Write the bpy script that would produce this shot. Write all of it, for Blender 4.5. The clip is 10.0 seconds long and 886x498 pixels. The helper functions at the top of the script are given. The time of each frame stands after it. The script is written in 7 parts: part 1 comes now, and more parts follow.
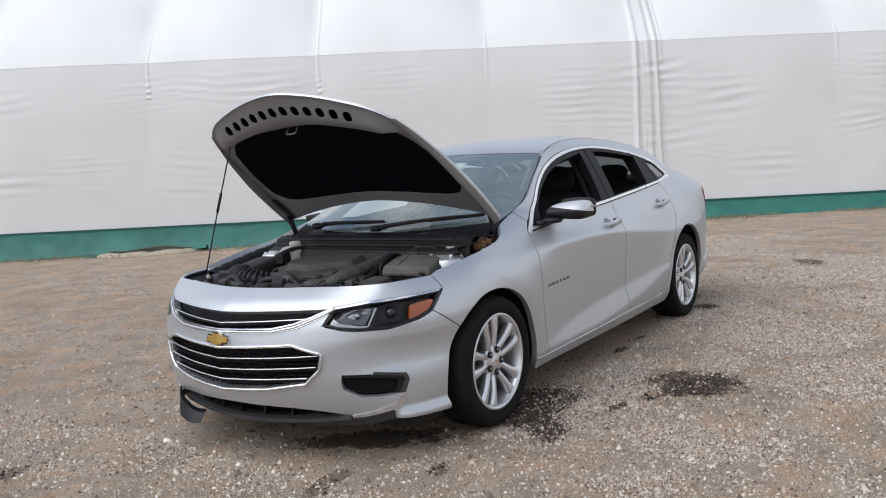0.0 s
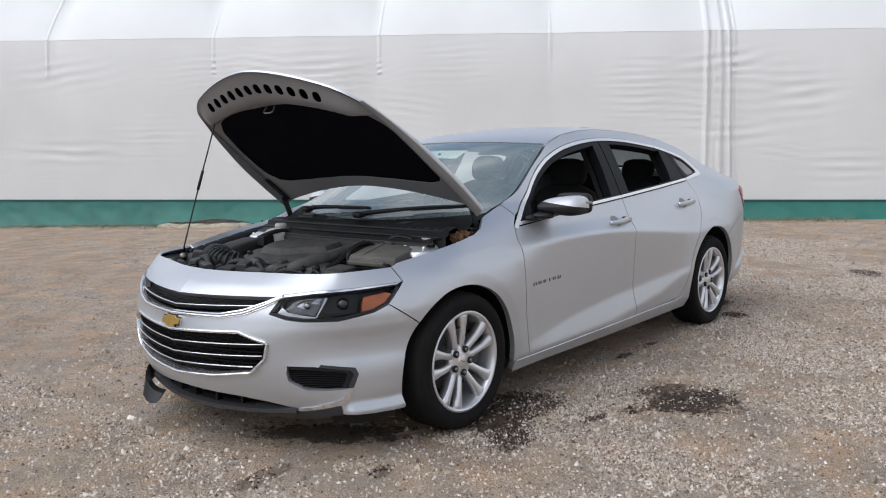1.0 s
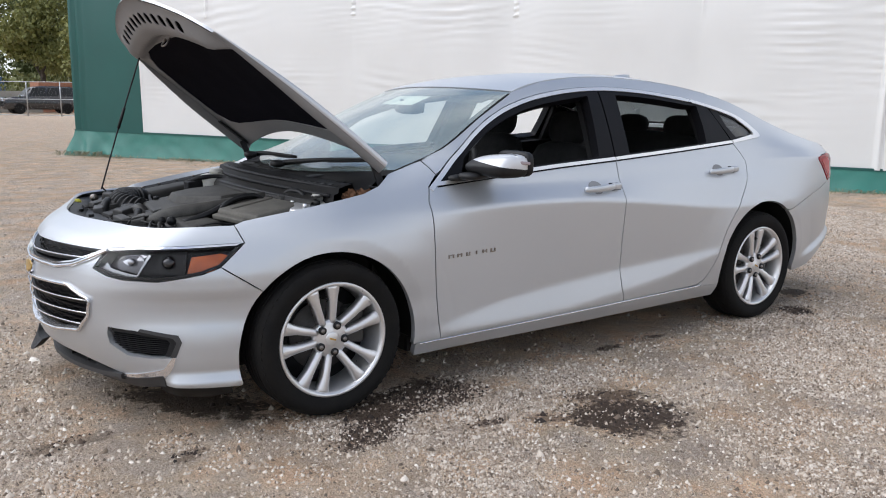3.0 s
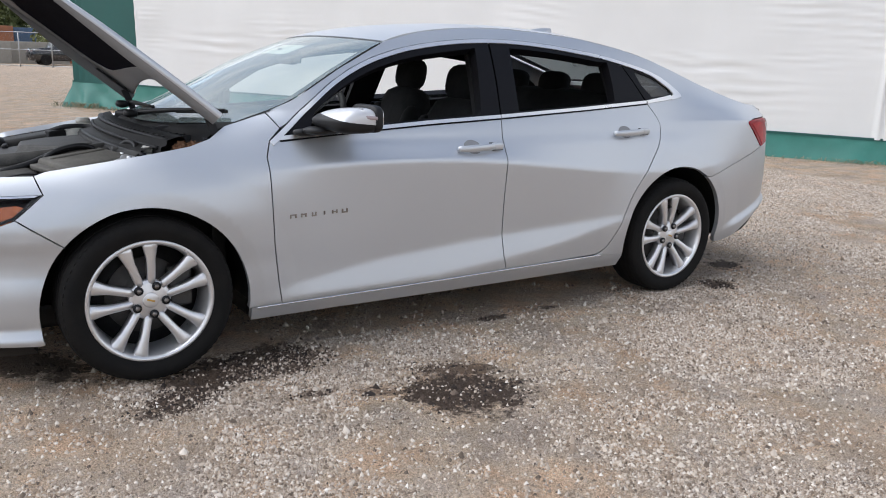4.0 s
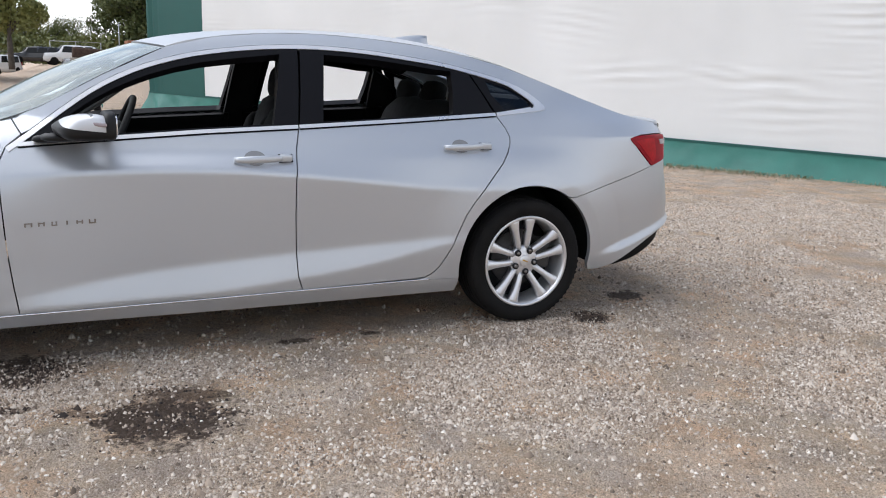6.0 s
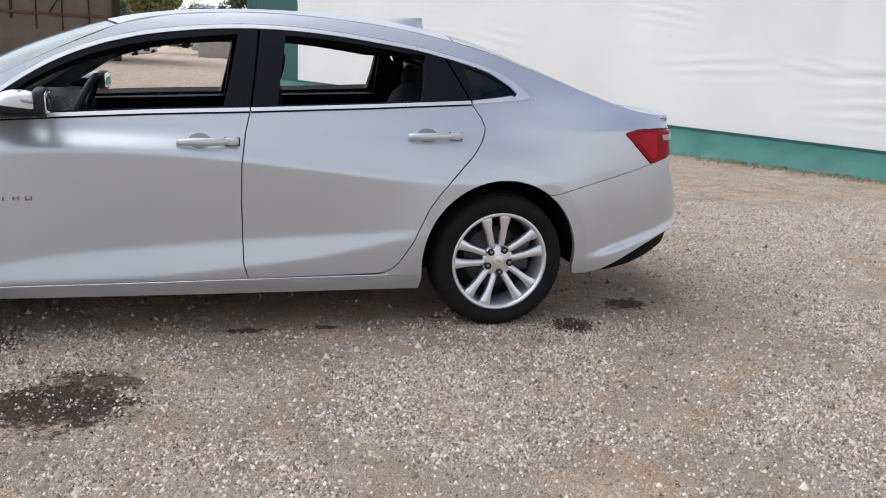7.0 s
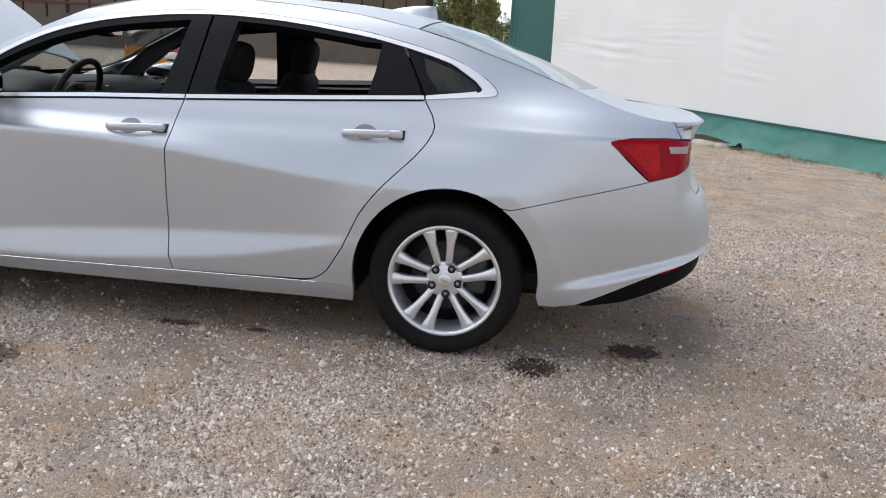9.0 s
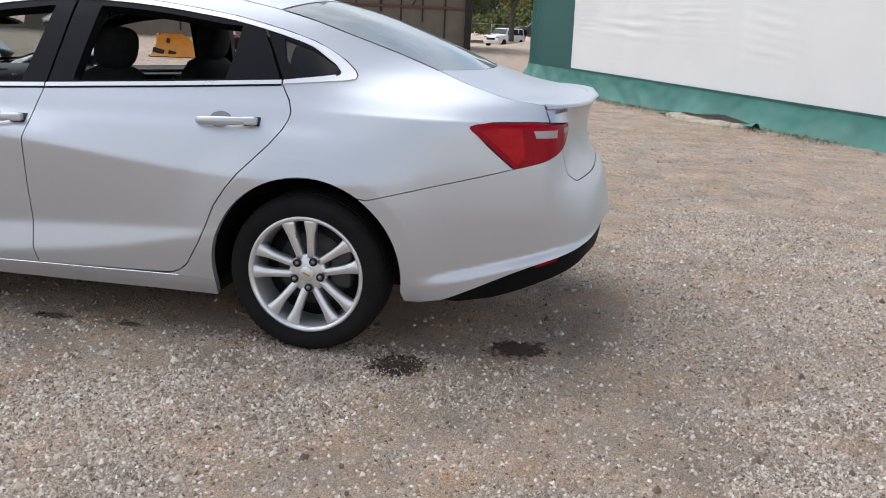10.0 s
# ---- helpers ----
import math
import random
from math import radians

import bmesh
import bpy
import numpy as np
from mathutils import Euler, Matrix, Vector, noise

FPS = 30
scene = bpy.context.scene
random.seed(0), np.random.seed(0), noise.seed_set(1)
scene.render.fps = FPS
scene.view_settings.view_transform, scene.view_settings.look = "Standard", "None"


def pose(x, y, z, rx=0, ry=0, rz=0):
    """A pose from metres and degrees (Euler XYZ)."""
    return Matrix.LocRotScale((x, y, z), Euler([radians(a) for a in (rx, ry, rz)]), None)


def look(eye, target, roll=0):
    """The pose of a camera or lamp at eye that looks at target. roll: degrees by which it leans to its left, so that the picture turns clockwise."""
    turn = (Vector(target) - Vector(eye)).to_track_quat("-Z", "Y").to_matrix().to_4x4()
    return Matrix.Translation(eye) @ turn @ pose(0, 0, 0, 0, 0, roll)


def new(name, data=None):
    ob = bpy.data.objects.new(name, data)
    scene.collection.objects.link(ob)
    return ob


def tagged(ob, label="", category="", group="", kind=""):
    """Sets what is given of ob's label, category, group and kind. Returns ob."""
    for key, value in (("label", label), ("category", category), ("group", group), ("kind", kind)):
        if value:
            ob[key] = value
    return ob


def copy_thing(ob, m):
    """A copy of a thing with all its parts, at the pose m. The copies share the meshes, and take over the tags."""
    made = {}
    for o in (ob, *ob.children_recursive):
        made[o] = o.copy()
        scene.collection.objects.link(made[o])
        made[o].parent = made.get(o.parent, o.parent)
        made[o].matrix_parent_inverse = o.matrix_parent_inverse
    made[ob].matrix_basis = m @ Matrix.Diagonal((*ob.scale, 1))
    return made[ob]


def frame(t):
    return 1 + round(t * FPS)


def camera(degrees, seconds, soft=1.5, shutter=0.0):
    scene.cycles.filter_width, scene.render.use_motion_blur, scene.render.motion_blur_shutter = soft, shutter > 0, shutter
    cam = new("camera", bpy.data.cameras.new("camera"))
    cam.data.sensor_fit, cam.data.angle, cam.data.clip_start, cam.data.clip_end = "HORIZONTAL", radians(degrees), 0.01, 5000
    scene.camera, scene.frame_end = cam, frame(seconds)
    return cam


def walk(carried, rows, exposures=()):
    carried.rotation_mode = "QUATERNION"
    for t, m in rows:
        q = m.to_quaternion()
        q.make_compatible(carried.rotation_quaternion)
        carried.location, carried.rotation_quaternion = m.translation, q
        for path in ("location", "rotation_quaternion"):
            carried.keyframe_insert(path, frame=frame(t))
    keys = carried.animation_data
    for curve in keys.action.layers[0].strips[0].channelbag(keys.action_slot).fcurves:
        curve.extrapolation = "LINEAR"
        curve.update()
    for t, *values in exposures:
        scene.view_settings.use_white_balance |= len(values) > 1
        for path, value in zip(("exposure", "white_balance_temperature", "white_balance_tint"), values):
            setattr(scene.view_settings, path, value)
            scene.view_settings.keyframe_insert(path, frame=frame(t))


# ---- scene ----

cam = camera(57.0, 10.0, soft=1.0)
PATH = [
    (0, (-3.339, -2.943, 1.306), (-1.709, -1.804, 1.094), -3.7),
    (0.3, (-3.219, -3.054, 1.317), (-1.626, -1.87, 1.073), -1.0),
    (0.5, (-3.139, -3.128, 1.342), (-1.585, -1.901, 1.058), -0.2),
    (0.7, (-3.028, -3.171, 1.318), (-1.525, -1.879, 1.051), -3.8),
    (1, (-2.861, -3.235, 1.297), (-1.355, -1.94, 1.056), -1.2),
    (1.3, (-2.671, -3.308, 1.31), (-1.237, -1.94, 1.038), -2.0),
    (1.5, (-2.544, -3.357, 1.305), (-1.152, -1.95, 1.017), -2.0),
    (1.8, (-2.333, -3.443, 1.297), (-1.034, -1.943, 1.042), -0.5),
    (2, (-2.192, -3.5, 1.293), (-0.89, -2.018, 0.961), 1.9),
    (2.2, (-2.059, -3.58, 1.293), (-0.842, -2.027, 0.966), 0.7),
    (3.3, (-1.237, -3.788, 1.27), (-0.127, -2.175, 0.865), 1.3),
    (3.5, (-1.094, -3.851, 1.292), (-0.003, -2.24, 0.83), 1.9),
    (3.8, (-0.849, -3.922, 1.264), (0.222, -2.3, 0.795), 1.7),
    (4, (-0.685, -3.97, 1.248), (0.373, -2.334, 0.795), 1.9),
    (4.3, (-0.462, -4.05, 1.255), (0.589, -2.399, 0.845), 0.4),
    (4.5, (-0.314, -4.103, 1.252), (0.719, -2.438, 0.849), 0.8),
    (4.8, (-0.083, -4.204, 1.25), (0.863, -2.487, 0.856), 3.1),
    (5, (0.071, -4.271, 1.254), (0.964, -2.526, 0.853), 3.1),
    (5.3, (0.309, -4.314, 1.248), (1.21, -2.582, 0.815), 3.6),
    (5.5, (0.468, -4.343, 1.252), (1.329, -2.583, 0.852), 3.7),
    (5.7, (0.592, -4.393, 1.265), (1.457, -2.641, 0.838), 2.2),
    (6.8, (1.365, -4.458, 1.253), (1.918, -2.583, 0.831), 4.3),
    (7, (1.53, -4.451, 1.273), (2.064, -2.581, 0.807), 3.3),
    (7.3, (1.789, -4.442, 1.275), (2.209, -2.539, 0.827), 1.8),
    (7.5, (1.962, -4.436, 1.271), (2.314, -2.513, 0.847), 2.0),
    (7.8, (2.217, -4.409, 1.275), (2.439, -2.474, 0.819), 2.5),
    (8, (2.387, -4.391, 1.277), (2.55, -2.451, 0.821), 1.9),
    (8.3, (2.632, -4.304, 1.293), (2.725, -2.363, 0.819), 4.2),
    (8.5, (2.795, -4.246, 1.314), (2.834, -2.302, 0.845), 2.9),
    (8.8, (3.016, -4.171, 1.286), (2.9, -2.226, 0.834), 1.9),
    (9, (3.164, -4.121, 1.274), (2.956, -2.193, 0.788), 3.9),
    (9.3, (3.367, -4.033, 1.264), (3.121, -2.101, 0.809), 4.2),
    (9.5, (3.502, -3.975, 1.253), (3.223, -2.05, 0.788), 3.6),
    (9.8, (3.741, -3.886, 1.285), (3.471, -1.969, 0.78), 4.4),
    (10, (3.9, -3.826, 1.307), (3.561, -1.929, 0.774), 2.8),
]
walk(cam, [(t, look(eye, target, roll)) for t, eye, target, roll in PATH],
     exposures=[(0, -.16, 6310, 10), (1, -.16, 6310, 10), (1.5, -.18, 6310, 10), (2, -.01, 6310, 10), (3.5, .13, 6310, 10), (7.5, .14, 6310, 10), (10, .12, 6290, 10)])

# ---- light ----
SUN = Vector((-.55, .26, .80)).normalized()  # the way to the sun
world = bpy.data.worlds.new("sky")
scene.world = world
world.use_nodes = True
wn, wl = world.node_tree.nodes, world.node_tree.links
sky = wn.new("ShaderNodeTexSky")
sky.sky_type, sky.sun_disc = "NISHITA", False
sky.sun_elevation, sky.sun_rotation = math.asin(SUN.z), math.atan2(SUN.x, SUN.y)
cloud = wn.new("ShaderNodeTexNoise")
cloud.inputs["Scale"].default_value, cloud.inputs["Detail"].default_value, cloud.inputs["Roughness"].default_value = 2.3, 7, .55
cover = wn.new("ShaderNodeMapRange")
cover.inputs["From Min"].default_value, cover.inputs["From Max"].default_value = .43, .66
over = wn.new("ShaderNodeMix")
over.data_type = "RGBA"
shade = wn.new("ShaderNodeTexNoise")
shade.inputs["Scale"].default_value, shade.inputs["Detail"].default_value = 5.0, 6
tone = wn.new("ShaderNodeValToRGB")
tone.color_ramp.elements[0].position, tone.color_ramp.elements[0].color = .34, (.58, .61, .67, 1)
tone.color_ramp.elements[1].position, tone.color_ramp.elements[1].color = .66, (1, 1, 1, 1)
gain = wn.new("ShaderNodeVectorMath")
gain.operation = "SCALE"
gain.inputs["Scale"].default_value = 8.6
wl.new(shade.outputs["Fac"], tone.inputs[0])
wl.new(tone.outputs[0], gain.inputs[0])
wl.new(gain.outputs[0], over.inputs[7])
axis, split, low, both = (wn.new("ShaderNode" + k) for k in ("TexCoord", "SeparateXYZ", "MapRange", "Math"))
low.inputs["From Max"].default_value, low.inputs["To Min"].default_value, low.inputs["To Max"].default_value = .7, .19, -.01
both.operation = "ADD"
wl.new(axis.outputs["Generated"], split.inputs[0])
wl.new(split.outputs["Z"], low.inputs["Value"])
wl.new(cloud.outputs["Fac"], both.inputs[0])
wl.new(low.outputs[0], both.inputs[1])
sky.dust_density, sky.ozone_density = .3, 2.0
wl.new(both.outputs[0], cover.inputs["Value"])
wl.new(cover.outputs[0], over.inputs[0])
wl.new(sky.outputs[0], over.inputs[6])
wl.new(over.outputs[2], wn["Background"].inputs[0])
wn["Background"].inputs[1].default_value = 0.15
sun = new("sun", bpy.data.lights.new("sun", "SUN"))
sun.data.energy, sun.data.angle, sun.data.color = 2.55, radians(74), (1.0, 0.972, 0.945)
sun.matrix_world = look((0, 0, 0), -SUN)

# ---- materials ----
def mat(name, color, rough=0.5, metal=0.0, var=0.12, scale=6.0, bump=0.0, bscale=80.0, coat=0.0, other=None, rvar=0.08, spec=0.5, mottled=0.5):
    """A surface with colour that varies at two scales, uneven gloss and fine relief."""
    m = bpy.data.materials.new(name)
    m.use_nodes = True
    nt, b = m.node_tree, m.node_tree.nodes["Principled BSDF"]
    nn, ll = nt.nodes.new, nt.links.new
    geo = nn("ShaderNodeTexCoord")
    big, fine = nn("ShaderNodeTexNoise"), nn("ShaderNodeTexNoise")
    big.inputs["Scale"].default_value, fine.inputs["Scale"].default_value = scale, bscale
    big.inputs["Detail"].default_value, fine.inputs["Detail"].default_value = 5, 4
    ll(geo.outputs["Object"], big.inputs["Vector"]), ll(geo.outputs["Object"], fine.inputs["Vector"])
    mix = nn("ShaderNodeMix")
    mix.data_type = "RGBA"
    second = other or tuple(c * (1 - 2 * var) for c in color)
    mix.inputs[6].default_value, mix.inputs[7].default_value = (*color, 1), (*second, 1)
    sum_ = nn("ShaderNodeMath")
    sum_.operation = "MULTIPLY_ADD"
    ll(fine.outputs["Fac"], sum_.inputs[0])
    sum_.inputs[1].default_value = mottled
    ll(big.outputs["Fac"], sum_.inputs[2])
    ramp = nn("ShaderNodeMapRange")
    ramp.inputs["From Min"].default_value, ramp.inputs["From Max"].default_value = .3 + .5 * mottled - .1, .7 + .5 * mottled + .1
    ll(sum_.outputs[0], ramp.inputs["Value"])
    ll(ramp.outputs[0], mix.inputs[0])
    ll(mix.outputs[2], b.inputs["Base Color"])
    rr = nn("ShaderNodeMapRange")
    rr.inputs["To Min"].default_value, rr.inputs["To Max"].default_value = max(0.0, rough - rvar), min(1.0, rough + rvar)
    ll(big.outputs["Fac"], rr.inputs["Value"])
    ll(rr.outputs[0], b.inputs["Roughness"])
    b.inputs["Metallic"].default_value = metal
    b.inputs["Specular IOR Level"].default_value = spec
    if coat:
        b.inputs["Coat Weight"].default_value, b.inputs["Coat Roughness"].default_value = coat, 0.06
    if bump:
        bp = nn("ShaderNodeBump")
        bp.inputs["Strength"].default_value, bp.inputs["Distance"].default_value = 0.6, bump
        ll(fine.outputs["Fac"], bp.inputs["Height"])
        ll(bp.outputs[0], b.inputs["Normal"])
    return m


def glass(name, color, rough=0.0, dust_glare=0.0, gloss=.06):
    m = bpy.data.materials.new(name)
    m.use_nodes = True
    nt = m.node_tree
    b = nt.nodes["Principled BSDF"]
    nt.nodes.remove(b)
    out = nt.nodes["Material Output"]
    tr, gl, mx = (nt.nodes.new("ShaderNode" + n) for n in ("BsdfTransparent", "BsdfGlossy", "MixShader"))
    tr.inputs[0].default_value = (*color, 1)
    gl.inputs["Roughness"].default_value = rough
    lw, pw, mr = (nt.nodes.new("ShaderNode" + n) for n in ("LayerWeight", "Math", "MapRange"))
    lw.inputs["Blend"].default_value = .5
    pw.operation, pw.inputs[1].default_value = "POWER", 3.2
    mr.inputs["To Min"].default_value = gloss
    nt.links.new(lw.outputs["Facing"], pw.inputs[0])
    nt.links.new(pw.outputs[0], mr.inputs["Value"])
    nt.links.new(mr.outputs[0], mx.inputs[0])
    nt.links.new(tr.outputs[0], mx.inputs[1])
    nt.links.new(gl.outputs[0], mx.inputs[2])
    # pale teal diffuse layer: some dust, mostly reflected sky put into the colour
    film, df = nt.nodes.new("ShaderNodeMixShader"), nt.nodes.new("ShaderNodeBsdfDiffuse")
    film.inputs[0].default_value = dust_glare
    df.inputs[0].default_value = (.56, .68, .67, 1)
    nt.links.new(mx.outputs[0], film.inputs[1])
    nt.links.new(df.outputs[0], film.inputs[2])
    nt.links.new(film.outputs[0], out.inputs[0])
    return m


PAINT = mat("silver_paint", (.552, .572, .600), .36, .64, var=.02, scale=1.2, bump=.00005, bscale=900, coat=.10, rvar=.03, mottled=.15)
BRIGHT = mat("bright_grille_edge", (.86, .86, .88), .14, .85)
VALANCE = mat("matt_black_plastic", (.006, .006, .0065), .6, spec=.1, var=.2, scale=9)
UNDERPAINT = mat("dull_silver_paint", (.25, .25, .255), .55, .2, var=.08, scale=3)
BLACK = mat("black_plastic", (.009, .009, .010), .5, spec=.35, var=.2, scale=8, bump=.0005, bscale=300)
SATIN = mat("satin_black_film", (.007, .007, .009), .45, var=.1, spec=.12)
GREY = mat("dark_grey_plastic", (.017, .017, .019), .55, spec=.3, var=.2, scale=7, bump=.0006, bscale=260)
DUSTY = mat("dusty_black_plastic", (.009, .009, .009), .6, spec=.3, var=.1, scale=9, other=(.030, .028, .025), bump=.0006, bscale=200)
CHROME = mat("chrome", (.78, .78, .79), .07, 1.0, var=.01, rvar=.03)
TRIMBRIGHT = mat("bright_window_trim", (.86, .85, .84), .30, .75, var=.02)
LAMPREF = mat("dull_lamp_reflector", (.46, .47, .49), .22, .9, var=.2, scale=30, rvar=.1)
RUBBER = mat("tyre_rubber", (.007, .007, .0075), .85, spec=.15, var=.2, scale=12, other=(.015, .014, .013), bump=.0006, bscale=180)
ALLOY = mat("silver_alloy", (.74, .74, .75), .3, .7, var=.05, scale=8, rvar=.08, coat=.3)
STEEL = mat("brushed_steel", (.35, .34, .33), .4, .9, var=.1, scale=15, other=(.2, .16, .13))
DISC = mat("dull_brake_iron", (.10, .095, .09), .6, .5, var=.2, scale=15)
CAST = mat("cast_aluminium", (.075, .073, .071), .5, .5, var=.15, scale=14, bump=.0008, bscale=150)
CLOTH = mat("black_seat_cloth", (.012, .012, .013), .9, var=.3, scale=20, bump=.0015, bscale=400)
TRIM = mat("dark_interior_trim", (.012, .012, .013), .6, spec=.3, var=.15, bump=.0008, bscale=350)
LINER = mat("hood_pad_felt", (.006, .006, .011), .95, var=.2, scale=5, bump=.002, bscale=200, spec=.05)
HEADLINER = mat("grey_headliner", (.085, .09, .09), .9, var=.1)
REDLENS = mat("red_lens", (.33, .001, .010), .14, var=.2, scale=5, spec=.13)
BRIGHTRED = mat("bright_red_lens", (.55, .006, .012), .15, var=.25, scale=14, spec=.15)
CLEARLENS = mat("frosted_clear_lens", (.40, .33, .34), .2, coat=.4)
AMBER = mat("amber_lens", (.50, .115, .018), .2, var=.3, scale=22, coat=.5)
GOLD = mat("gold_emblem", (.62, .40, .10), .3, .6, var=.15, scale=30, coat=.4)
TANK = mat("milky_tank_plastic", (.50, .49, .45), .45, var=.1, scale=20)
COPPER = mat("dry_leaf_brown", (.20, .095, .045), .8, var=.3, scale=40, bump=.003, bscale=120)
# the film's strength also stands for the pale reflection on the panes
WINDSHIELD = glass("windshield_glass", (.80, .89, .86), dust_glare=.19, gloss=.15)
TINTED = glass("tinted_glass", (.32, .36, .37), dust_glare=.16, gloss=.12)
QUARTERGLASS = glass("dark_quarter_glass", (.14, .15, .16), gloss=.04)
LAMPGLASS = glass("lamp_cover", (.97, .97, .98), gloss=.008)
LIPGREY = mat("scuffed_grey_plastic", (.024, .024, .027), .55, var=.15, scale=12, other=(.042, .041, .041), bump=.0008, bscale=200)
YELLOWCAP = mat("yellow_cap", (.55, .52, .05), .5)

# ---- building tools ----
from mathutils.geometry import delaunay_2d_cdt


def part(name, bm, material, parent=None, label="", smooth_=True, normals=None):
    """Links a bmesh, or (verts, faces), as one mesh object under a thing or a part."""
    me = bpy.data.meshes.new(name)
    if isinstance(bm, tuple):
        me.from_pydata([tuple(map(float, v)) for v in bm[0]], [], [list(map(int, f)) for f in bm[1]])
    else:
        bm.normal_update()
        bm.to_mesh(me)
        bm.free()
    for m in material if isinstance(material, (list, tuple)) else [material]:
        me.materials.append(m)
    me.polygons.foreach_set("use_smooth", [smooth_] * len(me.polygons))
    if normals is not None:
        me.normals_split_custom_set_from_vertices([tuple(map(float, n)) for n in normals])
    ob = new(name, me)
    if parent is not None:
        ob.parent = parent
    if label:
        tagged(ob, label)
    return ob


def box(bm, size, at, rot=(0, 0, 0), bevel=0.0, taper=1.0, segs=2):
    """A bevelled block in the bmesh; taper narrows its top."""
    r = bmesh.ops.create_cube(bm, size=1)
    vs = r["verts"]
    for v in vs:
        if v.co.z > 0:
            v.co.x *= taper
            v.co.y *= taper
    bmesh.ops.transform(bm, matrix=pose(*at, *rot) @ Matrix.Diagonal((*size, 1)), verts=vs)
    if bevel:
        es = list({e for v in vs for e in v.link_edges})
        bmesh.ops.bevel(bm, geom=es, offset=bevel, segments=segs, affect="EDGES", profile=.6)
    return bm


def cyl(bm, r, h, at, rot=(0, 0, 0), n=20, r2=None, bevel=0.0):
    g = bmesh.ops.create_cone(bm, cap_ends=True, segments=n, radius1=r, radius2=r if r2 is None else r2, depth=h)
    vs = g["verts"]
    bmesh.ops.transform(bm, matrix=pose(*at, *rot), verts=vs)
    if bevel:
        es = [e for e in {e for v in vs for e in v.link_edges} if len(e.link_faces) == 2 and e.calc_face_angle(0) > .6]
        bmesh.ops.bevel(bm, geom=es, offset=bevel, segments=2, affect="EDGES")
    return bm


def tube(bm, pts, r, n=8):
    """A round pipe through the points; r: one radius, or one for each point."""
    pts = spline(pts, 6) if len(pts) > 2 else np.array(pts, float)
    rs = np.interp(np.linspace(0, 1, len(pts)), np.linspace(0, 1, len(np.atleast_1d(r))), np.atleast_1d(r))
    rings, up = [], Vector((0, 0, 1))
    for i, p in enumerate(pts):
        d = Vector(pts[min(i + 1, len(pts) - 1)] - pts[max(i - 1, 0)]).normalized()
        a = d.cross(up)
        if a.length < .05:
            a = d.cross(Vector((1, 0, 0)))
        a.normalize()
        b = d.cross(a)
        rings.append([bm.verts.new(Vector(p) + (a * math.cos(t) + b * math.sin(t)) * rs[i]) for t in np.linspace(0, 2 * math.pi, n, endpoint=False)])
    for q, w in zip(rings, rings[1:]):
        for i in range(n):
            bm.faces.new((q[i], q[(i + 1) % n], w[(i + 1) % n], w[i]))
    bm.faces.new(rings[0][::-1]), bm.faces.new(rings[-1])
    return bm


def lathe(bm, prof, n=48, axis="y"):
    """Turns the profile of (radius, along) round an axis."""
    rings = []
    for r, h in prof:
        ring = []
        for t in np.linspace(0, 2 * math.pi, n, endpoint=False):
            c, s = r * math.cos(t), r * math.sin(t)
            ring.append(bm.verts.new((c, h, s) if axis == "y" else (c, s, h)))
        rings.append(ring)
    for q, w in zip(rings, rings[1:]):
        for i in range(n):
            bm.faces.new((q[i], q[(i + 1) % n], w[(i + 1) % n], w[i]))
    bmesh.ops.recalc_face_normals(bm, faces=bm.faces)
    return bm


def resample(loop, h):
    out = []
    p = np.array(loop, float)
    for a, b in zip(p, np.roll(p, -1, 0)):
        n = max(1, int(np.ceil(np.hypot(*(b - a)) / h)))
        out += [a + (b - a) * i / n for i in range(n)]
    return np.array(out)


def inset(loop, gap):
    """Moves a closed loop inwards."""
    p = np.array(loop, float)
    area = np.sum(p[:, 0] * np.roll(p[:, 1], -1) - np.roll(p[:, 0], -1) * p[:, 1])
    t = np.roll(p, -1, 0) - np.roll(p, 1, 0)
    t /= np.hypot(*t.T)[:, None] + 1e-9
    n = np.stack([-t[:, 1], t[:, 0]], 1) * (1 if area > 0 else -1)
    return p + n * gap


def inside(loop, q):
    r = np.zeros(len(q), bool)
    for (x1, y1), (x2, y2) in zip(loop, np.roll(loop, -1, 0)):
        c = ((y1 > q[:, 1]) != (y2 > q[:, 1])) & (q[:, 0] < (x2 - x1) * (q[:, 1] - y1) / (y2 - y1 + 1e-12) + x1)
        r ^= c
    return r


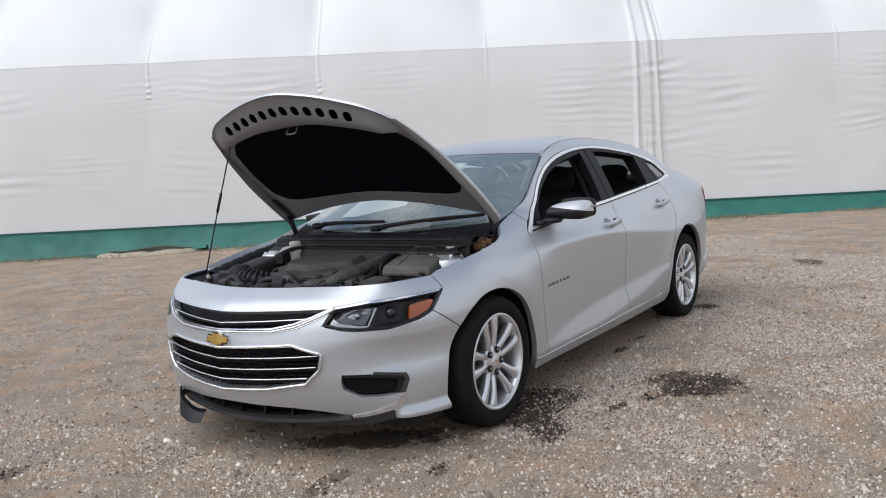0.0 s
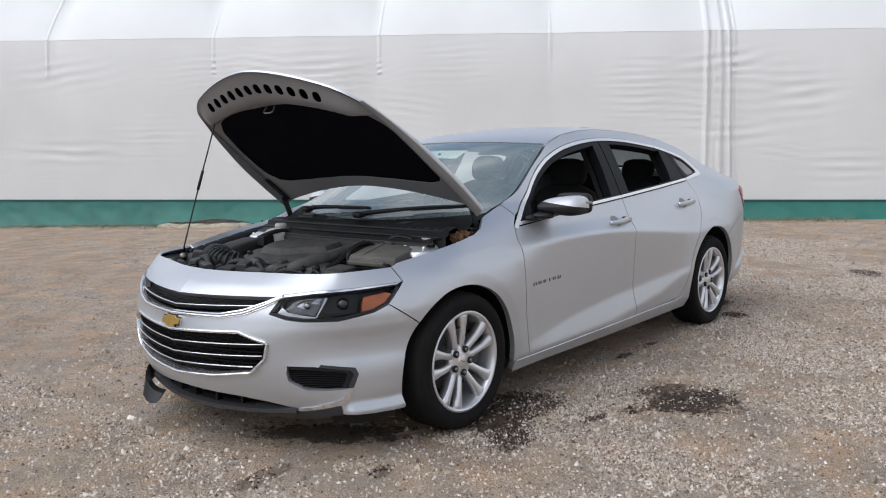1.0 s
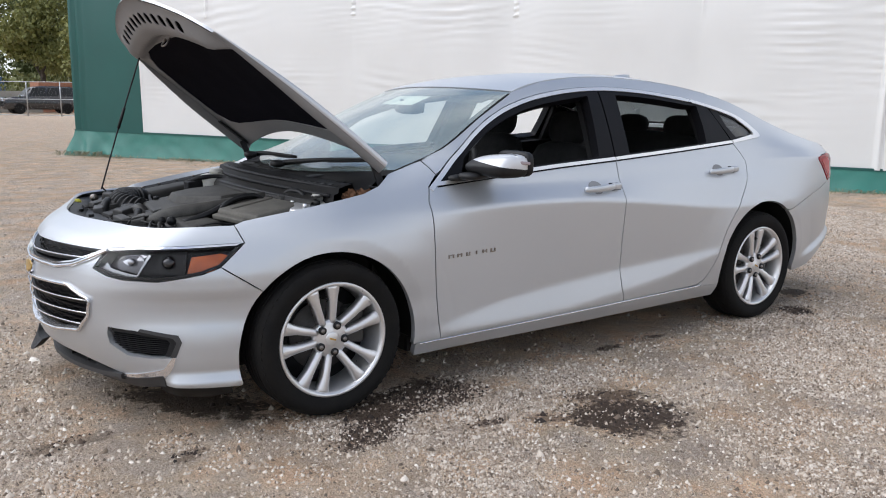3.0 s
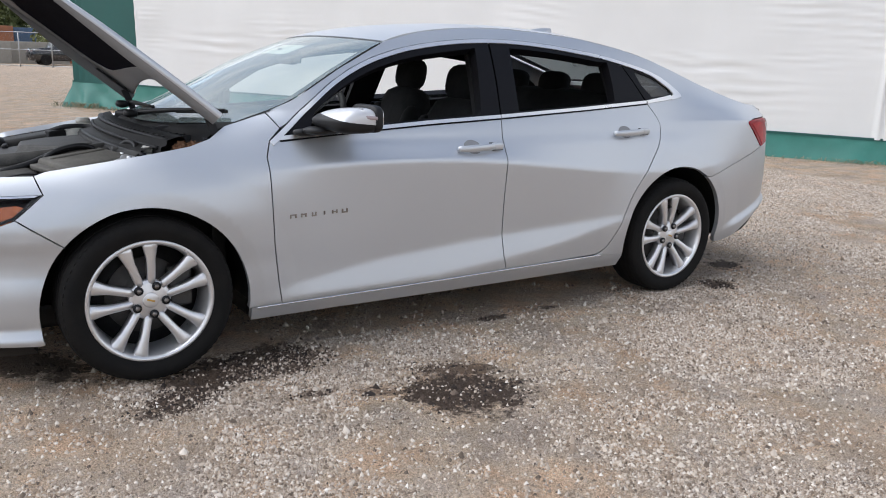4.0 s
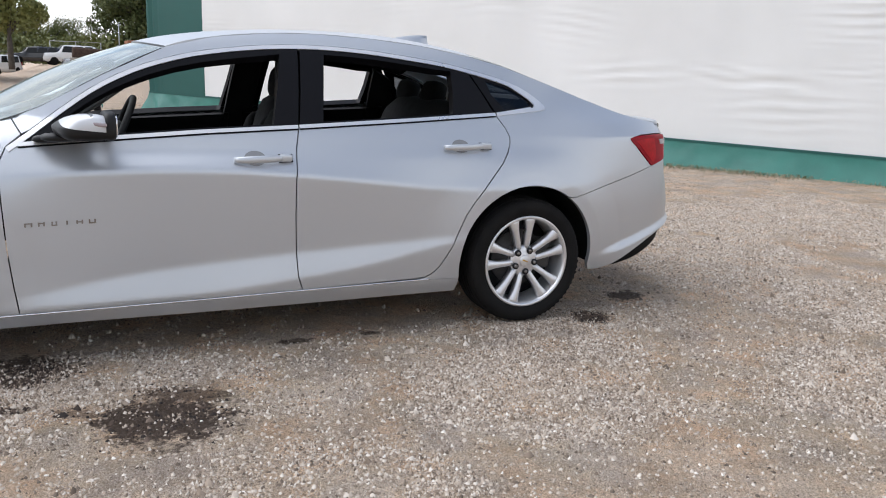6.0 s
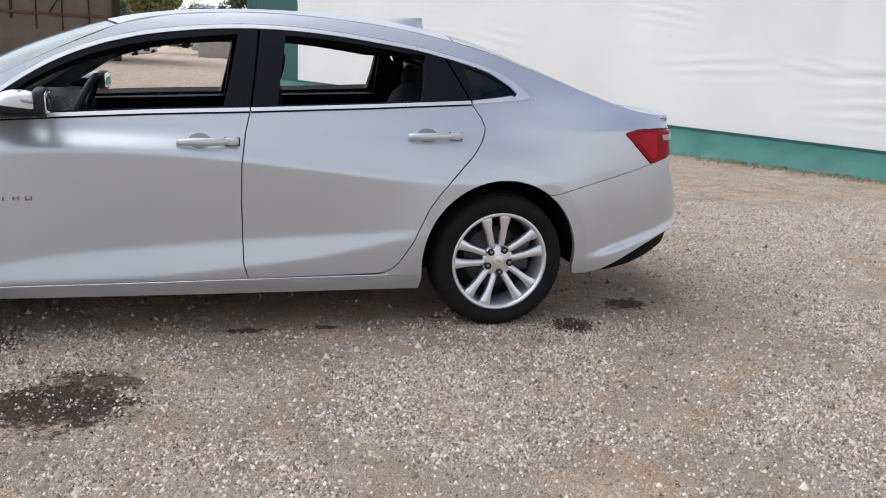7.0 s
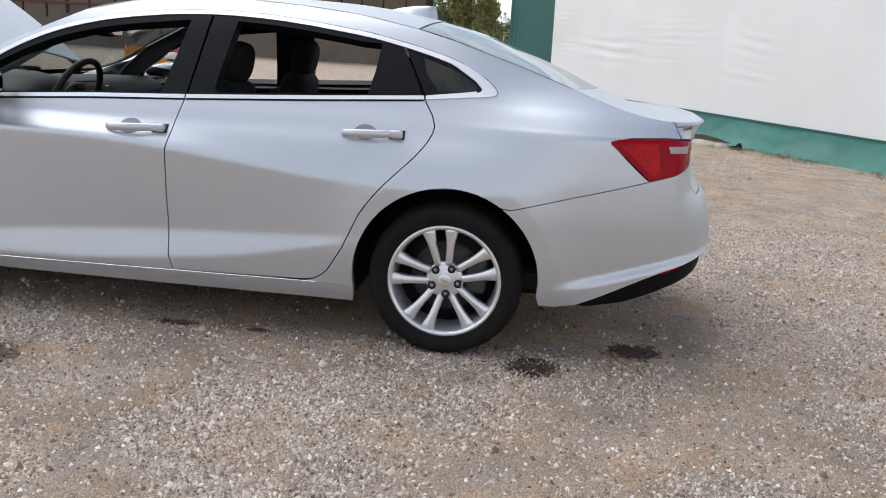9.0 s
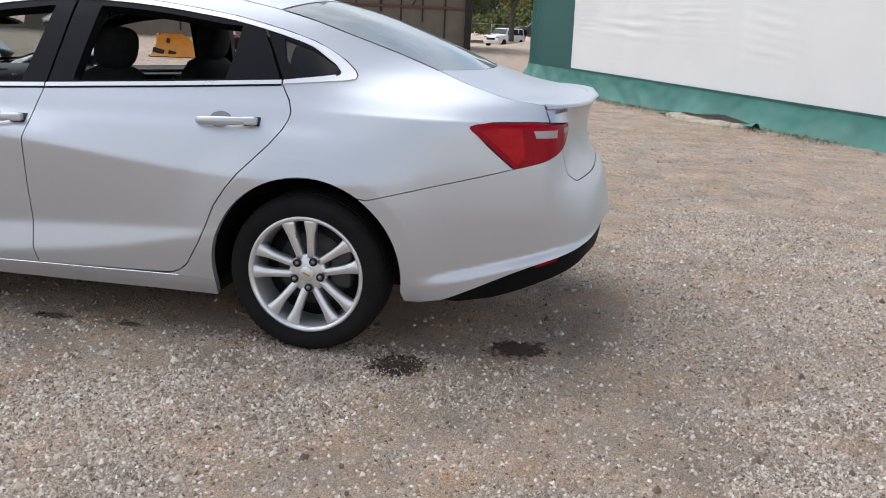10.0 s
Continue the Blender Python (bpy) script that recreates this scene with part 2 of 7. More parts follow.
def panel(name, outer, surf, material, parent, holes=(), h=.028, thick=.014, gap=.0025, side=1, label="", hole_thick=None, closed_back=False):
    """A sheet cut out of a curved surface by an outline and holes, with turned-in edges. side -1: its mirror image."""
    loops = [inset(resample(outer, h), gap)] + [inset(resample(q, h), -.0005) for q in holes]
    pts, edges = [], []
    for lp in loops:
        k = len(pts)
        pts += list(lp)
        edges += [(k + i, k + (i + 1) % len(lp)) for i in range(len(lp))]
    lo, hi = loops[0].min(0), loops[0].max(0)
    gx, gy = np.meshgrid(np.arange(lo[0] + h / 2, hi[0], h), np.arange(lo[1] + h / 2, hi[1], h), indexing="ij")
    gx = gx + (np.arange(gx.shape[1]) % 2)[None, :] * h / 2
    q = np.stack([gx.ravel(), gy.ravel()], 1)
    keep = inside(loops[0], q)
    for lp in loops[1:]:
        keep &= ~inside(lp, q)
    q = q[keep]
    edge = np.array(pts)
    q = q[[np.min(np.hypot(*(edge - p).T)) > .5 * h for p in q]] if len(q) else q
    pts += list(q)
    v2, _, f2, *_ = delaunay_2d_cdt([Vector((float(a), float(b))) for a, b in pts], edges, [], 0, 1e-7)
    v2 = np.array([tuple(v) for v in v2])
    f2 = np.array([f for f in f2 if len(f) == 3])
    c = v2[f2].mean(1)
    ok = inside(loops[0], c)
    for lp in loops[1:]:
        ok &= ~inside(lp, c)
    f2 = f2[ok]
    used, inv = np.unique(f2, return_inverse=True)
    v2, f2 = v2[used], inv.reshape(-1, 3)
    place, nrm = surf_normals(surf, v2)
    # outward faces
    fa = np.cross(place[f2[:, 1]] - place[f2[:, 0]], place[f2[:, 2]] - place[f2[:, 0]])
    wrong = (fa * nrm[f2[:, 0]]).sum(1) < 0
    f2[wrong] = f2[wrong][:, ::-1]
    verts, faces, normals = list(place), [list(f) for f in f2], list(nrm)
    for k, lp in enumerate(loops):
        deep = thick if k == 0 else (thick if hole_thick is None else hole_thick)
        if deep <= 0:
            continue
        lp = np.array(lp)
        ep, en = surf_normals(surf, lp)
        mid = lp.mean(0)
        t = np.roll(ep, -1, 0) - np.roll(ep, 1, 0)
        area = np.sum(lp[:, 0] * np.roll(lp[:, 1], -1) - np.roll(lp[:, 0], -1) * lp[:, 1])
        sgn = 1 if (area > 0) == (k == 0) else -1
        wall = np.cross(t, en) * sgn
        wall /= np.linalg.norm(wall, axis=1)[:, None] + 1e-9
        ha, hb = np.array([1., 0]), np.array([0, 1.])
        test = np.cross(*(surf_step(surf, mid, ha), surf_step(surf, mid, hb)))
        if np.dot(test, en[0]) < 0:
            wall = -wall
        base, n = len(verts), len(lp)
        verts += list(ep) + list(ep - en * deep)
        normals += list(wall) + list(wall)
        for i in range(n):
            j = (i + 1) % n
            quad = [base + i, base + j, base + n + j, base + n + i]
            p0, p1, p2 = (verts[w] for w in quad[:3])
            if np.dot(np.cross(p1 - p0, p2 - p0), wall[i]) < 0:
                quad = quad[::-1]
            faces.append(quad)
    verts, normals = np.array(verts), np.array(normals)
    if side < 0:
        verts, normals = verts * (1, -1, 1), normals * (1, -1, 1)
        faces = [f[::-1] for f in faces]
    return part(name, (verts, faces), material, parent, label, True, normals)


def surf_step(surf, p, d, e=.002):
    return surf(np.array([p + d * e]))[0] - surf(np.array([p - d * e]))[0]


def surf_normals(surf, q, e=.004):
    q = np.asarray(q, float)
    da = surf(q + (e, 0)) - surf(q - (e, 0))
    db = surf(q + (0, e)) - surf(q - (0, e))
    n = np.cross(da, db)
    n /= np.linalg.norm(n, axis=1)[:, None] + 1e-12
    return surf(q), n * surf.out


class Shell:
    """The car's shell as a surface over (u, z), some way proud of it."""
    out = 1.0

    def __init__(self, proud=0.0):
        self.proud = proud

    def __call__(self, q):
        q = np.asarray(q, float)
        return shell(q[:, 0], q[:, 1], self.proud)

# ---- car body: one smooth shell, unrolled round the car as (u, z) ----
OUT = [(-0.955, 0), (-0.942, .15), (-.905, .32), (-.84, .5), (-.74, .66), (-.58, .79), (-.36, .865), (-.1, .9), (.3, .915), (.9, .922), (1.6, .927),
       (2.3, .927), (2.9, .92), (3.3, .895), (3.6, .835), (3.8, .74), (3.91, .6), (3.965, .4), (3.985, .2), (3.99, 0)]


def spline(pts, n=40):
    """A dense Catmull-Rom line through the points."""
    p = np.array(pts, float)
    p = np.vstack([2 * p[0] - p[1], p, 2 * p[-1] - p[-2]])
    t = np.linspace(0, 1, n, endpoint=False)[:, None]
    out = [.5 * (2 * b + (c - a) * t + (2 * a - 5 * b + 4 * c - d) * t**2 + (3 * b - a - 3 * c + d) * t**3) for a, b, c, d in zip(p, p[1:], p[2:], p[3:])]
    return np.vstack([*out, p[-2:-1]])


def smooth(x, a, b):
    t = np.clip((np.asarray(x, float) - a) / (b - a), 0, 1)
    return t * t * (3 - 2 * t)


def curve(*knots):
    """A smooth function of one number through the knots."""
    k = np.array(knots, float)
    x, y = k[:, 0], k[:, 1]
    h, s = np.diff(x), np.diff(y) / np.diff(x)
    m = np.r_[s[0], [0 if a * b <= 0 else 2 * a * b / (a + b) for a, b in zip(s, s[1:])], s[-1]]

    def f(v):
        v = np.clip(np.asarray(v, float), x[0], x[-1])
        i = np.clip(np.searchsorted(x, v) - 1, 0, len(h) - 1)
        t = (v - x[i]) / h[i]
        return (1 + 2 * t) * (1 - t)**2 * y[i] + t * (1 - t)**2 * h[i] * m[i] + t * t * (3 - 2 * t) * y[i + 1] + t * t * (t - 1) * h[i] * m[i + 1]
    return f


_o = spline(OUT)
_s = np.r_[0, np.cumsum(np.hypot(*np.diff(_o, axis=0).T))]
UEND = float(_s[-1])
_tan = np.gradient(_o, _s, axis=0)
for _ in range(20):
    _tan[1:-1] = (_tan[:-2] + 2 * _tan[1:-1] + _tan[2:]) / 4
_tan[0], _tan[-1] = (0, 1), (0, -1)
_tan /= np.hypot(*_tan.T)[:, None]
U_OF_X = lambda x: float(np.interp(x, _o[:, 0], _s))

P_FRONT = curve((.12, -.16), (.2, -.09), (.26, -.05), (.32, -.025), (.42, -.005), (.52, 0), (.6, -.012), (.66, -.03), (.72, -.07), (.76, -.13), (.8, -.2))
P_NOSE = curve((.12, -.10), (.18, -.04), (.24, -.016), (.30, -.006), (.36, -.004), (.405, -.008), (.45, -.017), (.48, -.019), (.52, -.016), (.575, -.004), (.61, -.004), (.66, -.014), (.74, -.047), (.8, -.09), (.86, -.17), (.9, -.3))
P_FEND = curve((.14, -.05), (.2, -.03), (.26, -.02), (.4, -.025), (.52, -.012), (.64, -.002), (.72, -.008), (.8, -.035), (.86, -.075), (.92, -.13), (.98, -.22), (1.02, -.32))
P_DOOR = curve((.14, -.075), (.18, -.045), (.22, -.02), (.26, -.012), (.31, -.012), (.36, -.028), (.42, -.032), (.5, -.02), (.6, -.01), (.68, -.006),
               (.76, -.02), (.84, -.052), (.90, -.086), (.95, -.112), (1.0, -.14), (1.1, -.192), (1.2, -.247), (1.3, -.307), (1.38, -.372), (1.44, -.45))
P_QUAR = curve((.14, -.1), (.2, -.06), (.3, -.03), (.4, -.02), (.52, -.008), (.64, 0), (.76, -.003), (.86, -.011), (.93, -.019), (.955, -.026), (.97, -.040), (1.02, -.092),
               (1.06, -.15), (1.12, -.23), (1.2, -.31), (1.3, -.38), (1.4, -.46))
P_REAR = curve((.14, -.16), (.24, -.09), (.32, -.035), (.4, -.01), (.5, 0), (.58, -.008), (.64, -.022), (.70, -.045), (.75, -.085), (.82, -.118), (.90, -.130), (.96, -.125), (1.02, -.098), (1.06, -.072), (1.14, -.06))


Z_HIGH = curve((-.3, .74), (.3, .78), (.54, .797), (.76, .812), (1.03, .819), (1.3, .814), (1.67, .786), (1.94, .757), (2.39, .712), (2.9, .70), (3.4, .76))
Z_LOW = curve((.4, .285), (.66, .335), (.97, .382), (1.32, .412), (1.7, .44), (2.09, .461), (2.45, .478))
Z_FOLD = curve((.4, .258), (.6, .262), (1.19, .275), (1.7, .322), (1.97, .357), (2.45, .462))
D_HIGH = curve((.3, -.030), (.9, -.018), (1.7, -.008), (2.4, -.006))


def door_depth(x, z):
    """The flank: a shoulder line that falls to the rear, and a facet above the sill between two lines that rise to the rear."""
    hi, lo, fold, dh = Z_HIGH(x), Z_LOW(x), Z_FOLD(x), D_HIGH(x)
    soft = lambda t, w: w * np.logaddexp(0, t / w)
    dl = -.010 - .20 * (lo - fold)
    k1, k2, k3, k4, k5 = .55, np.minimum(.14, .02 / np.maximum(fold - .25, .01)), -.20, (dh - dl) / (hi - lo), (-.066 - dh) / (.87 - hi)
    d = -.010 + k3 * (z - fold) - (k2 - k3) * soft(fold - z, .006) - (k1 - k2) * soft(.25 - z, .008)
    d = d + (k4 - k3) * soft(z - lo, .007) + (k5 - k4) * soft(z - hi, .006)
    up = smooth(z, hi + .03, .93)
    return d * (1 - up) + P_DOOR(z) * up


def shell(u, z, out=0.0):
    """The place on the driver's side of the shell, out metres proud of it."""
    u, z = np.broadcast_arrays(np.asarray(u, float), np.asarray(z, float))
    flip = np.where((u < 0) | (u > UEND), -1.0, 1.0)
    u = np.where(u < 0, -u, np.where(u > UEND, 2 * UEND - u, u))
    x, y = np.interp(u, _s, _o[:, 0]), np.interp(u, _s, _o[:, 1])
    tx, ty = np.interp(u, _s, _tan[:, 0]), np.interp(u, _s, _tan[:, 1])
    a = smooth(x, -.9, -.62)
    b = smooth(x, -.5, .1)
    c = smooth(x, .2, .75)
    e = smooth(x, 2.75, 3.45)
    f = smooth(x, 3.72, 3.95)
    d = P_FRONT(z) * (1 - a) + P_NOSE(z) * a
    d = d * (1 - b) + P_FEND(z) * b
    d = d * (1 - c) + door_depth(x, z) * c
    d = d * (1 - e) + P_QUAR(z) * e
    d = d * (1 - f) + P_REAR(z) * f
    # wheel arch flares
    for wx, wz in ((-.008, .29), (2.83, .33)):
        r = np.hypot(x - wx, z - wz)
        flare = .013 * np.clip((.60 - r) / .15, 0, 1)**1.3
        d = d + flare * (1 - .75 * smooth(-x, .16, .36)) * smooth(z, .2, .4) * (1 - smooth(z, .80, .93))
    # upturned lip along the bottom of the front bumper's corner
    d = d + .030 * (1 - smooth(z, .205, .252)) * smooth(u, .82, .90) * (1 - smooth(u, 1.2, 1.3))
    # ledge along the rear bumper
    zl = np.interp(u, [4.7, 4.92, 5.14, 5.33, 5.65, UEND], [.33, .38, .438, .482, .528, .54])
    d = d + .022 * smooth(u, 4.72, 4.98) * (1 - smooth(z, zl - .038, zl + .010)) * smooth(z, .18, .26)
    d = d + out
    return np.stack([x - ty * d, -np.maximum(y + tx * d, .3 * y) * flip, z + 0 * d], -1)

# ---- ground and fabric hall ----
def hashed(x, y=0.0, k=0.0):
    return noise.noise(Vector((x * 1.0, y * 1.0, k)))


WC, WD, WN = np.array([7.847, 6.966]), np.array([.548, -.8365]), np.array([.8365, .548])


def wall_point(s, out, z):
    """A place on the hall's long side: s along it, out towards the yard."""
    p = WC + WD * s - WN * out
    return (float(p[0]), float(p[1]), float(z))


# where oil and coolant have soaked in, and last a darker patch below the front bumper: (x, y, long, wide, turn, depth)
STAINS = ((1.0, -1.56, .25, .21, -35, .97), (1.10, -1.36, .18, .09, -30, .75), (.71, -1.40, .10, .045, -25, .6), (.48, -1.30, .09, .035, -5, .45), (.48, -.90, .24, .18, -10, .93), (.22, -.93, .25, .17, 20, .93),
          (.02, -1.13, .18, .10, 28, .92), (3.22, -.93, .115, .11, 0, .97), (3.67, -.62, .13, .09, 10, .95), (1.65, -.84, .09, .035, 0, .85), (2.02, -.835, .065, .025, 0, .8), (-.95, -.6, .16, .06, 10, .5),
          (-.62, -.95, .08, .04, 30, .5), (-1.55, 0.85, .15, .06, 20, .4), (5.9, -1.2, .25, .15, 30, .5), (-.42, -.43, .38, .13, -57, .9))


def gravel_material():
    m = bpy.data.materials.new("gravel_ground")
    m.use_nodes = True
    nt, b = m.node_tree, m.node_tree.nodes["Principled BSDF"]
    nn, ll = nt.nodes.new, nt.links.new
    tc = nn("ShaderNodeTexCoord")

    def noise_(scale, detail=4, rough=.55):
        n = nn("ShaderNodeTexNoise")
        n.inputs["Scale"].default_value, n.inputs["Detail"].default_value, n.inputs["Roughness"].default_value = scale, detail, rough
        ll(tc.outputs["Object"], n.inputs["Vector"])
        return n.outputs["Fac"]

    def ramp(fac, *stops):
        r = nn("ShaderNodeValToRGB")
        while len(r.color_ramp.elements) < len(stops):
            r.color_ramp.elements.new(.5)
        for e, (p, c) in zip(r.color_ramp.elements, stops):
            e.position, e.color = p, (*c, 1)
        ll(fac, r.inputs[0])
        return r.outputs[0]

    def mixed(fac, a, c, kind="MIX"):
        x = nn("ShaderNodeMix")
        x.data_type, x.blend_type, x.clamp_result = "RGBA", kind, True
        if isinstance(fac, float):
            x.inputs[0].default_value = fac
        else:
            ll(fac, x.inputs[0])
        for sock, v in ((x.inputs[6], a), (x.inputs[7], c)):
            if isinstance(v, tuple):
                sock.default_value = (*v, 1)
            else:
                ll(v, sock)
        return x.outputs[2]

    def maths(op, a, c):
        x = nn("ShaderNodeMath")
        x.operation = op
        for sock, v in zip(x.inputs, (a, c)):
            if isinstance(v, (int, float)):
                sock.default_value = v
            else:
                ll(v, sock)
        return x.outputs[0]

    def cells(scale):
        v = nn("ShaderNodeTexVoronoi")
        v.inputs["Scale"].default_value = scale
        ll(tc.outputs["Object"], v.inputs["Vector"])
        return v

    dirt = ramp(noise_(.55, 5), (.3, (0.40, 0.272, 0.178)), (.5, (0.455, 0.330, 0.228)), (.7, (0.48, 0.378, 0.285)))
    dirt = mixed(.5, dirt, ramp(noise_(9, 6), (.25, (0.21, 0.150, 0.100)), (.75, (0.57, 0.442, 0.325))))
    c1, c2, c3 = cells(110), cells(210), cells(420)
    stone = ramp(c1.outputs["Color"], (.10, (0.10, 0.077, 0.058)), (.40, (0.40, 0.315, 0.242)), (.78, (0.70, 0.585, 0.475)), (1, (0.93, 0.82, 0.70)))
    grit = ramp(c2.outputs["Color"], (.12, (0.06, 0.045, 0.035)), (.48, (0.42, 0.33, 0.26)), (.95, (0.96, 0.84, 0.73)))
    sand = ramp(c3.outputs["Color"], (.1, (0.06, 0.046, 0.036)), (.52, (0.43, 0.345, 0.275)), (.95, (0.95, 0.83, 0.72)))
    thick = nn("ShaderNodeAttribute")
    thick.attribute_name = "stoniness"
    thick = maths("ADD", thick.outputs["Fac"], maths("MULTIPLY", maths("SUBTRACT", noise_(5, 6, .7), .5), .7))
    cover = ramp(thick, (.44, (0, 0, 0)), (.78, (1, 1, 1)))
    earth = mixed(.45, mixed(.45, dirt, ramp(noise_(1.7, 4, .6), (.36, (0.50, 0.32, 0.20)), (.5, (0.44, 0.335, 0.235)), (.62, (0.38, 0.325, 0.20)))), grit)
    col = mixed(maths("MULTIPLY", cover, .9), earth, mixed(.5, stone, grit))
    # oil and coolant that has soaked in, and the darker patch below the front bumper: (x, y, long, wide, turn, depth)
    wet, rim = None, maths("ADD", maths("MULTIPLY", noise_(9, 8, .78), .8), maths("MULTIPLY", noise_(26, 6, .7), .55))
    rim = maths("SUBTRACT", rim, .175)
    for x, y, rx, ry, a, k in STAINS:
        mp = nn("ShaderNodeMapping")
        mp.vector_type = "TEXTURE"
        mp.inputs["Location"].default_value, mp.inputs["Rotation"].default_value, mp.inputs["Scale"].default_value = (x, y, 0), (0, 0, radians(a)), (rx, ry, 1e3)
        ll(tc.outputs["Object"], mp.inputs["Vector"])
        ln = nn("ShaderNodeVectorMath")
        ln.operation = "LENGTH"
        ll(mp.outputs[0], ln.inputs[0])
        d = maths("ADD", ln.outputs["Value"], maths("MULTIPLY", maths("SUBTRACT", rim, .5), 3.4))
        r = nn("ShaderNodeMapRange")
        r.inputs["From Min"].default_value, r.inputs["From Max"].default_value = 1.14, .80
        r.inputs["To Max"].default_value = k
        ll(d, r.inputs["Value"])
        wet = r.outputs[0] if wet is None else maths("MAXIMUM", wet, r.outputs[0])
    col = mixed(.42, col, sand)
    col = mixed(1.0, col, ramp(noise_(3.3, 5, .62), (.38, (1.06, .945, .84)), (.5, (.96, .95, .92)), (.62, (.89, .915, .97))), "MULTIPLY")
    col = mixed(1.0, col, ramp(noise_(2.4, 10, .74), (.36, (1.06, 1.04, 1.01)), (.64, (1.66, 1.64, 1.61))), "MULTIPLY")
    col = mixed(wet, col, mixed(.10, (.040, .022, .014), mixed(.5, stone, grit)))
    ll(col, b.inputs["Base Color"])
    rgh = nn("ShaderNodeMapRange")
    rgh.inputs["To Min"].default_value, rgh.inputs["To Max"].default_value = .92, .7
    ll(wet, rgh.inputs["Value"])
    b.inputs["Specular IOR Level"].default_value = .15
    ll(rgh.outputs[0], b.inputs["Roughness"])
    h = maths("ADD", maths("MULTIPLY", c1.outputs["Distance"], -.9), maths("ADD", maths("MULTIPLY", c2.outputs["Distance"], -.9), maths("ADD", maths("MULTIPLY", c3.outputs["Distance"], -.6), maths("ADD", maths("MULTIPLY", noise_(30, 5), 1.0), maths("MULTIPLY", noise_(11, 6, .65), 1.6)))))
    bp = nn("ShaderNodeBump")
    bp.inputs["Strength"].default_value, bp.inputs["Distance"].default_value = 1.0, .011
    ll(h, bp.inputs["Height"])
    ll(bp.outputs[0], b.inputs["Normal"])
    return m


GRAVEL = gravel_material()
# one sheet: fine round the car, coarse to the horizon
gx = np.unique(np.r_[np.linspace(-900, -40, 10), np.linspace(-40, -20, 8), np.linspace(-20, -6, 20), np.arange(-6, 9, .1), np.linspace(9, 24, 24), np.linspace(24, 900, 14)])
gy = np.unique(np.r_[np.linspace(-900, -20, 14), np.linspace(-20, -6, 20), np.arange(-6, 9, .1), np.linspace(9, 24, 24), np.linspace(24, 100, 24), np.linspace(100, 900, 12)])
gv = []
for x in gx:
    for y in gy:
        near = 1 - smooth(math.hypot(x - 2, y), 14, 30)
        rise = float(.38 * smooth(y, 62, 82) * smooth(x, -4, -1.5) - .65 * smooth(y, 45, 72) * (1 - smooth(x, -5.5, -3)))
        gv.append((x, y, rise + float(near) * (.014 * hashed(x * .9, y * .9) + .006 * hashed(x * 4, y * 4, 3)) * (0.35 if -1 < x < 4 and -1.2 < y < 1.2 else 1.0)))
gz = np.array([v[2] for v in gv]).reshape(len(gx), len(gy))


def ground_z(x, y):
    """The height of the ground sheet at the places."""
    i, j = np.clip(np.searchsorted(gx, x) - 1, 0, len(gx) - 2), np.clip(np.searchsorted(gy, y) - 1, 0, len(gy) - 2)
    a, b = (x - gx[i]) / (gx[i + 1] - gx[i]), (y - gy[j]) / (gy[j + 1] - gy[j])
    return gz[i, j] * (1 - a) * (1 - b) + gz[i + 1, j] * a * (1 - b) + gz[i, j + 1] * (1 - a) * b + gz[i + 1, j + 1] * a * b


n = len(gy)
gf = [(i * n + j, (i + 1) * n + j, (i + 1) * n + j + 1, i * n + j + 1) for i in range(len(gx) - 1) for j in range(n - 1)]
ground = part("ground", (gv, gf), GRAVEL, label="compacted brown-grey gravel yard with dark oil stains")
tagged(ground, category="ground", kind="structure")


def stoniness(x, y):
    """How thickly the loose stones lie: negative over bare earth."""
    return hashed(x * .9, y * .9, 5) * .8 + hashed(x * 3.1, y * 3.1, 6) * .6 + hashed(x * 8.3, y * 8.3, 12) * .25 + .2 * math.exp(-((x - .9)**2 + (y + 1.6)**2) / .6) + .2 * float(smooth(x, 2.6, 4.6)) + .12 * float(1 - smooth(x, -1.2, .2))


ground.data.attributes.new("stoniness", "FLOAT", "POINT").data.foreach_set("value", [.5 + stoniness(v[0], v[1]) if abs(v[0]) < 24 and abs(v[1]) < 24 else .6 for v in gv])

FABRIC = mat("white_hall_fabric", (.785, .785, .775), .5, var=.035, scale=.8, bump=.0006, bscale=160, other=(.70, .70, .685))
GREENFAB = mat("green_hall_fabric", (.013, .115, .09), .5, var=.15, scale=2.5, bump=.001, bscale=120, other=(.034, .19, .15))
CORNERFAB = mat("dark_green_corner_fabric", (.0065, .074, .064), .5, var=.12, scale=1.5, bump=.001, bscale=120, other=(.010, .090, .078))
DIRT = mat("pale_dry_dirt", (.52, .45, .34), .95, var=.2, scale=9, bump=.01, bscale=40)
random.seed(4)
RIPPLES = [(-8.0 + random.uniform(0, 22), random.uniform(.9, 2.9), random.uniform(.3, .9), random.uniform(.08, .4), random.uniform(.007, .016), random.uniform(.09, .2), random.uniform(-.06, .06)) for _ in range(40)]
RIPPLES += [(-7.9 + i * .02, 1.8, .35, .5, .012, .1, .02) for i in range(2)] + [(4.2, 2.3, .5, .35, .016, .12, 0), (4.3, 1.6, .5, .3, .014, .1, .0), (-4.6, 1.6, .6, .3, .014, .11, 0)]
SEAMS = [-6.66, -3.40, -.31, 2.70, 5.78, 8.85, 11.9, 14.9]


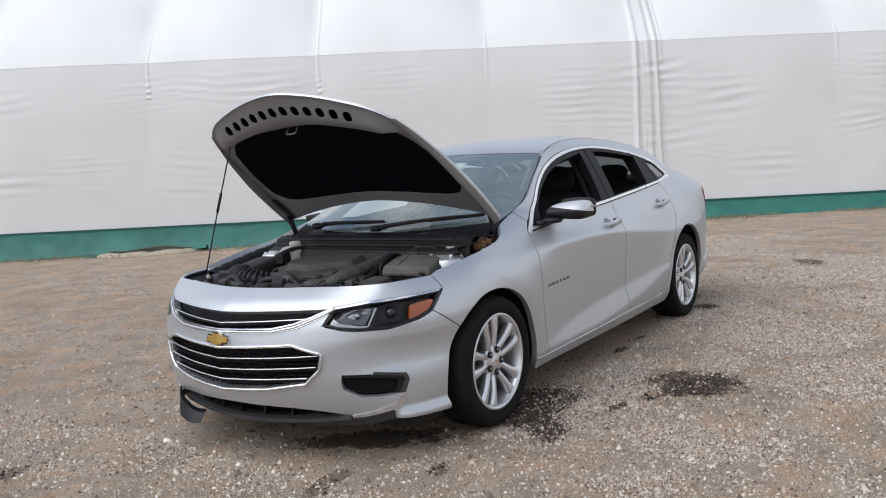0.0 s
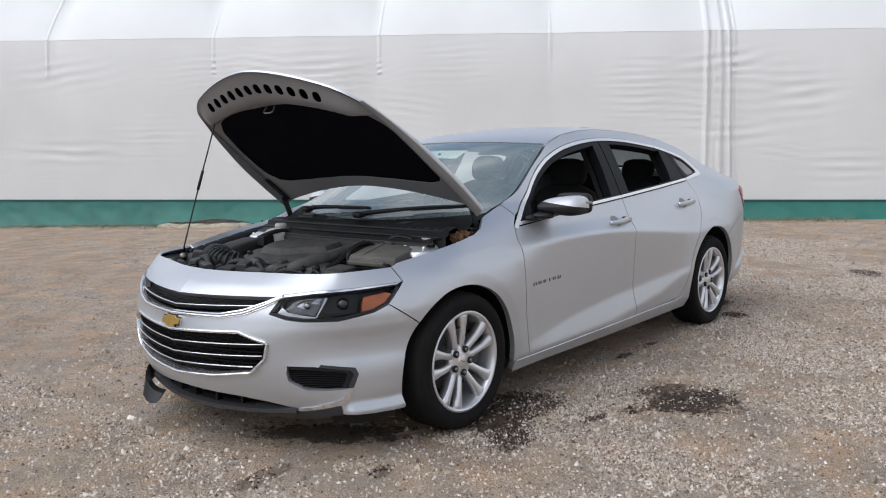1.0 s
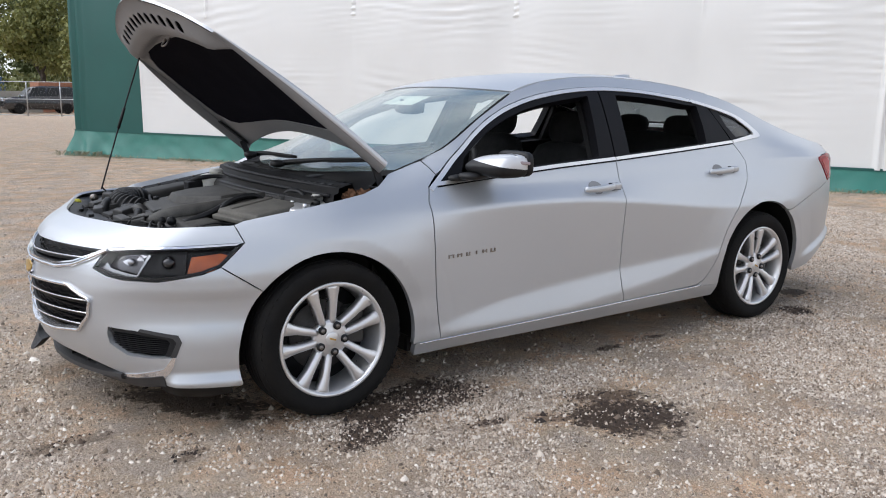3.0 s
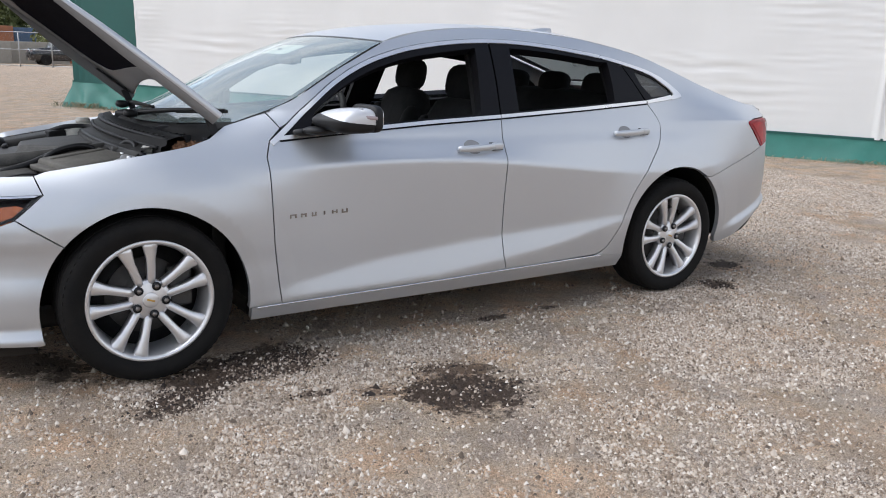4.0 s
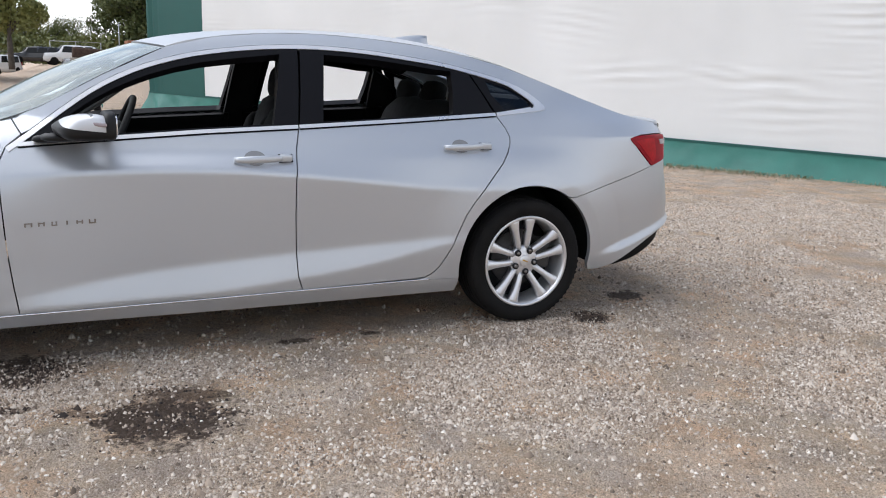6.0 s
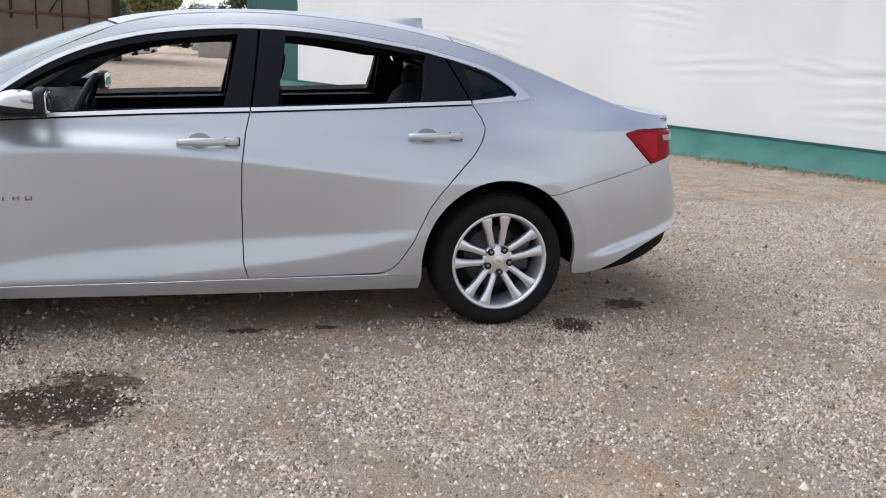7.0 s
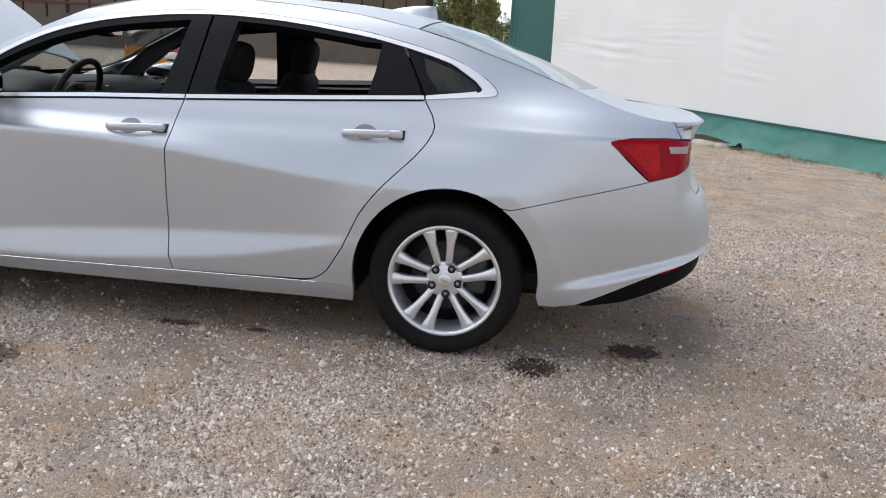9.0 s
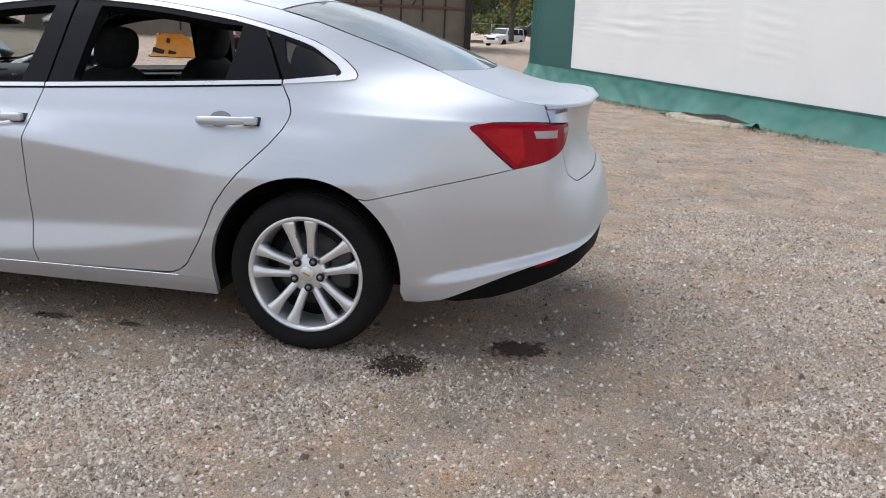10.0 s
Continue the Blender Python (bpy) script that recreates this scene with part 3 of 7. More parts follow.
def wall_relief(s, z):
    """How far the fabric stands out: taut over the frames, wrinkled between them."""
    o = .085 * (math.sin(math.pi * (s - 2.70) / 3.06)**2 + .004)**.22 * (z / 3.3) - .06 * max(0, z - 2.2)**2
    for a, b, ws_, wz, amp, wave, lean in RIPPLES:
        if abs(s - a) < 2.5 * ws_ and abs(z - b) < 2.5 * wz:
            o += amp * math.exp(-((s - a) / ws_)**2 - ((z - b) / wz)**2) * math.sin((z + lean * (s - a) * 3) * 2 * math.pi / wave + 2.6 * hashed(s * 1.1, z * 3.0, 14))
    # a gathered strip, its folds uneven and spreading downwards
    q = (s - 5.50 - .06 * (1 - z / 3.3)) / (.24 + .05 * (1 - z / 3.3))
    if abs(q) < 1.6:
        f = math.exp(-q**6)
        o += f * (.045 + .030 * (1 - 2 * abs(math.sin(q * 4.3 + .35 * math.sin(z * 1.1)))) + .022 * math.sin(q * 13 + 1.2 * math.sin(z * .8 + 2)))
    return o + .012 * hashed(s * 1.3, z * .9, 7)


hall = tagged(new("fabric_hall"), "long white fabric hall with green skirt and green corner panel", "building")
hall["kind"] = "structure"
ss = np.unique(np.r_[np.arange(-10.2, 5.0, .06), np.arange(5.0, 6.1, .02), np.arange(6.1, 17, .08)])
skirt_top = lambda s: .40 - .0128 * s
S0, S1, TOPZ = -10.2, 17.0, lambda s: 3.33 - .024 * s


def sheet(name, slist, zfun, ofun, m, rows, label=""):
    v, f = [], []
    for s in slist:
        for j in range(rows + 1):
            z = zfun(s, j / rows)
            v.append(wall_point(s, ofun(s, z), z))
    k = rows + 1
    for i in range(len(slist) - 1):
        for j in range(rows):
            a = i * k + j
            f.append((a, a + 1, a + k + 1, a + k))
    return part(name, (v, f), m, hall, label)


sheet("side_fabric", ss[ss >= -8.32], lambda s, t: skirt_top(s) + (TOPZ(s) - skirt_top(s)) * t, wall_relief, FABRIC, 64)
sheet("corner_fabric", ss[ss <= -8.28], lambda s, t: skirt_top(s) + (TOPZ(s) - skirt_top(s)) * t, lambda s, z: .012 + .5 * wall_relief(s, z) + .035 * math.exp(-((s + 10.05) / .22)**2) * math.sin(s * 34 + .6 * math.sin(z * 2)), CORNERFAB, 30)


def skirt_out(s, z):
    t = 1 - z / skirt_top(s)
    return .02 + .05 * t + t * t * (.10 + .05 * hashed(s * 1.1, 0, 2)) + .02 * t * math.sin(s * 4.1 + hashed(s, 0, 9) * 3) + .012 * hashed(s * 5, z * 6, 4) + t * (.07 if s < -6 else .035) * (.3 - abs(hashed(s * 2.2 + z * 2.5, z * 1.5, 8))) + math.exp(-((s + 9.9) / .8)**2) * t * (.14 + .07 * math.sin(s * 11 + z * 4))


def skirt_z(s, t):
    lift = (.09 + .025 * math.sin(s * 5)) * math.exp(-((s + 3.55) / .86)**16)
    return lift + (skirt_top(s) + .012 - lift) * t


for sm in SEAMS[:-1] + [-8.3]:
    ds = np.array([-.05, -.03, -.02, -.01, 0, .01, .02, .05]) if sm > -8 else np.array([-.03, -.01, .01, .03])
    sheet("seam_strip", sm + ds, lambda s, t, sm=sm: TOPZ(s) + (t - 1) * (.7 if sm > -8 else TOPZ(s) - skirt_top(s)), lambda s, z, sm=sm: wall_relief(s, z) + (.012 * math.exp(-((s - sm) / .022)**2) * float(smooth(z, 2.35, 3.1)) + .002 * float(smooth(z, 2.4, 2.7)) - .001 if sm > -8 else .004), FABRIC, 40)
sheet("skirt_fabric", ss, skirt_z, skirt_out, GREENFAB, 12)
sheet("skirt_hem", ss, lambda s, t: skirt_top(s) - .012 + .036 * t, lambda s, z: .034 + .006 * hashed(s * 4, 0, 5), CORNERFAB, 2)
# curved roof over the side wall
def roof_point(s, t):
    a = .43 + t * .95
    z = TOPZ(s) + 4.5 * (math.sin(a) - math.sin(.43))
    back = 4.5 * (math.cos(.43) - math.cos(a))
    sag = -.22 * (1 - abs(math.sin(math.pi * (s - 2.70) / 3.06))**.7) * min(1, t * 5)
    return wall_point(s, wall_relief(s, TOPZ(s)) * (1 - t) - back + sag + .004, z)


rv, rf, NR = [], [], 24
for s in ss[::2]:
    rv += [roof_point(s, j / NR) for j in range(NR + 1)]
k = NR + 1
rf = [(i * k + j, i * k + j + 1, (i + 1) * k + j + 1, (i + 1) * k + j) for i in range(len(ss[::2]) - 1) for j in range(NR)]
part("roof_fabric", (rv, rf), FABRIC, hall)
for sm in SEAMS:
    sv, sf = [], []
    for t in np.linspace(0, 1, 25):
        for ds in (-.035, -.02, .02, .035):
            p = Vector(roof_point(sm + ds, t))
            sv.append(p + Vector((-WN[0], -WN[1], .6)) * (.008 if abs(ds) < .03 else -.004))
    sf = [(i * 4 + j, i * 4 + j + 1, i * 4 + j + 5, i * 4 + j + 4) for i in range(24) for j in range(3)]
    part("roof_seam", (sv, sf), FABRIC, hall)
# the end of the hall, and its far side
bm = bmesh.new()
for a, b in (((S0, 0), (S0, -14)), ((S1, 0), (S1, -14)), ((S0, -14), (S1, -14))):
    q = [wall_point(*a, -.2), wall_point(*b, -.2), wall_point(*b, 6.0), wall_point(*a, 5.2 if a[1] else 3.5)]
    bm.faces.new([bm.verts.new(p) for p in q])
    q2 = [Vector(p) + Vector((*(WN * .08), 0)) for p in q]
    bm.faces.new([bm.verts.new(p) for p in q2])
part("end_fabric", bm, GREENFAB, hall, smooth_=False)
# loose ends of the skirt beside the gap
for s0, s1, o0, h0 in ((-2.95, -2.5, .30, .10), (-4.75, -4.35, .34, .05)):
    v, f = [], []
    for i, s in enumerate(np.linspace(s0, s1, 9)):
        t = i / 8
        for a in np.linspace(0, 2.6, 7):
            v.append(wall_point(s, o0 - .08 * math.cos(a) + .03 * math.sin(t * 7), .005 + h0 * (.35 + .65 * t) * math.sin(a)))
    f = [(i * 7 + j, i * 7 + j + 1, i * 7 + j + 8, i * 7 + j + 7) for i in range(8) for j in range(6)]
    part("skirt_flap", (v, f), GREENFAB, hall)
# pale dirt under the lifted skirt
bm = bmesh.new()
for i in range(10):
    s = -4.3 + i * .16
    g = bmesh.ops.create_icosphere(bm, subdivisions=2, radius=1)
    bmesh.ops.transform(bm, matrix=Matrix.Translation(wall_point(s, .30 + .22 * random.random(), -.01)) @ Matrix.Diagonal((.2, .2, .05 + .035 * random.random(), 1)), verts=g["verts"])
tagged(part("dirt_mound", bm, DIRT, label="pale dry dirt spilling from under the lifted green skirt"), category="dirt", kind="stuff")

# ---- the car ----
car = tagged(new("car"), "silver four-door sedan with its hood propped open on gravel", "car")
SH = Shell()


def arch(cx, cz, r, a0, a1, n=22):
    """Points of a wheel arch in (u, z), from angle a0 to a1 in degrees."""
    return [(U_OF_X(cx + r * math.cos(radians(a))), cz + r * math.sin(radians(a))) for a in np.linspace(a0, a1, n)]


def mirrored(loop):
    """A closed loop over the middle of the car from its driver's half."""
    return list(loop) + [(-u, z) for u, z in loop[::-1] if abs(u) > 1e-6]


ARCH_F, ARCH_R = (-.008, .292, .384), (2.83, .33, .385)
# outlines on the driver's half, (u, z)
UP_GRILLE = [(0, .614), (.3, .622), (.414, .643), (.5, .672), (.585, .704), (.3, .699), (0, .693)]
LOW_GRILLE = [(0, .345), (.25, .36), (.45, .39), (.515, .45), (.53, .512), (.40, .553), (0, .534)]
HEADLAMP = [(.54, .635), (.62, .614), (.696, .605), (.84, .603), (1.0, .628), (1.07, .652), (1.162, .737), (.93, .732), (.756, .727), (.594, .712)]
FOG = [(.618, .42), (.612, .39), (.618, .355), (.696, .315), (.79, .311), (.876, .315), (.906, .375), (.89, .392), (.732, .415)]


def arch_edge(a0, a1, n):
    """The front wheel opening: a little tighter below the bumper than over the fender."""
    return [arch(*ARCH_F[:2], float(np.interp(a, [105, 165], [.388, .373])), a, a, 1)[0] for a in np.linspace(a0, a1, n)]


FENDER_FRONT = [(1.068, .654), (1.15, .60)] + arch_edge(137, 137, 1)
BUMPER = ([(0, .275), (.36, .262), (.5, .248), (.63, .226), (.72, .212), (.85, .2), (1.0, .192), (1.122, .188)]
          + arch_edge(195, 137.5, 12) + FENDER_FRONT[::-1] + [(1.162, .737), (1.13, .80), (.924, .797), (.606, .789), (.3, .787), (0, .786)])
DOOR_F_FRONT = [(2.026, .244), (2.012, .35), (1.998, .495), (1.989, .7), (1.986, .845), (2.012, .905)]
SPLIT = [(3.172, .264), (3.152, .33), (3.148, .43), (3.143, .6), (3.144, .77), (3.162, .9), (3.182, .984)]
BELT = [(2.012, .905), (2.2, .92), (2.418, .937), (2.772, .962), (3.182, .984), (3.732, 1.018), (4.194, 1.05), (4.35, 1.066), (4.46, 1.08)]
REAR_SEAM = [(3.172, .264), (3.45, .269), (3.726, .275), (3.78, .281), (3.815, .30), (3.845, .328), (3.906, .43), (3.972, .58), (4.02, .65), (4.074, .715),
             (4.13, .772), (4.182, .825), (4.225, .88), (4.245, .92), (4.25, .948), (4.235, .99), (4.194, 1.05)]
DLO_TOP = [(2.012, .905), (2.1, .968), (2.2, 1.045), (2.32, 1.13), (2.43, 1.192), (2.55, 1.243), (2.68, 1.282), (2.80, 1.308), (2.98, 1.334), (3.15, 1.348), (3.3, 1.352),
           (3.45, 1.348), (3.62, 1.336), (3.8, 1.316), (3.95, 1.296), (4.09, 1.268), (4.2, 1.243), (4.3, 1.215), (4.38, 1.18), (4.44, 1.147), (4.485, 1.112), (4.495, 1.095), (4.49, 1.084)]
ROOF_EDGE = [(1.91, .98), (2.14, 1.062), (2.38, 1.195), (2.64, 1.32), (2.85, 1.372), (3.1, 1.400), (3.34, 1.408), (3.6, 1.398), (3.86, 1.375), (4.13, 1.33), (4.3, 1.29),
             (4.45, 1.245), (4.65, 1.185), (4.824, 1.13), (4.95, 1.088), (5.1, 1.048), (5.28, 1.024)]
MIDDLE = [(.17, .940), (.44, 1.090), (.70, 1.222), (1.03, 1.343), (1.3, 1.399), (1.6, 1.428), (1.83, 1.438), (2.09, 1.439), (2.36, 1.424), (2.66, 1.380), (2.86, 1.334),
          (3.02, 1.280), (3.22, 1.207), (3.42, 1.122), (3.56, 1.070), (3.72, 1.034), (3.872, 1.030)]
TAIL = [(4.958, .938), (4.966, .951), (4.99, .958), (5.05, .963), (5.2, .967), (5.44, .957), (5.47, .93), (5.44, .895), (5.36, .86), (5.24, .82), (5.135, .795), (5.09, .83), (5.03, .88), (4.972, .925)]

_edge = spline([tuple(shell(u, z)) for u, z in ROOF_EDGE], 12)
_mid = spline([(x, 0, z) for x, z in MIDDLE], 12)


class Top:
    """Windshield, roof, rear window and deck as one surface over (k, v): k counts along the edge points, v across."""
    out = 1.0

    def __init__(self, proud=0.0):
        self.proud = proud

    def __call__(self, q):
        q = np.asarray(q, float)
        k = np.clip(q[:, 0] / .25, 0, len(ROOF_EDGE) - 1) * 12
        v = q[:, 1] / .7
        n = np.arange(len(_edge))
        e = np.stack([np.interp(k, n, _edge[:, i]) for i in range(3)], -1)
        m = np.stack([np.interp(k, n, _mid[:, i]) for i in range(3)], -1)
        p = 2.0 + 2.0 * smooth(k / 12, 12.5, 15)
        w = np.abs(v)**p
        o = np.stack([m[:, 0] + (e[:, 0] - m[:, 0]) * v * v, e[:, 1] * v, m[:, 2] + (e[:, 2] - m[:, 2]) * w], -1)
        o[:, 2] += self.proud
        return o


TOP = Top()
# which way its normals point
_a, _b = TOP(np.array([[1.5, 0.0], [1.52, 0.0], [1.5, .02]]))[[1, 2]] - TOP(np.array([[1.5, 0.0]]))
Top.out = 1.0 if np.cross(_a, _b)[2] > 0 else -1.0
_p = SH(np.array([[3.0, .6], [3.01, .6], [3.0, .61]]))
Shell.out = 1.0 if np.cross(_p[1] - _p[0], _p[2] - _p[0])[1] < 0 else -1.0


def rect(k0, k1, v0, v1):
    return [(k0 * .25, v0 * .7), (k1 * .25, v0 * .7), (k1 * .25, v1 * .7), (k0 * .25, v1 * .7)]


# front end
bumper = panel("front_bumper", mirrored(BUMPER), SH, PAINT, car, holes=[mirrored(UP_GRILLE), mirrored(LOW_GRILLE), HEADLAMP, [(-u, z) for u, z in HEADLAMP], FOG, [(-u, z) for u, z in FOG]],
               h=.021, thick=.012, hole_thick=.035, label="silver front bumper cover, dusty along its lower edge")
for side in (1, -1):
    s = "driver" if side > 0 else "passenger"
    panel("fender", FENDER_FRONT + arch_edge(137, -8, 26)[1:] + [(1.9, .242)] + DOOR_F_FRONT + [(2.068, .952), (2.03, 1.012), (1.93, .983), (1.85, .962), (1.775, .918), (1.692, .893), (1.41, .85), (1.17, .814), (1.13, .80), (1.162, .737)],
          SH, PAINT, car, h=.016, thick=.03, side=side)
    panel("rocker", [(1.9, .186), (3.95, .192), (3.957, .25), (3.93, .262), (3.6, .268), (3.172, .263), (2.026, .243), (1.9, .24)], SH, PAINT, car, thick=.03, gap=-.001, side=side)
    # bright bead stands in for the highlight on the rocker's top edge
    sill = [shell(u, float(np.interp(u, [1.92, 2.026, 3.172, 3.6, 3.8], [.238, .2405, .2605, .2655, .268])), .001) for u in np.linspace(1.92, 3.8, 40)]
    part("sill_bead", tube(bmesh.new(), list(np.array(sill) * (1, side, 1)), .0035, 6), BRIGHT, car)
    body = panel("body_side", DLO_TOP[1:] + BELT[::-1][:2] + REAR_SEAM[::-1][:14] + [(3.726, .2665), (3.93, .2615), (3.957, .25)] + arch(*ARCH_R, 189, 57, 26)
                 + [(4.588, .649), (4.848, .72), (5.135, .795), (5.09, .83), (5.03, .88), (4.962, .945), (5.05, .962), (5.2, .967), (5.278, .966)] + ROOF_EDGE[::-1][:-1] + [(2.03, 1.014), (2.068, .953)],
                 SH, PAINT, car, h=.016, thick=.03, side=side, label="silver body side with roof pillars and rear quarter")
    fd = panel("front_door", DOOR_F_FRONT + BELT[1:4] + SPLIT[::-1], SH, PAINT, car, h=.0125, thick=.03, side=side, label="silver front door with its window rolled down")
    rd = panel("rear_door", SPLIT + BELT[5:7] + REAR_SEAM[::-1][1:], SH, PAINT, car, h=.0125, thick=.03, side=side, label="silver rear door with its window rolled down")
    # window frames, glass, bright trim
    low = lambda u: float(np.interp(u, [b[0] for b in BELT], [b[1] for b in BELT]))
    top = lambda u: float(np.interp(u, [b[0] for b in DLO_TOP[:-3]], [b[1] for b in DLO_TOP[:-3]]))
    us = np.linspace(2.03, 3.225, 24)
    fr_out = [(u, low(u) + .004) for u in np.linspace(2.03, 3.182, 14)] + [(3.205, 1.15), (3.225, top(3.225) - .012)] + [(u, top(u) - .012) for u in us[::-1][1:-1]]
    fr_hole = [(2.19, low(2.19) + .022)] + [(u, low(u) + .022) for u in np.linspace(2.3, 3.07, 10)] + [(3.105, 1.15), (3.135, 1.305)] + [(u, top(u) - .048) for u in np.linspace(3.0, 2.3, 14)] + [(2.23, top(2.23) - .05)]
    panel("window_frame", fr_out, Shell(.001), SATIN, fd, holes=[fr_hole], thick=.02, hole_thick=.05, side=side)
    rr_out = [(u, low(u) + .004) for u in np.linspace(3.186, 4.19, 12)] + [(4.13, 1.17), (4.076, top(4.076) - .012)] + [(u, top(u) - .012) for u in np.linspace(4.0, 3.232, 14)] + [(3.21, 1.15)]
    rr_hole = [(u, low(u) + .022) for u in np.linspace(3.3, 3.955, 8)] + [(3.975, 1.15), (3.985, top(3.985) - .03)] + [(u, top(u) - .04) for u in np.linspace(3.9, 3.345, 8)] + [(3.32, 1.15)]
    panel("window_frame", rr_out, Shell(.001), SATIN, rd, holes=[rr_hole], thick=.02, hole_thick=.05, side=side)
    q_out = [(4.2, low(4.2) + .004), (4.35, 1.07), (4.45, 1.082), (4.475, 1.1), (4.43, 1.142), (4.37, 1.173), (4.29, 1.206), (4.19, 1.235), (4.083, 1.258), (4.14, 1.16)]
    g = panel("quarter_window", q_out, Shell(-.001), SATIN, body, holes=[[(4.25, 1.083), (4.36, 1.09), (4.415, 1.105), (4.4, 1.13), (4.3, 1.18), (4.17, 1.218), (4.19, 1.15)]], side=side, thick=.02)
    gl = panel("pane", [(4.22, 1.078), (4.44, 1.09), (4.40, 1.145), (4.15, 1.235)], Shell(-.006), QUARTERGLASS, g, side=side, thick=0)

    def strip(name, line, w0, w1, proud, m, parent, shift=0.0):
        """A bright moulding along a line of the shell."""
        line = np.array(line, float)
        t = np.gradient(line, axis=0)
        n = np.stack([-t[:, 1], t[:, 0]], 1) / np.hypot(*t.T)[:, None]
        w = np.linspace(w0, w1, len(line))[:, None] if np.isscalar(w0) else np.array(w0)[:, None]
        return panel(name, list(line + n * shift) + list((line + n * (w + shift))[::-1]), Shell(proud), m, parent, h=.03, thick=proud + .004, gap=0, side=side)

    fine = spline(DLO_TOP[:-4], 4)
    ws = -np.interp(fine[:, 0], [2, 2.3, 4.1, 4.3, 4.38], [.020, .017, .017, .020, .027])
    panel("window_tip", [(4.34, 1.2), (4.37, 1.187), (4.41, 1.166), (4.44, 1.147), (4.47, 1.124), (4.486, 1.11), (4.494, 1.097), (4.49, 1.085), (4.46, 1.078), (4.40, 1.071), (4.404, 1.087), (4.425, 1.095), (4.43, 1.106), (4.40, 1.135), (4.355, 1.162), (4.328, 1.178)], Shell(.0065), TRIMBRIGHT, body, h=.02, thick=.012, gap=0, side=side)
    strip("window_molding", fine, ws, 0, .006, TRIMBRIGHT, body)
    bl = np.array([(u, low(u)) for u in np.linspace(2.055, 3.18, 20)])
    strip("belt_molding", bl, .015, .015, .006, TRIMBRIGHT, fd)
    strip("belt_seal", bl, .006, .006, .003, SATIN, fd, -.007)
    bl = np.array([(u, low(u)) for u in np.linspace(3.186, 4.192, 18)])
    strip("belt_molding", bl, .015, .015, .006, TRIMBRIGHT, rd)
    strip("belt_seal", bl, .006, .006, .003, SATIN, rd, -.007)
    bl = np.array([(u, low(u)) for u in np.linspace(4.2, 4.41, 8)])
    strip("belt_molding", bl, .015, .022, .006, TRIMBRIGHT, body)

# top surfaces
panel("roof_skin", rect(3, 9, -1, 1), TOP, PAINT, car, h=.05, thick=.02, gap=.002)
wsh = panel("windshield", rect(.0, 2.97, -.985, .985), Top(-.004), WINDSHIELD, car, h=.05, thick=0, gap=0, label="clear laminated windshield")
wsh.visible_shadow = False
panel("glass_border", rect(.0, 2.97, -.985, .985), Top(-.0065), SATIN, wsh, holes=[rect(.28, 2.82, -.945, .945)], h=.04, thick=0, gap=0)
rwn = panel("rear_window", rect(9.03, 12.97, -.985, .985), Top(-.002), TINTED, car, h=.05, thick=0, gap=0, label="tinted rear window")
rwn.visible_shadow = False
panel("glass_border", rect(9.03, 12.97, -.985, .985), Top(-.0045), SATIN, rwn, holes=[rect(9.4, 12.75, -.9, .9)], h=.04, thick=0, gap=0)
deck = panel("trunk_lid", rect(13, 16, -.999, .999), TOP, PAINT, car, h=.03, thick=.03, gap=.001, label="silver trunk lid with a raised rear lip")

# rear end, over the middle of the back
R = lambda loop: list(loop) + [(2 * UEND - u, z) for u, z in loop[::-1] if u < UEND - 1e-6]
R_TOPEDGE = [(5.28, 1.022), (5.36, 1.024), (5.44, 1.026), (5.52, 1.028), (5.7, 1.030), (UEND, 1.030)]
rear_face = panel("trunk_face", R([(UEND, .74), (5.75, .735), (5.5, .73), (5.42, .76), (5.39, .82), (5.36, .86), (5.44, .895), (5.47, .93), (5.44, .957), (5.285, .966)] + [(u, z - .012) for u, z in R_TOPEDGE]), SH, PAINT, deck, thick=.02, h=.03)
RB_LOW = [(UEND, .53), (5.7, .536), (5.6, .518), (5.47, .488), (5.35, .456), (5.23, .420), (5.15, .390), (5.06, .350), (4.95, .298), (4.89, .270), (4.8, .25), (4.738, .25)]
rbumper = panel("rear_bumper", R(RB_LOW + arch(*ARCH_R, -6, 56, 14) + [(4.588, .649), (4.848, .72), (5.135, .795), (5.24, .82), (5.36, .86), (5.39, .82), (5.42, .76), (5.5, .73), (5.75, .735), (UEND, .74)]), SH, PAINT, car, thick=.025, h=.0125, gap=.0008, label="silver rear bumper cover")
val = panel("valance", R([(UEND, .43), (5.6, .41), (5.3, .335), (5.1, .275), (4.95, .25), (4.86, .25)] + RB_LOW[::-1][2:]), Shell(-.045), VALANCE, rbumper, thick=.03, h=.03)
# the lid's trailing edge, from the deck over to the rear face
_r = np.array(R_TOPEDGE)
_face = shell(_r[:, 0], _r[:, 1])
_v = np.linspace(-.99, .99, 41)
_end = TOP(np.stack([np.full(41, 16 * .25 - .03), _v * .7], 1)) + (0, 0, .0012)
_far = np.stack([np.interp(np.abs(_end[:, 1]), np.abs(_face[::-1, 1]), _face[::-1, i]) for i in (0, 2)], 1)
_lv, _lf = [], []
for e_, (fx, fz) in zip(_end, _far):
    _lv += [tuple(e_), ((e_[0] + fx) / 2, e_[1], (e_[2] + fz) / 2 + .003), (fx - .008, e_[1], fz + .002), (fx, e_[1], fz - .003), (fx + .001, e_[1], fz - .010), (fx - .004, e_[1], fz - .016)]
_lf = [(i * 6 + j, i * 6 + j + 1, i * 6 + j + 7, i * 6 + j + 6) for i in range(40) for j in range(5)]
part("trailing_edge", (_lv, _lf), PAINT, deck, smooth_=False)
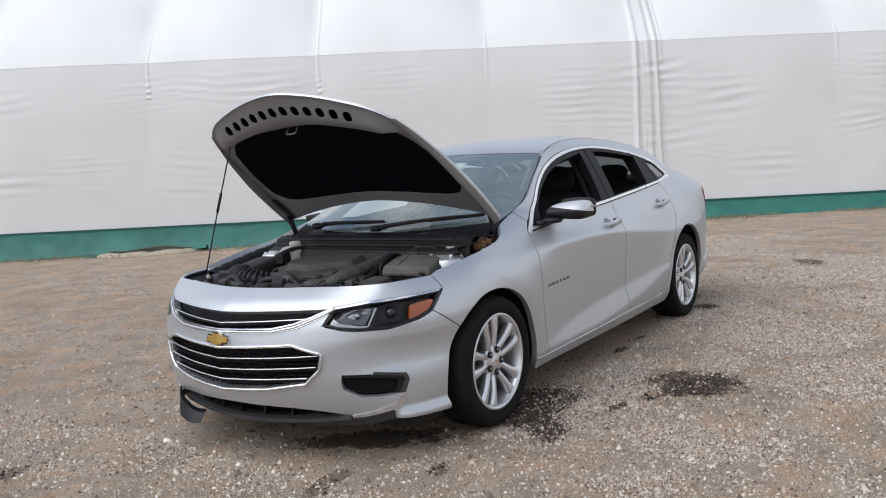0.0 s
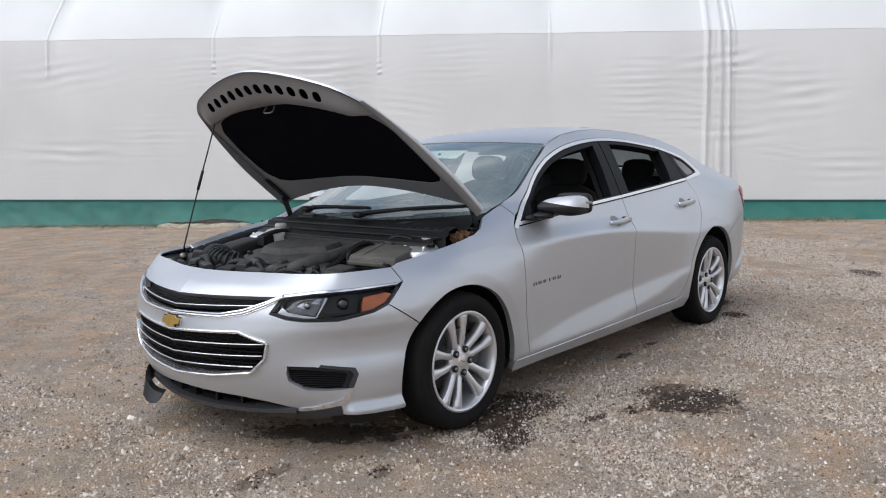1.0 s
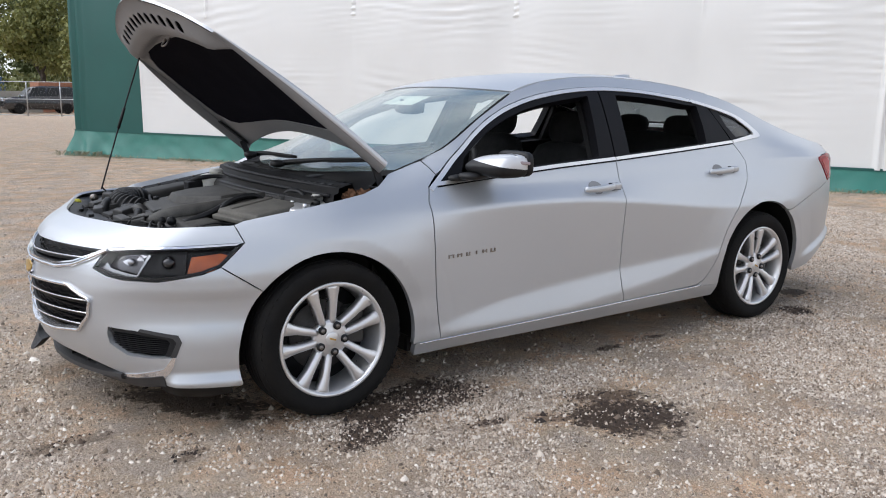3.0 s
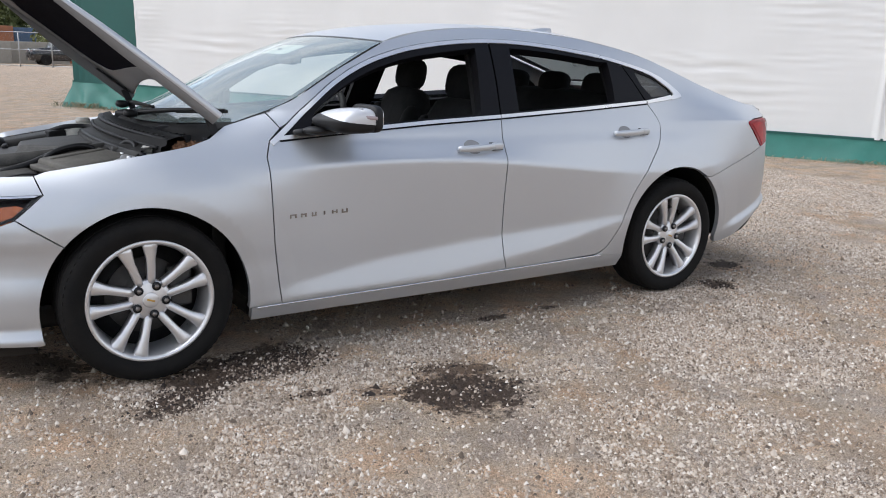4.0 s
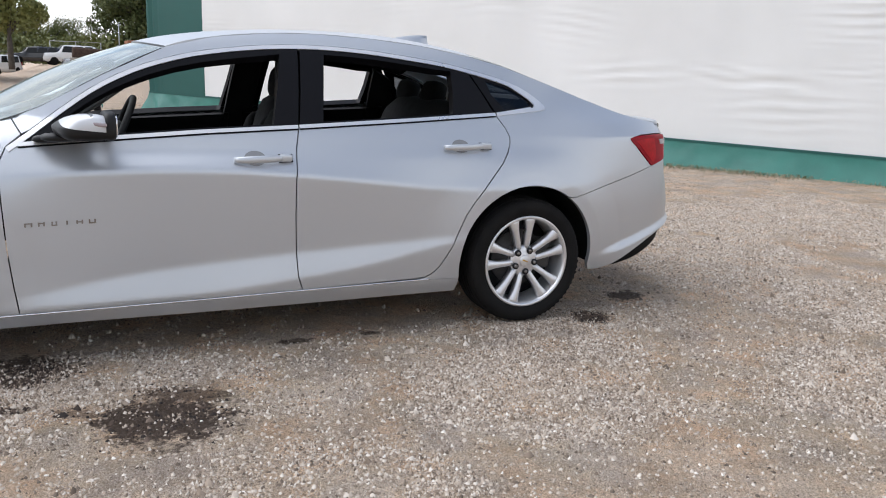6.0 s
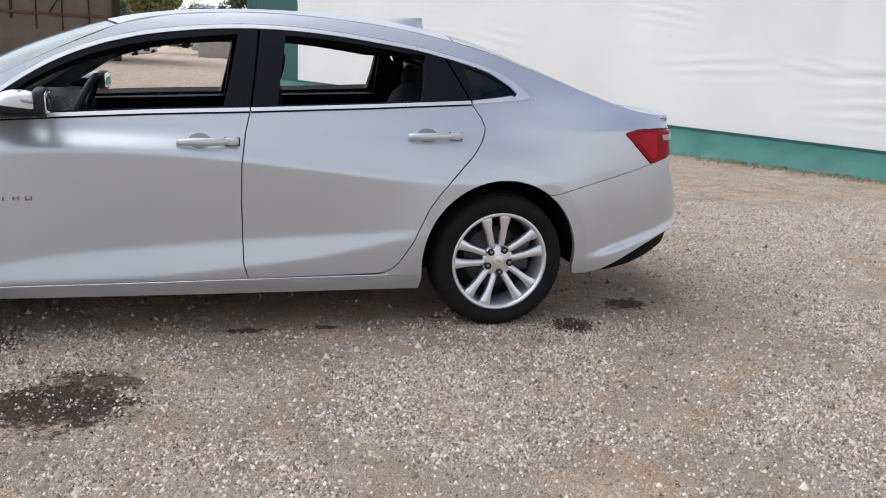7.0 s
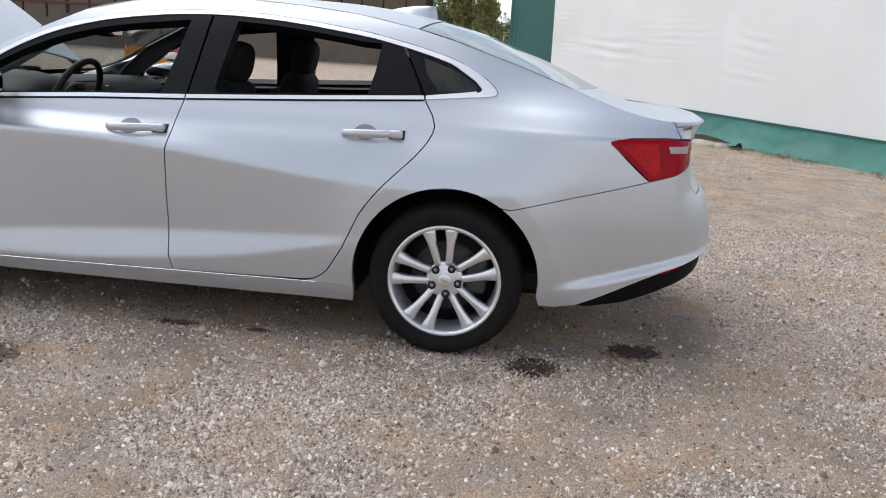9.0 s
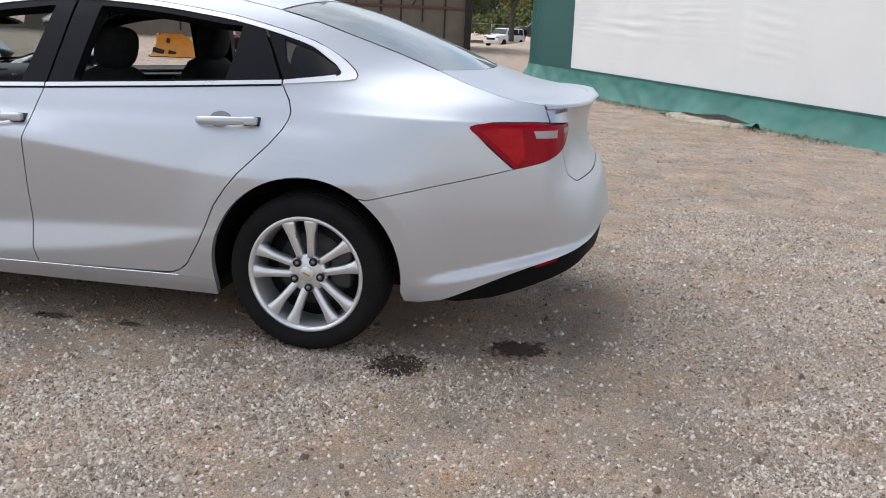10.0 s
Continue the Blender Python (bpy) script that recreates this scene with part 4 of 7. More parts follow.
for side in (1, -1):
    panel("reflector", [(5.262, .400), (5.36, .425), (5.375, .448), (5.268, .424)], Shell(-.04), REDLENS, rbumper, thick=.01, gap=0, side=side)
    tl = panel("tail_light", TAIL, Shell(.004), REDLENS, car, thick=.03, h=.02, side=side, gap=.003, label="red wraparound tail light with a clear reversing lens")
    panel("reversing_lens", [(5.215, .912), (5.31, .912), (5.315, .940), (5.205, .938)], Shell(.0065), CLEARLENS, tl, thick=.01, gap=0, side=side)
    panel("reversing_lens", [(5.37, .925), (5.43, .925), (5.43, .945), (5.37, .945)], Shell(.0065), CLEARLENS, tl, thick=.01, gap=0, side=side)
    panel("inner_lens", [(5.005, .931), (5.08, .943), (5.16, .945), (5.175, .84), (5.148, .812)], Shell(.0055), BRIGHTRED, tl, thick=.01, gap=0, side=side)

# ---- front of the car ----
def ring(name, loop, width, proud, m, parent, side=1, thick=None):
    """A raised frame round a loop of the shell."""
    fine = resample(loop, .03)
    return panel(name, inset(fine, -width), Shell(proud), m, parent, holes=[inset(fine, .002)], h=.025, thick=thick or proud + .01, hole_thick=proud + .03, gap=0, side=side)


def rail(name, us, zs, tall, deep, proud, m, parent, side=1):
    """A bar of rectangular section laid along the shell; tall may be a list."""
    us, zs = np.array(us, float), np.array(zs, float)
    tall = np.broadcast_to(tall, us.shape)
    v, f = [], []
    for u, z, t in zip(us, zs, tall):
        o, i = shell(u, z, proud), shell(u, z, proud - deep)
        for p, dz, sh in ((o, .25 * t, 0), (o, .5 * t, 1), (i, .5 * t, 0), (i, -.5 * t, 0), (o, -.5 * t, 1), (o, -.25 * t, 0)):
            q = np.array(p) + (0, 0, dz)
            if sh:
                q = q + (np.array(i) - p) * .25
            v.append(q * (1, side, 1))
    for k in range(len(us) - 1):
        for j in range(6):
            a, b = k * 6 + j, k * 6 + (j + 1) % 6
            f.append((a, b, b + 6, a + 6))
    f += [tuple(range(6)), tuple(len(v) - 6 + j for j in range(6))[::-1]]
    bm = bmesh.new()
    me = bpy.data.meshes.new("tmp")
    me.from_pydata([tuple(map(float, p)) for p in v], [], f)
    bm.from_mesh(me)
    bpy.data.meshes.remove(me)
    bmesh.ops.recalc_face_normals(bm, faces=bm.faces)
    return part(name, bm, m, parent, smooth_=False)


def bead(name, pts, r, proud, m, parent, side=1, closed=False):
    """A round bright bead laid along (u, z) points of the shell."""
    pts = list(pts) + (list(pts[:2]) if closed else [])
    q = np.array([shell(u, z, proud) for u, z in pts]) * (1, side, 1)
    return part(name, tube(bmesh.new(), list(q), r, 8), m, parent)


def reach(loop, z):
    """How far a half outline reaches from the middle at a height."""
    best = 0
    for (u1, z1), (u2, z2) in zip(loop, loop[1:]):
        if (z1 - z) * (z2 - z) <= 0 and z1 != z2:
            best = max(best, u1 + (u2 - u1) * (z - z1) / (z2 - z1))
    return best


DIMREF = mat("dim_lamp_reflector", (.16, .16, .17), .3, .9, var=.3, scale=40)
PROJECTOR = mat("projector_glass", (.012, .012, .014), .08, .2, coat=.6)
MESHBLACK = mat("grille_black", (.006, .006, .007), .45, var=.2, spec=.18)
upper = panel("upper_grille", mirrored([(u, z) for u, z in UP_GRILLE]), Shell(-.045), MESHBLACK, car, h=.04, thick=0, gap=-.01, label="black upper grille with thin bright bars in a chrome frame")
lower = panel("lower_grille", mirrored(LOW_GRILLE), Shell(-.05), MESHBLACK, car, h=.04, thick=0, gap=-.01, label="black lower grille with thin bright bars in a chrome frame")
for grille, loop, zs in ((upper, UP_GRILLE, (.664, .640)), (lower, LOW_GRILLE, (.505, .455, .408))):
    for z in zs:
        w = reach(loop, z) - .01
        us = np.linspace(-w, w, 31)
        drop = lambda u: z + .004 - .022 * (1 - abs(u) / .5)
        if grille is lower or z > .65:
            bead("bright_bar", [(u, drop(u)) for u in us], .0032, -.002, BRIGHT, grille)
        rail("slat", us, [drop(u) - .012 for u in us], .016, .03, -.012, MESHBLACK, grille)
    for z in (zs if grille is lower else ()):
        w = reach(loop, z - .027) - .01
        us = np.linspace(-w, w, 25)
        rail("slat", us, [z - .034 for u in us], .010, .03, -.018, MESHBLACK, grille)
    z0, z1 = (.352, .545) if grille is lower else (.618, .692)
    for k_ in range(int((z1 - z0) / .0165)):
        z = z0 + .012 + k_ * .0165
        w = reach(loop, z) - .03
        m_ = int(2 * w / .022)
        if w > .1:
            bead("mesh_wire", [(-w + 2 * w * i / m_, z - .018 * (1 - abs(-w + 2 * w * i / m_) / .5) + .0045 * (-1)**(i // 2 + k_)) for i in range(m_ + 1)][::2], .0028, -.03, MESHBLACK, grille)
ring("chrome_surround", mirrored(LOW_GRILLE), .010, .006, BRIGHT, lower)
bead("chrome_bead", resample(inset(resample(mirrored(LOW_GRILLE), .05), -.005), .05), .0065, .006, BRIGHT, lower, closed=True)
bead("chrome_bead", [(u, float(np.interp(abs(u), [0, .3, .42, .52, .60], [.609, .616, .636, .672, .705]))) for u in np.linspace(-.6, .6, 33)], .0065, .006, BRIGHT, upper)
fr = ring("chrome_surround", mirrored([(0, .606), (.3, .613), (.42, .632), (.52, .668), (.60, .704), (.575, .702), (.5, .676), (.414, .648), (.3, .627), (0, .619)]), .004, .007, BRIGHT, upper)
# bow-shaped badge
bow = [(a * .72, b * .72) for a, b in [(-.098, -.022), (-.052, -.022), (-.045, -.036), (.040, -.036), (.047, -.022), (.088, -.022), (.098, .022), (.052, .022), (.045, .036), (-.040, .036), (-.047, .022), (-.088, .022)]]
badge = panel("front_badge", [(u, .576 + z) for u, z in bow], Shell(.012), CHROME, car, thick=.02, gap=-.004, h=.02, label="gold bar-shaped badge with a chrome rim")
panel("gold_face", [(u, .576 + z) for u, z in bow], Shell(.015), GOLD, badge, thick=.004, gap=.003, h=.02)

for side in (1, -1):
    # headlight
    hl = panel("headlight", HEADLAMP, Shell(-.055), BLACK, car, h=.03, thick=0, gap=-.012, side=side, label="black-housed headlight with projector, reflector and amber marker")
    panel("housing_rim", HEADLAMP, Shell(-.004), BLACK, hl, holes=[inset(resample(HEADLAMP, .03), .014)], thick=.0, hole_thick=.05, gap=.003, side=side)
    panel("bright_strip", [(.60, .703), (.75, .718), (.92, .723), (1.13, .729), (1.15, .736), (.92, .731), (.752, .726), (.6, .711)], Shell(.001), BRIGHT, hl, thick=.004, gap=0, side=side)
    panel("reflector_bowl", [(.592, .645), (.625, .632), (.738, .622), (.786, .690), (.75, .699), (.65, .684)], Shell(-.046), DIMREF, hl, thick=.0, gap=0, side=side, h=.02)
    bead("reflector_arc", [(.700 + .062 * math.cos(a) + .016 * math.sin(a), .661 + .029 * math.sin(a)) for a in np.linspace(.2, 2.9, 10)], .0026, -.034, LAMPREF, hl, side)
    panel("reflector_facet", [(.655, .662), (.69, .650), (.715, .655), (.69, .676)], Shell(-.04), LAMPREF, hl, thick=.004, gap=0, side=side, h=.02)
    panel("reflector_facet", [(.725, .672), (.752, .668), (.772, .688), (.745, .692)], Shell(-.04), LAMPREF, hl, thick=.004, gap=0, side=side, h=.02)
    panel("bright_blade", [(.572, .638), (.60, .628), (.70, .617), (.742, .614), (.748, .622), (.71, .626), (.62, .640), (.592, .660)], Shell(-.02), LAMPREF, hl, thick=.01, gap=0, side=side)
    panel("bright_blade", [(.742, .614), (.752, .621), (.800, .694), (.788, .697)], Shell(-.02), LAMPREF, hl, thick=.01, gap=0, side=side)
    panel("inner_divider", [(.80, .625), (.93, .622), (.945, .715), (.84, .712)], Shell(-.038), BLACK, hl, thick=.02, gap=0, side=side, h=.03)
    panel("amber_marker", [(.945, .632), (1.035, .634), (1.075, .662), (1.10, .692), (1.07, .70), (.962, .690)], Shell(-.014), AMBER, hl, thick=.02, gap=0, side=side, h=.02)
    for uu, zz, rr, dp, nm, mm in ((.868, .665, .027, -.044, "projector", PROJECTOR), (.705, .664, .015, -.040, "bulb_cap", LAMPREF)):
        c = shell(uu, zz, dp)
        bm = bmesh.new()
        g = bmesh.ops.create_uvsphere(bm, u_segments=18, v_segments=10, radius=rr)
        bmesh.ops.translate(bm, vec=(c[0], c[1] * side, c[2]), verts=g["verts"])
        part(nm, bm, mm, hl)
    cov = panel("lamp_cover", HEADLAMP, Shell(.0), LAMPGLASS, hl, h=.03, thick=0, gap=.003, side=side)
    cov.visible_shadow = False
    # fog pocket and its trim
    fp = panel("fog_lamp_pocket", FOG, Shell(-.05), MESHBLACK, car, h=.03, thick=0, gap=-.01, side=side, label="black slatted fog lamp pocket")
    for i in range(9):
        z = .330 + i * .0078
        us = np.linspace(.625 + max(0, .345 - z) * 1.2, .865, 8)
        rail("slat", us, [z + (u - .62) * -.02 for u in us], .004, .02, -.018, GREY, fp, side)
    panel("pocket_rim", [(.62, .418), (.732, .413), (.885, .39), (.90, .375), (.872, .318), (.85, .318), (.87, .37), (.86, .382), (.732, .398), (.625, .403)], Shell(-.012), GREY, fp, thick=.03, gap=0, side=side)
    panel("bright_blade", [(.64, .226), (.72, .238), (.845, .27), (.868, .30), (.88, .318), (.893, .318), (.885, .285), (.868, .255), (.83, .225), (.72, .206), (.645, .206)], Shell(.004), BRIGHT, fp, thick=.02, gap=0, side=side, h=.02)
    panel("bright_side", [(.872, .318), (.895, .318), (.918, .375), (.905, .402), (.76, .424), (.75, .414), (.885, .391), (.898, .374)], Shell(.003), LIPGREY, fp, thick=.02, gap=0, side=side, h=.02)
    # dark air dam under the corner
    panel("air_dam", [(.40, .205), (.645, .212), (.72, .221), (.84, .243), (.846, .2), (.7, .175), (.42, .165)], Shell(.006), LIPGREY, bumper, thick=.03, gap=0, side=side, label="scuffed dark plastic air dam")
    panel("air_dam", [(.80, .205), (1.09, .196), (1.10, .150), (1.0, .138), (.82, .150)], Shell(-.014), BLACK, bumper, thick=.03, gap=0, side=side)
# lower intake and lip
panel("lower_intake", mirrored([(0, .17), (.4, .17), (.63, .2), (.64, .232), (.5, .25), (.36, .265), (0, .278)]), Shell(-.07), MESHBLACK, car, thick=0, gap=0, label="black lower intake")
us = np.linspace(-.52, .64, 30)
rail("lower_lip", us, [.190 + .028 * min(1, abs(u) / .6)**3 for u in us], .034, .10, .018, LIPGREY, bumper)
for u in (-.32, -.16, 0, .16, .32, .46):
    rail("intake_rib", [u - .006, u + .006], [.225, .225], .09, .03, -.03, BLACK, bumper)
# the torn end of the lip hangs down on the passenger side
v, f = [], []
line = spline([(-.70, .62, .205), (-.79, .53, .20), (-.86, .43, .185), (-.882, .37, .178), (-.894, .33, .170), (-.902, .275, .166), (-.898, .225, .170)], 5)
for i, p in enumerate(line):
    t = i / (len(line) - 1)
    wd = .048 - .014 * t
    for dx, dz in ((-.016, wd), (-.024, -wd), (.024, -wd * .8), (.028, wd)):
        v.append(p + np.array([dx + dz * .5 * t, dx, dz * (1 - .45 * t)]))
f = [(i * 4 + j, i * 4 + (j + 1) % 4, i * 4 + 4 + (j + 1) % 4, i * 4 + 4 + j) for i in range(len(line) - 1) for j in range(4)] + [(3, 2, 1, 0), tuple(len(v) - 4 + j for j in range(4))]
part("torn_lip", (v, f), BLACK, bumper, "torn black plastic lip hanging loose", smooth_=False)

# ---- hood, propped open ----
HE = spline([(.335, -.755, 1.012), (.15, -.752, 1.158), (-.05, -.728, 1.31), (-.24, -.68, 1.442), (-.393, -.605, 1.552)], 16)
HM = spline([(.26, 0, 1.122), (.085, 0, 1.268), (-.10, 0, 1.418), (-.30, 0, 1.56), (-.508, 0, 1.686)], 16)


class Hood:
    out = 1.0

    def __init__(self, proud=0.0):
        self.proud = proud

    def __call__(self, q):
        q = np.asarray(q, float)
        k, v = np.clip(q[:, 0] / 1.05, 0, 1) * (len(HE) - 1), q[:, 1] / .7
        n_ = np.arange(len(HE))
        e = np.stack([np.interp(k, n_, HE[:, i]) for i in range(3)], -1)
        m_ = np.stack([np.interp(k, n_, HM[:, i]) for i in range(3)], -1)
        w = np.abs(v)**1.7
        o = m_ + (e - m_) * w[:, None]
        o[:, 1] = -e[:, 1] * v
        return o + np.array([.61, 0, .79]) * self.proud


_h = Hood()(np.array([[.5, 0.0], [.52, 0.0], [.5, .02]]))
Hood.out = 1.0 if np.cross(_h[1] - _h[0], _h[2] - _h[0])[2] > 0 else -1.0


class HoodBelow(Hood):
    def __init__(self, proud):
        self.proud = proud


HoodBelow.out = -Hood.out


class HoodInner(Hood):
    """The inner panel: it stands down from the skin behind the front edge."""

    def __call__(self, q):
        q = np.asarray(q, float)
        w = q[:, 0] / 1.05
        down = .05 * smooth(1 - w, .0, .17) * smooth(w, .755, .80) * (1 - smooth(np.abs(q[:, 1] / .7), .78, .98))
        return Hood()(q) - np.array([.61, 0, .79]) * (.014 + down)[:, None]


HoodInner.out = -Hood.out
hw = lambda w, v: (w * 1.05, v * .7)
H_OUT = [hw(0, v) for v in np.linspace(-1, 1, 21)] + [hw(w, 1) for w in np.linspace(.05, .88, 16)] + [hw(.93, .985), hw(.966, .95), hw(.987, .90)] + [hw(1, v) for v in np.linspace(.83, -.83, 29)] + [hw(.987, -.90), hw(.966, -.95), hw(.93, -.985)] + [hw(w, -1) for w in np.linspace(.88, .05, 16)]
hood = panel("hood", H_OUT, Hood(), PAINT, car, h=.035, thick=.011, gap=0, label="silver hood propped open with a black felt pad beneath")
holes = []
for i in range(12):
    c = np.array(hw(.90, -.63 + i * 1.30 / 11))
    J = np.stack([surf_step(HoodInner(), c, np.array(e_)) / .004 for e_ in ((1., 0), (0, 1.))], 1)
    ev, ew = np.linalg.eigh(J.T @ J)
    back = ew @ np.diag(ev**-.5) @ ew.T
    holes.append([tuple(c + back @ np.array([.027 * math.copysign(abs(math.cos(a))**.8, math.cos(a)), .024 * math.copysign(abs(math.sin(a))**.8, math.sin(a))])) for a in np.linspace(0, 2 * math.pi, 16, endpoint=False)])
padloop = [hw(.725, 0), hw(.735, .3), hw(.755, .52), hw(.765, .72), hw(.745, .82), hw(.68, .885), hw(.5, .915), hw(.36, .91), hw(.27, .89), hw(.19, .82), hw(.15, .72), hw(.118, .5), hw(.10, .25), hw(.095, 0)]
padloop = padloop + [(a, -b) for a, b in padloop[::-1][1:-1]]
panel("inner_panel", inset(resample(H_OUT, .04), .004), HoodInner(), UNDERPAINT, hood, holes=holes + [padloop], h=.025, thick=0, hole_thick=.004, gap=0, label="dull silver inner hood panel with a row of round holes")
panel("felt_pad", padloop, HoodBelow(-.011), LINER, hood, h=.05, thick=0, gap=-.004, label="black felt insulation pad")
# dark sheet added inside the hood so that the holes look shaded
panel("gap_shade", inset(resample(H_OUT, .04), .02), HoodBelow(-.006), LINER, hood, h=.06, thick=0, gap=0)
bm = bmesh.new()
c = Hood(-.04)(np.array([hw(.75, .06)]))[0]
tube(bm, [c + (0, -.03, 0), c + (-.02, -.03, -.03), c + (-.02, .03, -.03), c + (0, .03, 0)], .004)
part("latch_loop", bm, STEEL, hood)
for side in (1, -1):
    # the skin rolls down along the side
    v, f = [], []
    for i, w in enumerate(np.linspace(0, .93, 24)):
        p = Hood()(np.array([hw(w, side)]))[0]
        dp = .056 * (1 - .75 * smooth(w, .35, .93))
        out_y = -.012 * (1 if p[1] < 0 else -1)
        dn = np.array([-.61, 0, -.79])
        for q in (p + dn * .001, p + dn * dp * .18 + (0, out_y * .7, 0), p + dn * dp * .45 + (0, out_y * .5, 0), p + dn * dp - (0, out_y * .9, 0), p + dn * dp - (0, out_y * 1.5, 0), p + dn * .013 - (0, out_y * 1.6, 0)):
            v.append(q)
    f = [(i * 6 + j, i * 6 + j + 1, i * 6 + j + 7, i * 6 + j + 6) for i in range(23) for j in range(5)]
    fl = part("side_flange", (v, f), [PAINT, UNDERPAINT], hood)
    fl.data.polygons.foreach_set("material_index", [0 if k % 5 < 2 else 1 for k in range(len(f))])
    bm = bmesh.new()
    bm.from_mesh(fl.data)
    bmesh.ops.recalc_face_normals(bm, faces=bm.faces)
    bm.to_mesh(fl.data)
    bm.free()
    bm = bmesh.new()
    box(bm, (.20, .03, .008), (.215, -.71 * side, 1.082), (0, 38, 0), .003)
    box(bm, (.15, .012, .032), (.30, -.725 * side, .965), (0, 68, 0), .003)
    box(bm, (.10, .03, .01), (.31, -.735 * side, .90), (0, 12, 0), .003)
    part("hood_hinge", bm, GREY, car, smooth_=False)
bm = bmesh.new()
tube(bm, [(-.50, .60, .80), (-.525, .558, .825), (-.522, .554, .845), (-.42, .536, 1.17), (-.31, .52, 1.50)], .0038)
rod = part("prop_rod", bm, GREY, car, "thin dark steel prop rod")
bm = bmesh.new()
tube(bm, [(-.437, .54, 1.115), (-.405, .534, 1.215)], .0075, 10)
part("grip_sleeve", bm, BLACK, rod)

# ---- wheels ----
def wheel_parts():
    w = new("wheel")
    bm = bmesh.new()
    R0, R1 = .236, .321
    prof = [(R0 - .006, -.095), (R0 + .004, -.104), (R0 + .02, -.108), (.268, -.114), (.288, -.113), (.305, -.105), (.315, -.09), (.3203, -.075), (R1 - .001, -.07), (R1, -.05), (R1, .05), (.3203, .08), (.305, .105), (.268, .113), (R0, .10), (R0 - .02, .09)]
    lathe(bm, prof, 72)
    tyre = part("tyre", bm, RUBBER, w)
    bm = bmesh.new()
    for yy in (-.052, -.02, .014, .048):
        lathe(bm, [(R1 - .001, yy - .004), (R1 + .0025, yy - .003), (R1 + .0025, yy + .022), (R1 - .001, yy + .023)], 72)
    for i in range(64):
        a = i * 2 * math.pi / 64
        box(bm, (.013, .03, .006), ((R1 - .012) * math.cos(a), -.086, (R1 - .012) * math.sin(a)), (0, -math.degrees(a) + 90, 0))
    part("tread", bm, RUBBER, w, smooth_=False)
    bm = bmesh.new()
    lathe(bm, [(R0 - .004, -.094), (R0 + .002, -.1), (R0, -.106), (R0 - .008, -.107), (R0 - .014, -.102), (R0 - .02, -.09), (R0 - .026, -.05), (R0 - .03, .09)], 72)
    part("rim", bm, ALLOY, w)
    bm = bmesh.new()
    lathe(bm, [(.0, -.083), (.034, -.083), (.046, -.079), (.06, -.077), (.076, -.074), (.08, -.06), (.07, -.03)], 48)
    part("hub", bm, ALLOY, w)
    bm = bmesh.new()
    lathe(bm, [(0, -.0875), (.026, -.0875), (.030, -.085), (.031, -.08)], 32)
    capo = part("centre_cap", bm, ALLOY, w)
    bm = bmesh.new()
    box(bm, (.03, .003, .007), (0, -.0885, 0), (0, 20, 0), .001)
    part("cap_badge", bm, GOLD, w)
    # five pairs of spokes
    for i in range(5):
        base = radians(101 + i * 72)
        for sgn in (-1, 1):
            v, f = [], []
            for t in np.linspace(0, 1, 9):
                r = .055 + t * (R0 - .012 - .055)
                off = sgn * (.020 + .031 * t)
                half = .0155 + .0035 * t + .014 * max(0, t - .55)**1.3 * 3
                y = -.074 - .022 * t**1.2 - .006 * math.sin(t * math.pi)
                for o, dy in ((-half, .010), (-half * .75, .0), (0, -.002), (half * .75, .0), (half, .010), (half * .8, .045), (-half * .8, .045)):
                    lx, lz = r, off + o * 1.0
                    v.append((lx * math.cos(base) - lz * math.sin(base), y + dy, lx * math.sin(base) + lz * math.cos(base)))
            for k in range(8):
                for j in range(7):
                    a, b = k * 7 + j, k * 7 + (j + 1) % 7
                    f.append((a, b, b + 7, a + 7))
            f.append(tuple(range(7))), f.append(tuple(len(v) - 7 + j for j in range(7))[::-1])
            sp = part("spoke", (v, f), ALLOY, w)
            bm = bmesh.new()
            bm.from_mesh(sp.data)
            bmesh.ops.recalc_face_normals(bm, faces=bm.faces)
            bm.to_mesh(sp.data)
            bm.free()
        a = radians(101 + 36 + i * 72)
        bm = bmesh.new()
        cyl(bm, .0165, .014, (.057 * math.cos(a), -.079, .057 * math.sin(a)), (90, 0, 0), 16)
        part("nut_well", bm, GREY, w)
        bm = bmesh.new()
        cyl(bm, .0095, .016, (.057 * math.cos(a), -.083, .057 * math.sin(a)), (90, 0, 0), 6, bevel=.002)
        part("lug_nut", bm, STEEL, w)
    bm = bmesh.new()
    lathe(bm, [(.0, .0), (.148, .0), (.150, .008), (.148, .02), (.09, .02), (.085, -.03), (0, -.03)], 48)
    part("brake_disc", bm, DISC, w)
    bm = bmesh.new()
    box(bm, (.09, .07, .16), (.125, -.01, .03), (0, 0, 0), .015)
    part("brake_caliper", bm, CAST, w)
    bm = bmesh.new()
    lathe(bm, [(.0, .03), (.21, .03), (.212, .06), (.0, .06)], 32)
    part("brake_shield", bm, BLACK, w)
    return w


